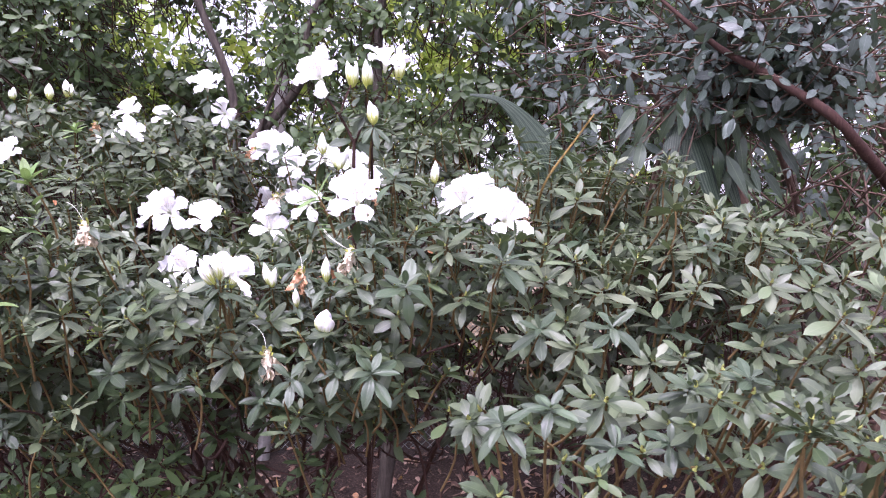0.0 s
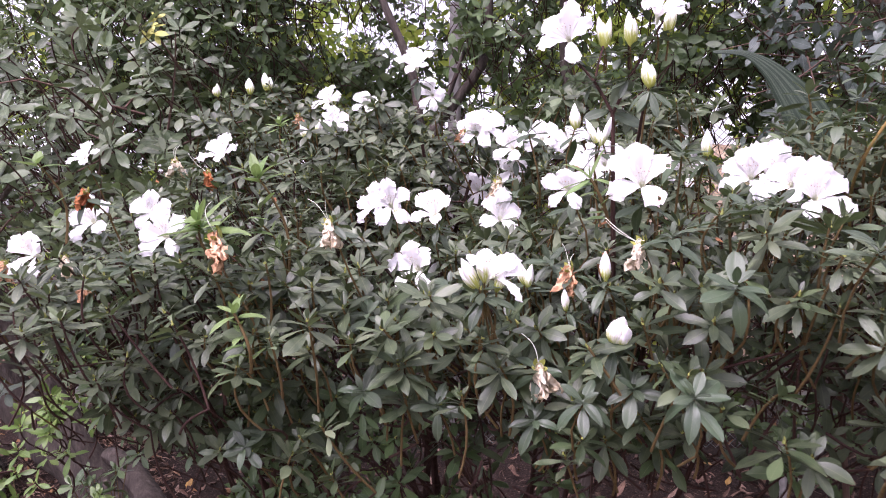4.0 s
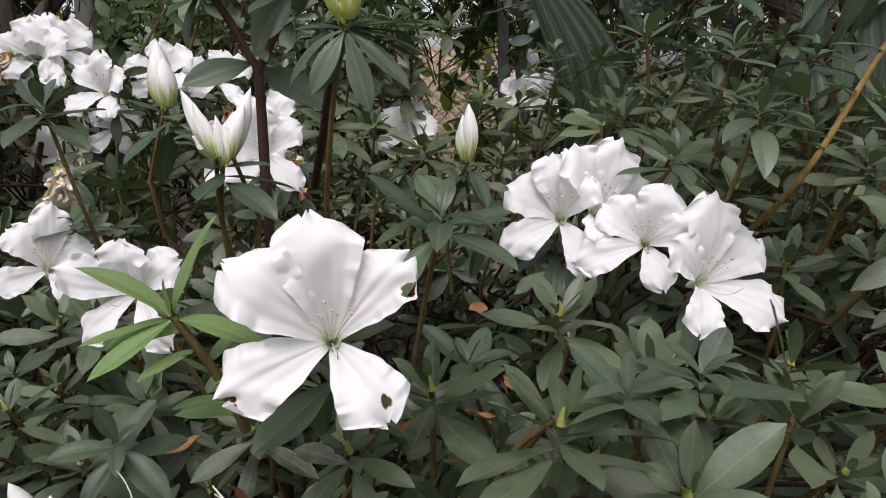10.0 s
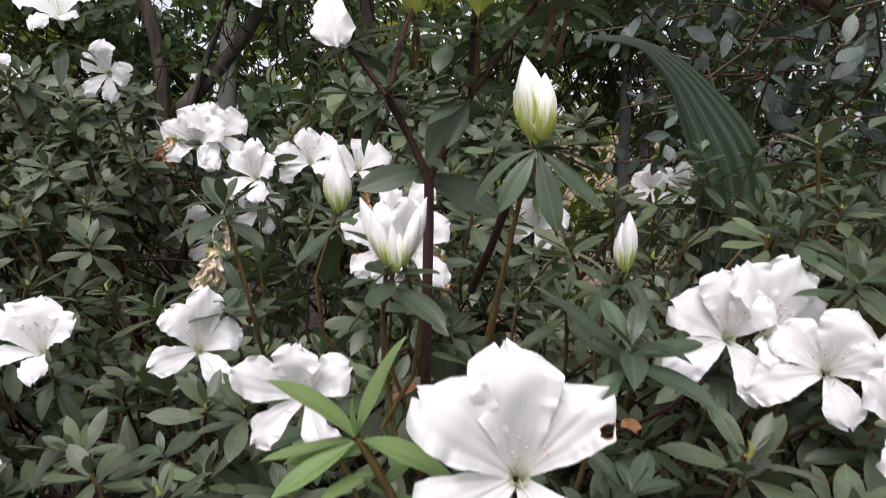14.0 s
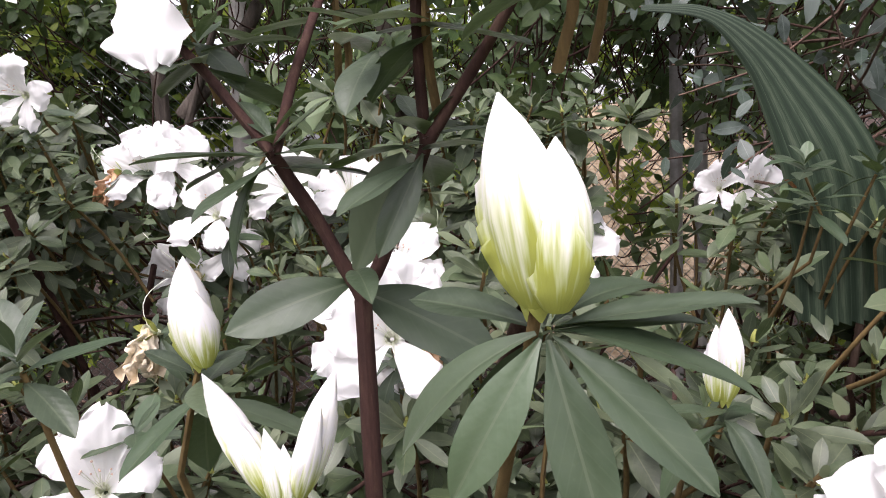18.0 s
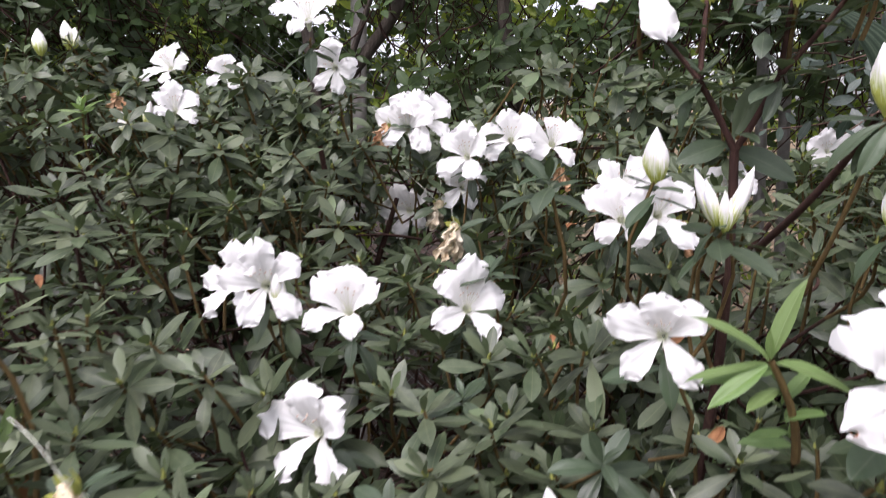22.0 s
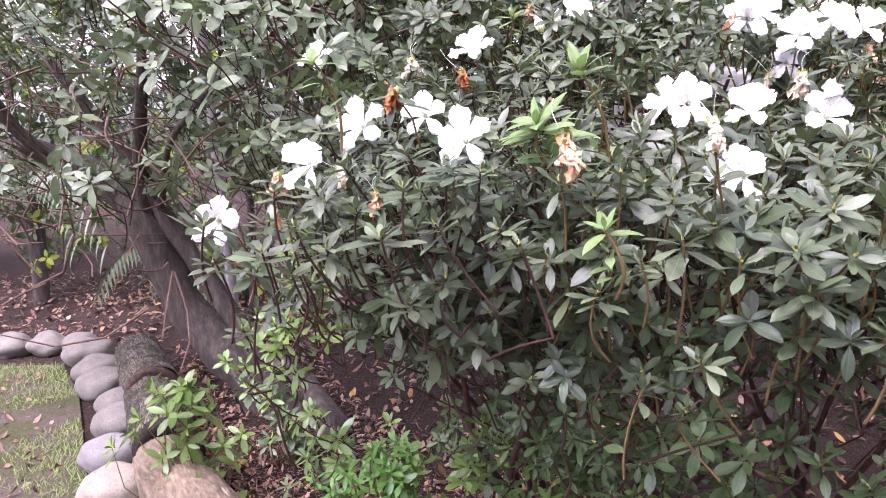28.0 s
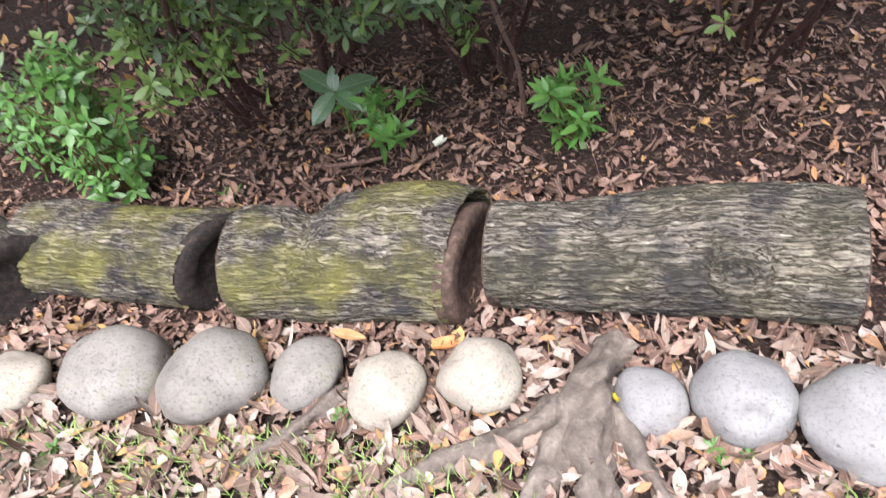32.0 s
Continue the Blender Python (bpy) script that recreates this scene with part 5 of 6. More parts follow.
# the dark forked stem in front
for pts, rad in ((((-.2, 1.72, 1.0), (-.19, 1.6, 1.3), (-.187, 1.55, 1.46), (-.184, 1.542, 1.588)), (.006, .0048, .0038, .0035)),
                 (((-.184, 1.542, 1.588), (-.198, 1.542, 1.618), (-.213, 1.54, 1.645)), (.0032, .0028, .0025)),
                 (((-.184, 1.542, 1.588), (-.17, 1.533, 1.615), (-.156, 1.525, 1.645)), (.003, .0027, .0024)),
                 (((-.213, 1.54, 1.645), (-.235, 1.545, 1.675), (-.258, 1.555, 1.70)), (.0024, .002, .0018)),
                 (((-.213, 1.54, 1.645), (-.205, 1.56, 1.68), (-.195, 1.585, 1.715)), (.0024, .002, .0018)),
                 (((-.156, 1.525, 1.645), (-.156, 1.512, 1.68), (-.155, 1.5, 1.71)), (.0023, .002, .0018)),
                 (((-.156, 1.525, 1.645), (-.125, 1.5, 1.69), (-.1, 1.49, 1.73)), (.0023, .0019, .0017)),
                 (((-.15, 1.58, 1.5), (-.142, 1.48, 1.56), (-.134, 1.42, 1.61)), (.0035, .003, .0022))):
    limb("stem", pts, rad, TWIG, main, "dark reddish-brown forked stem", sides=9, knots=.25)
# broad leaves that hang from the fork
fan(main, (-.213, 1.536, 1.645), ((-.5, -.2, -.55), (-.8, -.2, .1)), 1.0, 21)
fan(main, (-.156, 1.52, 1.645), ((-.35, -.3, -.7), (.85, -.2, .12)), 1.0, 22)
# bare grey branches low in the bushes
for b, pts, rad in ((west, ((-1.05, 2.2, 1.0), (-.9, 1.9, .79), (-.853, 1.9, .711), (-.728, 1.92, .674), (-.6, 2.0, .68)), (.007, .009, .009, .008, .004)),
                    (main, ((-.66, 1.8, 1.05), (-.604, 1.9, .898), (-.468, 1.9, .733), (-.328, 1.9, .518), (-.225, 1.95, .5), (-.1, 2.1, .3)), (.003, .0045, .006, .007, .008, .01)),
                    (main, ((-.328, 1.9, .518), (-.3, 1.92, .36), (-.26, 2.0, .2), (-.25, 2.05, -.02)), (.006, .007, .007, .008))):
    limb("branch", pts, rad, BRANCH, b, "bare grey-brown branch", sides=8, knots=.3)

def forward(p, k=.8):
    """The low spray leans out over the stones."""
    return p[0] * k, p[1] * k, 1.45 + (p[2] - 1.45) * k


# leafy shoots on the forked stem and other shoots that stand clear, leaf by leaf
for k, (b, p, ax, n, sz) in enumerate((
        (main, (-.213, 1.538, 1.652), (-.4, -.3, .8), 9, 1.05), (main, (-.156, 1.522, 1.652), (.3, -.3, .8), 8, 1.05), (main, (-.186, 1.538, 1.6), (.1, -.8, .3), 4, 1.25),
        (main, (-.24, 1.55, 1.69), (-.5, -.4, .6), 7, 1.0), (main, (-.1, 1.49, 1.71), (.5, -.4, .6), 7, 1.0), (main, (-.17, 1.52, 1.69), (0, -.5, .8), 6, 1.0),
        (east, (.162, 1.888, 1.58), (.1, -.2, .9), 9, .95), (east, (.109, 1.576, 1.545), (0, -.2, .9), 9, .95), (east, (.125, 1.52, 1.515), (.1, -.3, .9), 8, .95),
        (east, (.156, 1.459, 1.55), (.1, -.2, .9), 10, 1.0), (east, (.18, 1.943, 1.605), (0, -.2, .9), 9, .95), (east, (.24, 1.93, 1.6), (.1, -.2, .9), 9, .95), (east, (.3, 1.95, 1.6), (0, -.2, .9), 9, .95),
        (east, (.21, 1.75, 1.575), (0, -.2, .9), 9, .95), (east, (.29, 1.8, 1.58), (.1, -.2, .9), 9, .95), (east, (.36, 1.85, 1.6), (.1, -.2, .9), 9, .95),
        (east, (.334, 1.755, 1.685), (.05, -.1, .9), 10, 1.0), (east, (.275, 1.7, 1.655), (-.05, -.1, .9), 10, 1.0), (east, (.385, 1.8, 1.67), (.1, -.1, .9), 10, 1.0), (east, (.3, 1.64, 1.61), (0, -.2, .9), 10, 1.0),
        (east, (.235, 1.62, 1.6), (0, -.2, .9), 10, 1.0), (east, (.35, 1.66, 1.59), (.1, -.2, .9), 10, 1.0), (east, (.2, 1.56, 1.56), (0, -.2, .9), 9, 1.0), (east, (.27, 1.55, 1.53), (.1, -.2, .9), 9, 1.0),
        (main, (.031, 1.31, 1.43), (.1, -.3, .9), 10, 1.0), (main, (-.09, 1.367, 1.51), (.1, -.3, .9), 10, 1.0), (main, (-.009, 1.312, 1.425), (-.1, -.3, .9), 9, 1.0),
        (main, (-.055, 1.466, 1.385), (0, -.4, .8), 9, 1.0), (main, (-.333, 1.56, 1.57), (-.1, -.2, .9), 9, .95), (main, (-.388, 1.78, 1.45), (0, -.3, .9), 8, .9),
        (main, (-.058, 1.149, 1.335), (0, -.5, .8), 10, 1.15), (main, (.09, 1.113, 1.378), (.1, -.5, .8), 10, 1.2), (main, (-.178, 1.228, 1.185), (0, -.6, .7), 10, 1.0),
        (main, (-.321, 1.289, 1.12), (-.1, -.6, .7), 9, 1.0), (main, (-.247, 1.184, 1.18), (0, -.5, .8), 9, 1.0), (main, (-.11, 1.137, 1.2), (.1, -.5, .8), 10, 1.1),
        (main, (-.42, 1.66, 1.34), (0, -.4, .9), 9, 1.0), (main, (-.3, 1.5, 1.34), (0, -.4, .9), 9, 1.0), (main, (-.48, 1.5, 1.3), (-.1, -.4, .9), 9, 1.0), (main, (-.12, 1.25, 1.39), (0, -.4, .9), 9, 1.0),
        (east, (.265, 1.153, 1.27), (0, -.4, .9), 10, 1.15), (east, (.378, 1.209, 1.257), (.1, -.4, .9), 10, 1.15), (east, (.139, .943, 1.195), (-.1, -.4, .9), 11, 1.05),
        (east, (.367, 1.09, 1.19), (0, -.4, .9), 11, 1.05), (east, (.425, 1.01, 1.22), (.1, -.4, .9), 11, 1.05), (east, (.08, .994, 1.16), (-.2, -.4, .9), 10, 1.15),
        (east, (.318, 1.02, 1.125), (0, -.5, .8), 11, 1.05), (east, (.464, 1.294, 1.395), (0, -.4, .9), 10, 1.1), (east, (.524, 1.189, 1.26), (.1, -.4, .9), 10, 1.15),
        (east, (.575, 1.188, 1.37), (.2, -.4, .9), 10, 1.15), (east, (.155, 1.181, 1.26), (-.1, -.5, .8), 10, 1.1), (east, (.257, 1.377, 1.395), (0, -.3, .9), 10, 1.0),
        (east, (.22, .93, 1.15), (0, -.4, .9), 11, 1.05), (east, (.5, 1.0, 1.15), (.1, -.4, .9), 11, 1.05), (east, (.6, 1.08, 1.05), (.2, -.4, .9), 11, 1.05),
        (west, (-.957, 1.388, 1.235), (0, -.5, .8), 9, 1.1), (west, (-.982, 1.302, 1.375), (0, -.4, .9), 9, 1.0), (west, (-.585, 1.338, 1.275), (0, -.5, .8), 9, 1.0),
        (west, (-.583, 1.284, 1.165), (0, -.6, .7), 9, 1.1), (west, (-.464, 1.275, 1.145), (0, -.6, .7), 9, 1.1), (west, (-.857, 1.41, 1.055), (0, -.6, .7), 9, 1.05),
        (west, (-1.43, 1.5, 1.1), (-.3, -.6, .7), 9, 1.0), (west, (-1.44, 1.47, 1.21), (-.3, -.5, .8), 9, 1.0), (west, (-.846, 1.4, 1.03), (0, -.6, .7), 8, 1.0))):
    if b is east and p[1] < 1.12:
        p, sz = forward(p), sz * .74
    whorl(b, p, (ax[0], ax[1] * .6, ax[2]) if p[2] > 1.35 else ax, n, sz, (20, 96) if p[2] > 1.35 else (16, 104), seed=700 + k)
    if p[2] < 1.59 or b is not main:
        SHOOTS.append((b, Vector(p) - Vector(ax) * .01, Vector(ax)))
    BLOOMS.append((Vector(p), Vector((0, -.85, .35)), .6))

# the leaf whorls that fill the bushes
def top_z(x, y):
    base = np.interp(x, [-1.7, -1.45, -1.3, -1.05, -.82, -.6, -.42, -.25, -.15, .05, .25, .5, .9], [1.14, 1.32, 1.37, 1.41, 1.395, 1.335, 1.3, 1.31, 1.4, 1.42, 1.38, 1.38, 1.4])
    rise = np.interp(y, [1.1, 1.25, 1.4, 1.55, 1.75, 1.95, 2.2, 2.6], [-.2, -.05, 0, .02, .1, .17, .26, .3])
    shelf = 1.39 + np.interp(y, [1.0, 1.15, 1.3, 1.45, 1.6, 1.75, 2.0, 2.2], [-.15, -.03, 0, .12, .19, .26, .22, .16])
    shelf = np.minimum(shelf, np.interp(x, [.38, .48, .62], [1.7, 1.58, 1.41]))
    k = np.interp(x, [.1, .17], [0, 1])
    return (base + rise) * (1 - k) + shelf * k


def front_y(x, z):
    f = np.interp(z, [.35, .6, .85, 1.05, 1.2, 1.35], [2.0, 1.72, 1.42, 1.27, 1.2, 1.24])
    return f + np.interp(x, [-1.7, -1.4, -1.1, -.8, -.2, .1, .3, .6, 1.0], [.6, .36, .2, .11, 0, .02, -.07, -.1, -.04])


TAKEN = {}


def open_gap(p):
    """The gaps between the shrubs through which a post, the stakes and the bank beyond the fence show."""
    if 2.75 < p[1] < 4.22 and 1.6 < p[2] < 2.35 and abs(p[0] + .9 - .09 * (p[1] - 4.2)) < .1:
        return True
    if not (2.12 < p[1] < 6.2 and 1.28 < p[2] < 1.88):
        return False
    slope = (p[0] + .15) / (p[1] - 1.25)
    return slope < (.35 if p[1] < 3.68 else .22) and slope > .185


def fill(bush, boxes, seed, per=9, size=.047, foliage="foliage", bare=.0, gap=-.04, freq=4.2, room=.05):
    """Whorls within a shell under the crown's surface, out of the way of the flowers."""
    r = random.Random(seed)
    C, A = [], []
    for n, (x0, x1), zone in boxes:
        for _ in range(n):
            x = r.uniform(x0, x1)
            d = min(.42, r.expovariate(1 / .058))
            if zone == "top":
                y = r.uniform(1.25, 2.3)
                z = top_z(x, y) - d + r.gauss(0, .02)
                a = Vector((r.gauss(0, .28), -.16 + r.gauss(0, .25), .92))
            elif zone == "front":
                z = r.uniform(.98 + .1 * max(0, min(1, (x + .75) / .5)), 1.36)
                z = min(z, top_z(x, 1.3) - .02)
                y = front_y(x, z) + d + r.gauss(0, .025)
                a = Vector((r.gauss(0, .32), -.42 + r.gauss(0, .22), .8 + r.gauss(0, .15)))
            elif zone == "under":
                z = r.uniform(.72, 1.1)
                y = front_y(x, z) + .13 + d + r.gauss(0, .03)
                a = Vector((r.gauss(0, .35), -.5 + r.gauss(0, .25), .75 + r.gauss(0, .2)))
            else:
                z = r.uniform(.38, .9)
                y = front_y(x, z) + d * 1.6 + r.gauss(0, .04)
                a = Vector((r.gauss(0, .4), -.4 + r.gauss(0, .3), .7 + r.gauss(0, .25)))
                if r.random() < bare:
                    continue
            p = Vector((x, y, z))
            if bush is east and y > 1.66 and z > 1.56 and x < .5:
                continue
            if zone == "front" and z < 1.13 and -1.0 < x < -.42 and r.random() < .72:
                continue
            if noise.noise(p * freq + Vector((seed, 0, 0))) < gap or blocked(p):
                continue
            cell = tuple(int(math.floor(q / room)) for q in p)
            if any((p - o).length < room for i in (-1, 0, 1) for j in (-1, 0, 1) for k in (-1, 0, 1) for o in TAKEN.get((cell[0] + i, cell[1] + j, cell[2] + k), ())):
                continue
            TAKEN.setdefault(cell, []).append(p)
            C.append(tuple(p)), A.append(tuple(a))
    return np.array(C), np.array(A)


def leafage(bush, C, A, mat=LEAF, per=11, size=.047, label="", twigs=True, shape="azalea", ratio=.37, droop=(-.1, .55), buds=True, spread=(18, 108), stations=6):
    o, f, u, ln = rosette_leaves(C, A, per, size, spread)
    me = leaf_mass("foliage", o, f, u, ln, ln * ratio * rng.uniform(.85, 1.15, len(ln)), shape, rng.uniform(*droop, len(ln)), rng.uniform(.2, .6, len(ln)), stations, 3, wave=.03)
    link("foliage", me, mat, bush, label or "dense whorls of narrow dark green leaves", kind="stuff")
    a = unit(A)
    if twigs:
        inner = C - a * rng.uniform(.06, .14, (len(C), 1)) + np.array([0, .05, -.03])
        link("twig_tangle", tubes("twigs", inner, C + a * .004, .0023, .0017, 6, 0, 6), TWIG_GREEN if buds and bush is not west and mat is not LEAF_LOW else TWIG, bush, "thin yellowish brown twigs", kind="stuff")
        some = rng.random(len(C)) < .45
        inner = inner[some]
        deep = inner + np.stack([rng.normal(0, .09, len(inner)), rng.uniform(.04, .2, len(inner)), -rng.uniform(.0, .18, len(inner))], 1)
        link("twig_tangle", tubes("twigs", deep, inner, .0028, .002, 5, 0, 6), TWIG, bush, "thin dark inner twigs", kind="stuff")
    if buds:
        link("leaf_bud_mass", tubes("shoot_tips", C - a * .002, C + a * rng.uniform(.005, .009, (len(C), 1)), .0028, .0008, 6), SHOOT_BUD, bush, "small yellow-green leaf buds", kind="stuff")


C, A = fill(main, [(2600, (-.85, .12), "top")], 11, room=.06)
leafage(main, C, A, per=14, size=.046, ratio=.335, droop=(-.15, .45), spread=(10, 104), stations=8)
# front whorls take the leaf copy darkened for shade
C, A = fill(main, [(800, (-.85, .12), "front")], 14, bare=.3, gap=.0, freq=5.0)
leafage(main, C, A, LEAF_SHADED, per=13, size=.048, ratio=.36, stations=8)
C, A = fill(main, [(170, (-.85, .15), "low"), (90, (-.85, .1), "under")], 19, bare=.2, gap=.12, freq=4.6)
leafage(main, C, A, LEAF_LOW, size=.045, label="mid-green leaves in the shade")
# inner whorls, their shade already in the leaf colour
ri = random.Random(61)
CI, AI = [], []
for _ in range(1150):
    q = Vector((ri.uniform(-1.3, .75), ri.uniform(1.5, 2.25), ri.uniform(.95, 1.42)))
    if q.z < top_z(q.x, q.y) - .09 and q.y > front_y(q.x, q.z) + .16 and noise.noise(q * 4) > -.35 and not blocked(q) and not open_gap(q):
        CI.append(tuple(q)), AI.append((ri.gauss(0, .5), -.3 + ri.gauss(0, .4), .7))
leafage(main, np.array(CI), np.array(AI), LEAF_SHADED, 9, .05, "inner leaves in the shade of the bush", buds=False)
C, A = fill(west, [(1300, (-1.43, -.85), "top")], 12, room=.06)
leafage(west, C, A, per=14, size=.046, ratio=.335, droop=(-.15, .45), spread=(22, 100))
C, A = fill(west, [(400, (-1.37, -.85), "front")], 15, gap=.04, freq=5.0)
leafage(west, C, A, per=13, size=.049, ratio=.36)
C, A = fill(west, [(150, (-1.36, -.85), "front"), (520, (-1.34, -.35), "low"), (200, (-1.32, -.6), "under")], 16, gap=.08, freq=4.8)
leafage(west, C, A, LEAF_LOW, size=.044, label="mid-green leaves in the shade")
C, A = fill(east, [(1900, (.12, .9), "top"), (420, (.12, .95), "front"), (14, (.2, .9), "low")], 13, bare=.5, gap=-.16, room=.06)
# low sprays near the ground behind the logs
rl = random.Random(77)
CL, AL = [], []
for n, x0, x1, y0, y1, z0, z1 in ((60, -1.45, -.85, 1.8, 2.4, .38, .75), (55, -1.1, -.72, 1.85, 2.15, .36, .7), (40, -.72, -.42, 1.85, 2.15, .4, .7), (22, .0, .35, 1.7, 2.0, .42, .7), (16, .2, .6, 1.75, 2.1, .24, .5), (12, -.35, -.2, 1.85, 2.05, .5, .72), (12, -2.0, -1.5, 2.1, 2.6, .2, .5),
                                     (26, -1.72, -1.48, 1.8, 2.0, .86, 1.2), (16, -1.82, -1.6, 1.85, 2.05, .72, .95), (22, -1.9, -1.66, 2.0, 2.2, .4, .66), (20, -1.3, -1.1, 1.85, 2.05, .4, .62), (26, -1.06, -.9, 1.85, 2.1, .36, .95), (14, -.55, -.36, 2.0, 2.2, .28, .5)):
    for _ in range(n):
        q = (rl.uniform(x0, x1), rl.uniform(y0, y1), rl.uniform(z0, z1))
        if noise.noise(Vector(q) * 3.8) > .03:
            CL.append(q), AL.append((rl.gauss(0, .4), -.4 + rl.gauss(0, .3), .8))
leafage(west, np.array(CL), np.array(AL), LEAF_SPRAY, 9, .046, "sparse fresh green low leaves")
# the low spray that reaches forward
rr = random.Random(5)
C2, A2 = [], []
for _ in range(80):
    x = rr.uniform(.03, .75)
    y = rr.uniform(.88, 1.25)
    z = 1.2 - .25 * abs(y - 1.05) - min(.3, rr.expovariate(1 / .09)) + .1 * noise.noise(Vector((x * 4, y * 4, 1)))
    C2.append(forward((x, y, z))), A2.append((rr.gauss(0, .35), -.45 + rr.gauss(0, .3), .8))
# east whorls, brightened by their leaf colour instead of by more light
leafage(east, C, A, LEAF_EAST_LIT, per=13, size=.047, ratio=.34, droop=(-.15, .4), spread=(10, 104), stations=8)
# low spray, darkened for shade by its leaf colour
leafage(east, np.array(C2), np.array(A2), LEAF_SHADED, size=.036, ratio=.38)
limb("stem", OCHRE_STEM, [.003, .0027, .0025, .0022, .0018], STEM_OCHRE, east, "stout ochre yellow young stem", seed=8)
for k, q in enumerate(((.214, 1.46, 1.52), (.24, 1.468, 1.56), (.262, 1.47, 1.588), (.29, 1.475, 1.626))):
    fan(east, q, ((-.8, -.2, .25), (.8, -.3, -.1), (.2, -.6, -.5)) if k % 2 else ((.7, -.5, .2), (-.5, .5, .3)), .95, 611 + k)
r_ = random.Random(9)
C3 = [(r_.uniform(-1.35, .7), r_.uniform(2.15, 2.6)) for _ in range(520)]
C3 = np.array([(x, y, 1.62 - min(.6, r_.expovariate(1 / .15)) + .16 * noise.noise(Vector((x * 2.4, y * 2.4, 5))) + .12 * max(0, min(1, (-.5 - x) / .3))) for x, y in C3])
extra = []
while len(extra) < 95:
    q = Vector((r_.uniform(-1, 1), r_.uniform(-1, 1), r_.uniform(-1, 1)))
    if q.length < 1:
        extra.append((-.78 + q.x * .3, 2.2 + q.y * .17, 1.6 + q.z * .13 + .05 * noise.noise(q * 2)))
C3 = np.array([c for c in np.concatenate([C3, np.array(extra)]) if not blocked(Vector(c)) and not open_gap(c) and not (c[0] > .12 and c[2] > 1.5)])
leafage(back, C3, np.stack([rng.normal(0, .35, len(C3)), -.35 + rng.normal(0, .3, len(C3)), .85 * np.ones(len(C3))], 1), per=12, size=.045, ratio=.43)

# dead leaves caught in the bushes
DEAD = [single_leaf("oval", .03, .014, d, f, "dead_leaf") for d, f in ((.9, .6), (-.6, .9), (.3, 1.1))]
for me_ in DEAD:
    me_.materials.append(LITTER_ONE)
rd = random.Random(3)
for k in range(26):
    x, y = rd.uniform(-1.35, .5), rd.uniform(1.3, 2.1)
    z = float(top_z(x, y)) - rd.uniform(.0, .06)
    m = Matrix.Translation((x, y, z)) @ Matrix.Rotation(rd.uniform(0, 6.28), 4, "Z") @ Matrix.Rotation(rd.uniform(-1.2, .4), 4, "X") @ Matrix.Scale(rd.uniform(.6, 1.2), 4)
    link("dead_leaf", DEAD[k % 3], None, main if x > -.85 else west, "withered orange-brown leaf", m)

# twigs that run from the placed shoots into the bushes
for bush in (main, west, east, back):
    st = np.array([tuple(p) for b, p, a in SHOOTS if b is bush])
    ax = np.array([tuple(a) for b, p, a in SHOOTS if b is bush])
    en = st + (np.array([0, .06, -.05]) - ax * .09) * np.where(st[:, 2:] > 1.62, .3, 1.0)
    link("twig_tangle", tubes("twigs", en, st, .002, .0015, 6), TWIG_GREEN, bush, "thin brown flowering twigs", kind="stuff")

# ---- seedlings on the bed ----
def seedling(x, y, h, n, mat, seed, label, shape="spear", size=.05, wide=.26):
    r = np.random.default_rng(seed)
    e = tagged(holder("seedling", (x, y, 0)), label, "seedling", "seedlings on the bed")
    c = np.stack([r.normal(0, h * wide, n), r.normal(0, h * wide, n), r.uniform(.15, 1, n) * h], 1)
    c[:, :2] *= (1.1 - .5 * c[:, 2:] / h)
    a = np.stack([c[:, 0] * 2, c[:, 1] * 2 - .1, np.full(n, .35)], 1) + r.normal(0, .12, (n, 3))
    o, f, u, ln = rosette_leaves(c, a, 8, size, (20, 90))
    link("leaves", leaf_mass("leaves", o, f, u, ln, ln * .36, shape, .3, .3, 5, 3), mat, e, kind="stuff")
    feet = np.stack([r.normal(0, .015, n), r.normal(0, .015, n), np.full(n, -.01)], 1)
    for k in range(n):
        link("stem", tubes("stem", feet[k:k + 1], c[k:k + 1], .003, .0015, 5), TWIG_GREEN, e)
    return e


seedling(-1.48, 2.17, .5, 120, LEAF_SAPLING, 1, "bushy bright green azalea seedling", "azalea", .047, .18)
seedling(-1.8, 2.45, .24, 26, LEAF_SAPLING, 2, "small leafy green seedling", "azalea", .05)
seedling(-.66, 2.1, .19, 20, LEAF_SAPLING, 3, "small fresh green seedling", size=.06)
seedling(-.15, 1.88, .2, 22, LEAF_SAPLING, 4, "small fresh green seedling", size=.06)
seedling(-1.15, 2.0, .04, 3, LEAF_SAPLING, 5, "tiny fresh green seedling", size=.04)
seedling(-2.5, 2.5, .5, 42, LEAF_SPRAY, 6, "leafy seedling growing between log and stones", "azalea", .075)
seedling(-2.25, 2.9, .4, 26, LEAF_LOW, 7, "leafy green seedling behind the logs", "azalea", .06)
seedling(-1.95, 2.65, .3, 14, LEAF_LOW, 8, "leafy green seedling behind the logs", "azalea", .06)
for k, (x, y, hh) in enumerate(((-.4, 1.19, .03), (-.19, .85, .035), (-.136, .833, .035), (-.86, 1.13, .025), (-1.5, 1.22, .03))):
    seedling(x, y, hh, 3, LEAF_SAPLING, 50 + k, "tiny green weed among the stones", "oval", .022)
broad = tagged(holder("broadleaf_seedling", (-.78, 2.16, 0)), "seedling with three broad glossy dark leaves", "seedling")
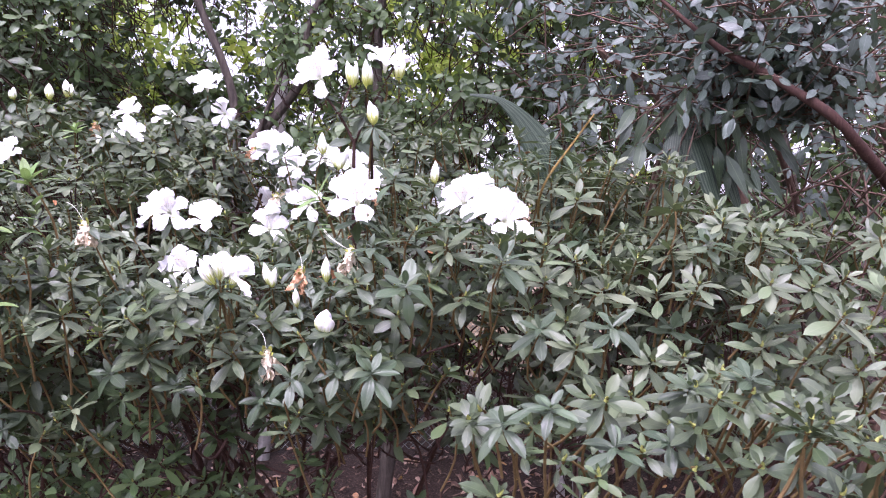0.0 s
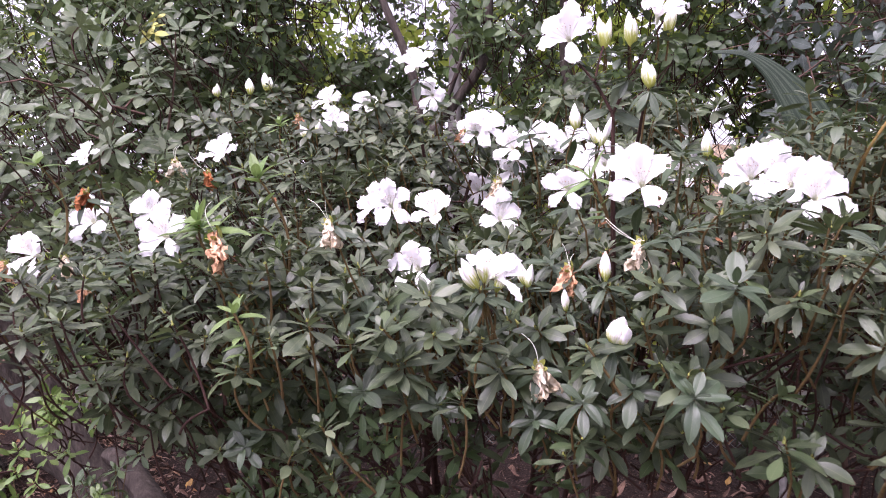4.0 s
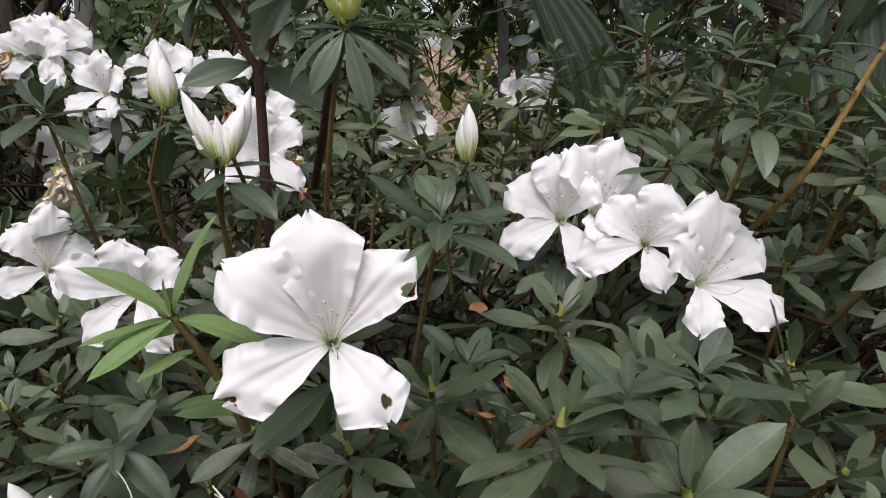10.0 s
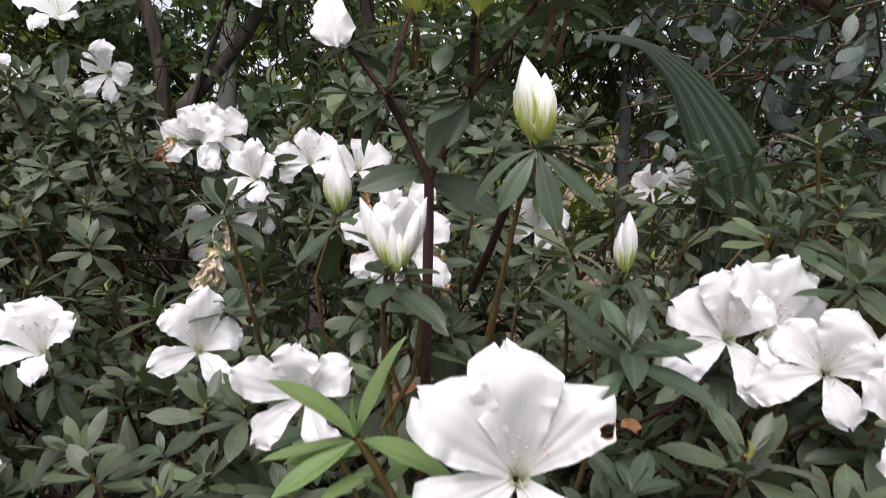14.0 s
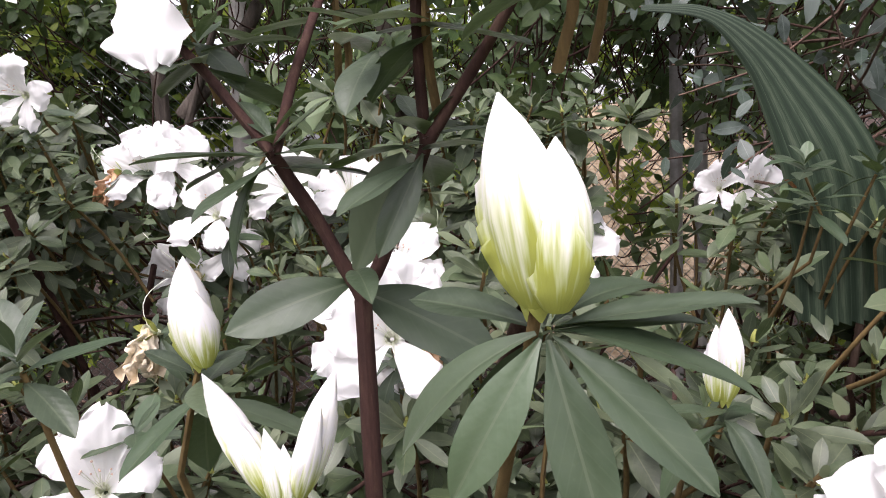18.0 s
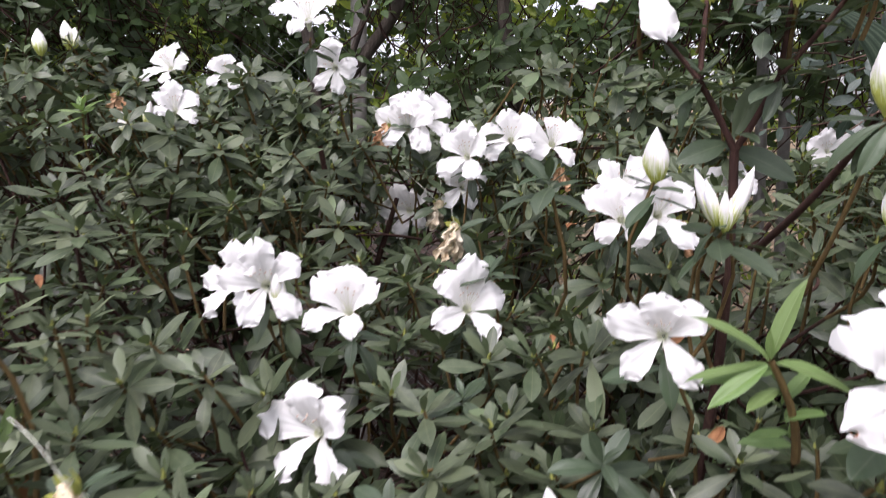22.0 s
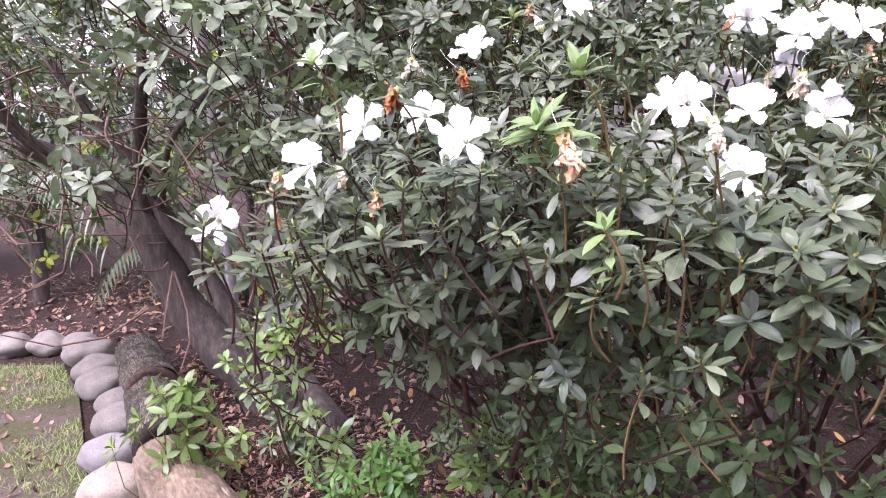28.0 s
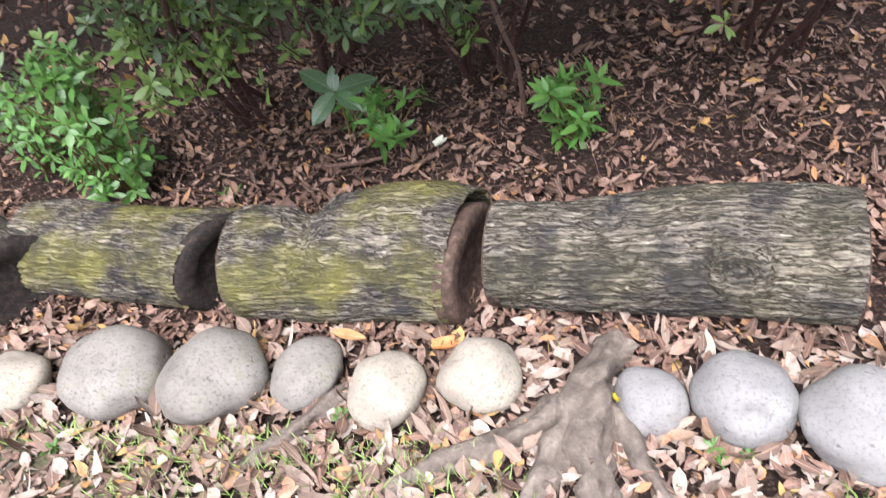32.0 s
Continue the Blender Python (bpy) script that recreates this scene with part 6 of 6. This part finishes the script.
for fx, fy, fz, s in ((-.55, .3, .5, 1.0), (-.5, -.35, -.25, .95), (.9, .05, .12, 1.05), (.1, .25, .7, .6), (.45, -.5, -.2, .8)):
    f, u = Vector((fx, fy, fz)).normalized(), Vector((0, -.6, .8))
    xx = f.cross(u).normalized()
    link("leaf", single_leaf("oval", .125 * s, .062 * s, .35, .25), LEAF_BROAD, broad, "", Matrix.Translation((0, 0, .17)) @ Matrix((xx, f, xx.cross(f))).transposed().to_4x4())
link("stem", tubes("stem", np.array([[0, 0, -.01]]), np.array([[0, 0, .175]]), .005, .003, 6), TWIG_GREEN, broad)

# ---- the leaning tree and round-leaved shrub to the west ----
tree = tagged(holder("leaning_tree", (-2.8, 3.6, 0)), "small leaning tree with forked grey trunk and round leaves", "tree")
def at(pts, o=(-2.8, 3.6, 0)):
    return [(x - o[0], y - o[1], z - o[2]) for x, y, z in pts]


limb("trunk", at([(-2.66, 3.47, -.05), (-2.84, 3.45, .2), (-3.12, 3.43, .53), (-3.27, 3.4, .94), (-3.48, 3.36, 1.24), (-3.95, 3.3, 1.45)]), [.15, .115, .1, .095, .075, .045], BARK, tree, seed=2, knots=.35)
limb("trunk", at([(-2.5, 3.42, -.05), (-2.66, 3.4, .2), (-2.84, 3.39, .53), (-3.1, 3.37, .97), (-3.22, 3.3, 1.3), (-3.45, 3.1, 1.8)]), [.075, .06, .052, .045, .035, .02], BARK, tree, seed=5, knots=.35)
limb("trunk", at([(-2.2, 3.2, -.04), (-2.32, 3.28, .1), (-2.5, 3.38, .22), (-2.62, 3.41, .26)]), [.09, .065, .05, .035], BARK, tree, seed=9, knots=.4)
limb("branch", at([(-3.3, 3.45, 1.0), (-3.1, 3.2, 1.3), (-2.8, 2.9, 1.6), (-2.5, 2.6, 1.9)]), [.04, .035, .025, .012], BARK, tree, seed=6)
limb("branch", at([(-3.25, 3.45, 1.0), (-2.9, 3.1, 1.22), (-2.45, 2.6, 1.42), (-2.0, 2.3, 1.62)]), [.022, .016, .012, .007], BARK, tree, seed=7)
limb("branch", at([(-3.5, 3.4, 1.15), (-3.6, 3.0, 1.5), (-3.5, 2.7, 1.9)]), [.04, .03, .015], BARK, tree, seed=8)


def sprays(C, A, per, size):
    """Leaves set by turns along drooping twigs."""
    a, e1, e2 = frames_of(A)
    n = len(C)
    long_ = rng.uniform(.16, .32, n)
    O, F, U, L = [], [], [], []
    roll = rng.uniform(0, 6.28, n)
    for k in range(per):
        t = (k + .6) / per
        side = (1 if k % 2 else -1) * (np.cos(roll)[:, None] * e1 + np.sin(roll)[:, None] * e2) + rng.normal(0, .45, (n, 3))
        f = unit(side * .8 + a * .6 + np.array([0, 0, -.25]))
        O.append(C + a * (long_ * t)[:, None]), F.append(f)
        U.append(unit(np.array([0, -.3, .8]) + rng.normal(0, .45, (n, 3))))
        L.append(size * rng.uniform(.65, 1.2, n) * (1.1 - .35 * t))
    return np.concatenate(O), np.concatenate(F), np.concatenate(U), np.concatenate(L), C - a * .1, C + a * long_[:, None]


def cloud(n, boxes, seed, tilt=(0, -.4, .7), hole=-.2, freq=2.5):
    """Leaf whorl places in loose clumps within boxes."""
    r = random.Random(seed)
    C = []
    while len(C) < n:
        (x0, x1), (y0, y1), (z0, z1) = boxes[r.randrange(len(boxes))]
        p = Vector((r.uniform(x0, x1), r.uniform(y0, y1), r.uniform(z0, z1)))
        if noise.noise(p * freq + Vector((seed, 2, 0))) > hole and not open_gap(p):
            C.append(tuple(p))
    A = np.array(tilt) + np.array([[r.gauss(0, .45), r.gauss(0, .45), r.gauss(0, .3)] for _ in C])
    return np.array(C), A


C, A = cloud(760, [((-4.2, -1.75), (2.4, 3.6), (1.25, 2.3)), ((-4.6, -3.0), (2.9, 3.6), (1.2, 2.2)), ((-2.6, -1.5), (1.95, 2.9), (1.3, 2.05)), ((-3.4, -1.6), (2.2, 3.2), (1.9, 2.7))], 21, hole=-.05)
leafage(tree, C - np.array([-2.8, 3.6, 0]), A, LEAF_ROUND, 10, .066, "round grey-green leaves in loose whorls", shape="round", ratio=.42, buds=False, spread=(40, 100))

bt = np.stack([rng.uniform(-3.6, -1.7, 240), rng.uniform(2.2, 3.5, 240), rng.uniform(.85, 1.9, 240)], 1)
bd = np.stack([rng.normal(.05, .22, 240), rng.normal(-.1, .2, 240), rng.normal(.1, .2, 240)], 1)
link("twig_tangle", tubes("twig_tangle", bt - np.array([-2.8, 3.6, 0]), bt + bd - np.array([-2.8, 3.6, 0]), .005, .002, 5), BRANCH, tree, "tangle of bare brown twigs", kind="stuff")

# ---- the grey-leaved shrub to the east ----
shrub = tagged(holder("grey_shrub", (1.3, 2.6, 0)), "large shrub with oval silvery grey-green leaves", "shrub")
def at2(pts):
    return [(x - 1.3, y - 2.6, z) for x, y, z in pts]


limb("branch", at2([(.5, 1.72, 1.93), (.61, 1.66, 1.81), (.72, 1.615, 1.73), (.89, 1.6, 1.595), (1.2, 1.85, 1.3), (1.45, 2.3, .6), (1.4, 2.5, -.03)]), [.004, .007, .0095, .012, .018, .03, .04], TWIG, shrub, "bare dark red-brown branch", seed=3)
limb("branch", at2([(1.3, 2.6, -.03), (1.2, 2.5, .9), (.9, 2.4, 1.6), (.5, 2.5, 2.0)]), [.04, .03, .02, .01], BRANCH, shrub, seed=4)
limb("branch", at2([(1.4, 2.6, -.03), (1.5, 2.4, 1.2), (1.3, 2.3, 1.9), (1.0, 2.4, 2.4)]), [.04, .03, .02, .01], BRANCH, shrub, seed=5)
C, A = cloud(520, [((.35, 2.2), (1.9, 2.9), (1.45, 2.6)), ((.2, 1.2), (2.2, 2.8), (1.7, 2.6)), ((.6, 1.0), (1.75, 2.0), (1.66, 1.95))], 31, (-.3, -.5, .1), -.12)
o, f, u, ln, s0, s1 = sprays(C, A, 9, .052)
off = np.array([1.3, 2.6, 0])
link("foliage", leaf_mass("foliage", o - off, f, u, ln, ln * rng.uniform(.4, .52, len(ln)), "oval", rng.uniform(-.1, .4, len(ln)), rng.uniform(.05, .4, len(ln)), 6, 3, wave=.05), LEAF_GREY, shrub, "oval silvery grey-green leaves", kind="stuff")
link("twig_tangle", tubes("twigs", s0 - off, s1 - off, .0028, .0015, 5), BRANCH, shrub, "thin brown leafy twigs", kind="stuff")
# tangle of bare twigs in its shade
st = np.stack([rng.uniform(.6, 2.2, 260), rng.uniform(1.9, 2.9, 260), rng.uniform(.7, 2.0, 260)], 1)
en = st + np.stack([rng.normal(0, .25, 260), rng.normal(0, .15, 260), rng.normal(-.1, .25, 260)], 1)
link("twig_tangle", tubes("twigs", st - np.array([1.3, 2.6, 0]), en - np.array([1.3, 2.6, 0]), .004, .002, 5), BRANCH, shrub, "tangle of bare brown twigs", kind="stuff")


# ---- spray of long drooping leaves in front of the silvery shrub ----
droop = tagged(holder("drooping_branch", (.62, 1.8, 1.7)), "branch with long drooping glossy green leaves", "branch")
rdp = np.random.default_rng(15)
dc = rdp.normal(0, 1, (46, 3)) * np.array([.1, .05, .07]) + np.array([0, 0, -.05])
dw = dc * np.array([3.0, 1.0, .5]) + np.array([0, -.25, -.75]) + rdp.normal(0, .18, (46, 3))
dl = rdp.uniform(.07, .115, 46)
link("foliage", leaf_mass("foliage", dc, dw, np.tile(np.array([[0, -.9, .4]]), (46, 1)), dl, dl * .3, "spear", rdp.uniform(.1, .6, 46), rdp.uniform(.1, .35, 46), 7, 3, wave=.04), LEAF_DROOP, droop, "long drooping green leaves", kind="stuff")
link("twig_tangle", tubes("twigs", np.tile(np.array([[.1, .1, .12]]), (46, 1)) + rdp.normal(0, .02, (46, 3)), dc, .003, .0015, 5), BRANCH, droop, "thin brown twigs", kind="stuff")
limb("twig", [(.55, .6, -.3), (.3, .35, .05), (.1, .1, .12)], [.012, .009, .005], BRANCH, droop)

# ---- palm leaves ----
def palm_leaf(palm, spine, width, normal, folds=9, label="pleated dark green palm leaf", taper=(.05, .14, .42, .8, 1.0, .95)):
    """A pleated blade along a curve; the folds run along it."""
    pts = [Vector(p) for p in spine]
    fine = []
    for i in range(len(pts) - 1):
        p0, p1, p2, p3 = pts[max(i - 1, 0)], pts[i], pts[i + 1], pts[min(i + 2, len(pts) - 1)]
        for k in range(8):
            t = k / 8
            fine.append(0.5 * (2 * p1 + (p2 - p0) * t + (2 * p0 - 5 * p1 + 4 * p2 - p3) * t * t + (3 * p1 - p0 - 3 * p2 + p3) * t ** 3))
    fine.append(pts[-1])
    n, cols = len(fine), folds * 2 + 1
    v, uv = [], []
    for i, p in enumerate(fine):
        s = i / (n - 1)
        w = width * np.interp(s, [0, .2, .4, .6, .8, 1], taper)
        d = (fine[min(i + 1, n - 1)] - fine[max(i - 1, 0)]).normalized()
        nn = (Vector(normal) - d * d.dot(Vector(normal))).normalized()
        r = d.cross(nn)
        for j in range(cols):
            u = j / (cols - 1) * 2 - 1
            v.append(tuple(p + r * u * w * .5 + nn * ((.006 if j % 2 else -.006) * w / .1 - .25 * w * u * u)))
            uv.append((j / (cols - 1), s))
    link("leaf_blade", grid_mesh("leaf_blade", v, quads(n, cols), uv, False), PALM, palm, label)


palm = tagged(holder("young_palm", (0, 0, 0)), "young palm with pleated dark green leaves among the shrubs", "palm")
palm_leaf(palm, [(.075, 2.1, 1.775), (.144, 2.1, 1.767), (.2, 2.1, 1.732), (.25, 2.1, 1.675), (.297, 2.1, 1.6), (.322, 2.11, 1.52), (.335, 2.12, 1.4)], .125, (-.1, -.95, .3))
palm_leaf(palm, [(.6, 1.86, 1.66), (.585, 1.83, 1.65), (.572, 1.8, 1.6), (.558, 1.79, 1.53), (.54, 1.78, 1.44)], .08, (-.3, -.9, .2), taper=(.25, .7, 1, 1, .8, .3))
palm_leaf(palm, [(.6, 1.86, 1.66), (.612, 1.82, 1.64), (.63, 1.79, 1.57), (.655, 1.78, 1.48), (.69, 1.78, 1.38)], .05, (.3, -.9, .2), 6, taper=(.25, .7, 1, 1, .7, .2))
palm_leaf(palm, [(.6, 1.9, 1.66), (.64, 1.86, 1.66), (.68, 1.82, 1.6), (.71, 1.8, 1.5), (.73, 1.8, 1.42)], .045, (.5, -.8, .2), 5, taper=(.25, .7, 1, 1, .7, .2))
limb("stalk", [(.45, 2.3, -.02), (.4, 2.25, .8), (.35, 2.18, 1.2), (.335, 2.12, 1.4)], [.009, .008, .006, .005], BRANCH, palm, seed=2)
limb("stalk", [(.5, 2.3, -.02), (.5, 2.2, .9), (.58, 2.05, 1.5), (.6, 1.86, 1.66)], [.009, .008, .006, .005], BRANCH, palm, seed=3)
limb("stalk", [(.55, 2.3, -.02), (.54, 2.2, .9), (.58, 2.08, 1.5), (.6, 1.9, 1.66)], [.009, .008, .006, .005], BRANCH, palm, seed=4)

def arching_palm(place, h, fronds, reach, seed, label):
    e = tagged(holder("palm_tree", place), label, "palm")
    r = random.Random(seed)
    limb("trunk", [(0, 0, -.03), (.03, 0, h * .5), (0, .02, h)], [.075, .065, .06], BARK, e, seed=seed)
    for k in range(fronds):
        a = k * 2.4 + r.uniform(-.3, .3)
        out = reach * r.uniform(.7, 1.1)
        pts = np.array([(math.cos(a) * out * t, math.sin(a) * out * t, h + .45 * out * math.sin(t * 2.6) - .55 * out * t * t) for t in np.linspace(0, 1, 24)])
        d = unit(np.gradient(pts, axis=0))
        side = unit(np.cross(d, np.array([0, 0, 1.0])))
        o = np.concatenate([pts[2:], pts[2:]])
        f = np.concatenate([side[2:] + .5 * d[2:] + np.array([0, 0, -.55]), -side[2:] + .5 * d[2:] + np.array([0, 0, -.55])])
        n = len(o)
        link("frond", leaf_mass("frond", o, f, np.tile(np.array([[0, 0, 1.0]]), (n, 1)), rng.uniform(.2, .3, n) * reach, .022, "spear", .5, .3, 5, 3), LEAF_ROUND, e, "long drooping green frond")
    return e


arching_palm((-6.1, 5.3, 0), .9, 11, 1.0, 1, "small palm with drooping fronds beside the path")
arching_palm((-5.2, 6.0, 0), .15, 9, .8, 2, "low palm tuft with yellow-green fronds")
arching_palm((-4.2, 5.6, 0), .1, 8, .7, 3, "low palm tuft at the bed's edge")

# ---- wire fence and what grows along it ----
fence = tagged(holder("wire_fence", (0, 4.25, 0)), "old chain-link fence overgrown by shrubs", "fence")
for x, lean, r in ((-1.05, .13, .036), (-3.4, 0, .03), (2.6, 0, .03)):
    limb("post", [(x, 0, -.05), (x + lean * .6, 0, 1.3), (x + lean * 1.2, 0, 2.5)], [r, r, r], POST, fence, "grey fence post", sides=12, knots=.02)
for x in (.59, .67):
    limb("post", [(x, -.6, -.05), (x, -.6, 1.0), (x + .01, -.6, 2.2)], [.022, .021, .02], POST, fence, "brown round stake", sides=12, knots=.05)
wa, wb = [], []
for k in range(180):
    x = -2.6 + k * .05
    for s in (1, -1):
        wa.append((x, .03, 0.05)), wb.append((x + s * 2.0, .03, 2.05))
link("wire_mesh", tubes("wire_mesh", np.array(wa), np.array(wb), .0015, .0015, 4, 0, 2), WIRE, fence, "rusty diamond wire mesh", kind="stuff")


def hedge(name, boxes, n, mat, size, seed, label, per=7, hole=-.1, shape="oval", ratio=.5, trunks=(), freq=1.6):
    h = tagged(holder(name, (0, 0, 0)), label, "shrub")
    C, A = cloud(n, boxes, seed, (0, -.5, .4), hole, freq)
    leafage(h, C, A, mat, per, size, "dense small leaves", shape=shape, ratio=ratio, buds=False)
    for k, (p, q, r) in enumerate(trunks):
        p, q = Vector(p), Vector(q)
        limb("trunk", [p, p.lerp(q, .35) + Vector((.06, 0, 0)), p.lerp(q, .7) - Vector((.08, 0, 0)), q], [r, r * .8, r * .6, r * .3], BARK, h, seed=k + seed)
    return h


hedge("hedge_shrub", [((-2.3, -1.45), (2.9, 3.8), (.5, 3.2)), ((-1.5, .5), (3.0, 3.9), (1.0, 2.12)), ((-.7, .9), (3.0, 3.9), (1.7, 3.2)), ((-.75, .6), (2.9, 3.6), (2.1, 3.4)), ((-1.5, -1.1), (3.2, 3.9), (2.5, 3.4)), ((.0, .9), (2.7, 3.4), (1.7, 3.2)), ((-.8, .7), (3.2, 4.1), (1.7, 2.6))], 2300, LEAF_HEDGE, .055, 41, "dark green hedge shrub against the fence", hole=-.02, freq=3.0,
      trunks=(((-1.25, 3.5, -.03), (-.7, 3.4, 2.15), .024), ((-.98, 3.45, 1.4), (-1.1, 3.4, 3.0), .025), ((-.9, 3.45, 1.75), (-.35, 3.4, 2.6), .025), ((-.3, 3.6, -.03), (-.2, 3.5, 3.0), .04)))
hedge("hedge_shrub", [((-4.8, -2.2), (3.6, 4.8), (.9, 3.6)), ((-3.0, -1.5), (3.0, 3.8), (1.7, 3.3))], 2300, LEAF_HEDGE, .056, 42, "dark green hedge shrub beside the leaning tree", trunks=(((-3.4, 4.4, -.03), (-3.2, 4.3, 2.8), .028),))
hedge("hedge_shrub", [((.3, 4.2), (2.9, 4.2), (.3, 3.4))], 2000, LEAF_HEDGE, .06, 43, "dark green hedge shrub behind the silvery one", trunks=(((1.8, 3.6, -.03), (1.6, 3.5, 2.8), .05),))
# the sunlit look of this shrub comes from its leaf colour
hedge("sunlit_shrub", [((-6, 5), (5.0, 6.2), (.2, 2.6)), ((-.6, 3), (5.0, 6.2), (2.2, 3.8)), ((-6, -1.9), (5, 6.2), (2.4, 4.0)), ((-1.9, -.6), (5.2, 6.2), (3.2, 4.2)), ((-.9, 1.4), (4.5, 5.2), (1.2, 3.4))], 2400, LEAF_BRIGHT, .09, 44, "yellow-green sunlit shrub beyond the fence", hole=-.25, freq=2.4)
hedge("hedge_shrub", [((-1.9, -.2), (4.4, 5.0), (1.2, 3.3)), ((-2.6, -.9), (4.5, 5.2), (1.4, 2.6))], 900, LEAF_HEDGE, .06, 47, "dark green shrub just behind the wire fence", hole=-.1, freq=2.6)
# leaves on the fence, again with sunshine in their colour
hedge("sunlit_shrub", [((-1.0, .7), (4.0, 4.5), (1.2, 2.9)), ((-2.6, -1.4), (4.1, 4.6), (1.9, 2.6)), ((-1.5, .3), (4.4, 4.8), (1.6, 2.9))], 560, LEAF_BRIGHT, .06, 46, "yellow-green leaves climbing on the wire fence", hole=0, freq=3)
hedge("hedge_shrub", [((.95, 3.6), (3.2, 4.1), (1.0, 3.3)), ((1.2, 4.5), (4.2, 5.0), (.3, 3.2))], 2000, LEAF_HEDGE, .075, 48, "dense dark green hedge shrub along the fence", hole=-.4, freq=2.6)
hedge("hedge_shrub", [((-2.9, -1.15), (4.3, 5.0), (1.0, 2.35))], 900, LEAF_HEDGE, .075, 49, "dense dark green shrub beyond the fence", hole=-.4, freq=2.6)
bank_rows = []
for i in range(25):
    for j in range(13):
        u, w = i / 24, j / 12
        bx, bz = .1 + 2.2 * u, 1.85 * w ** 1.3
        bank_rows.append((bx, 6.35 + 1.5 * w + .12 * noise.noise(Vector((bx * 2, w * 4, 3))), bz + .1 * noise.noise(Vector((bx * 3, w * 5, 9)))))
tagged(link("earth_bank", grid_mesh("earth_bank", bank_rows, quads(25, 13)), BANK), "pale bank of dry earth and leaves beyond the fence", "bank", kind="structure")
hedge("far_shrub", [((-10, -3.2), (6.2, 8.5), (.1, 4.5)), ((-10, -5.4), (5.2, 6.2), (.8, 3.5))], 1900, LEAF_HEDGE, .12, 45, "dark shrubs at the far end of the bed", trunks=(((-6.4, 5.6, -.03), (-6.3, 5.6, 2.5), .06),))
yc = np.array([(-1.7, 2.58, 2.1), (-1.68, 2.56, 2.07), (-1.73, 2.6, 2.07), (-1.69, 2.6, 2.13)])
spray = tagged(holder("yellow_spray", (-1.7, 2.6, 2.07)), "spray of bright yellow leaves against the dark hedge", "branch")
o, f, u, ln = rosette_leaves(yc - np.array([-1.7, 2.6, 2.07]), np.array([(0, -.8, .4)] * 4), 6, .042, (30, 100))
link("leaves", leaf_mass("leaves", o, f, u, ln, ln * .45, "oval", .3, .2, 5, 3), YELLOW_SPRAY, spray, kind="stuff")
limb("twig", [(.02, .5, -.5), (.01, .2, -.15), (0, .02, 0)], [.008, .006, .003], BRANCH, spray)
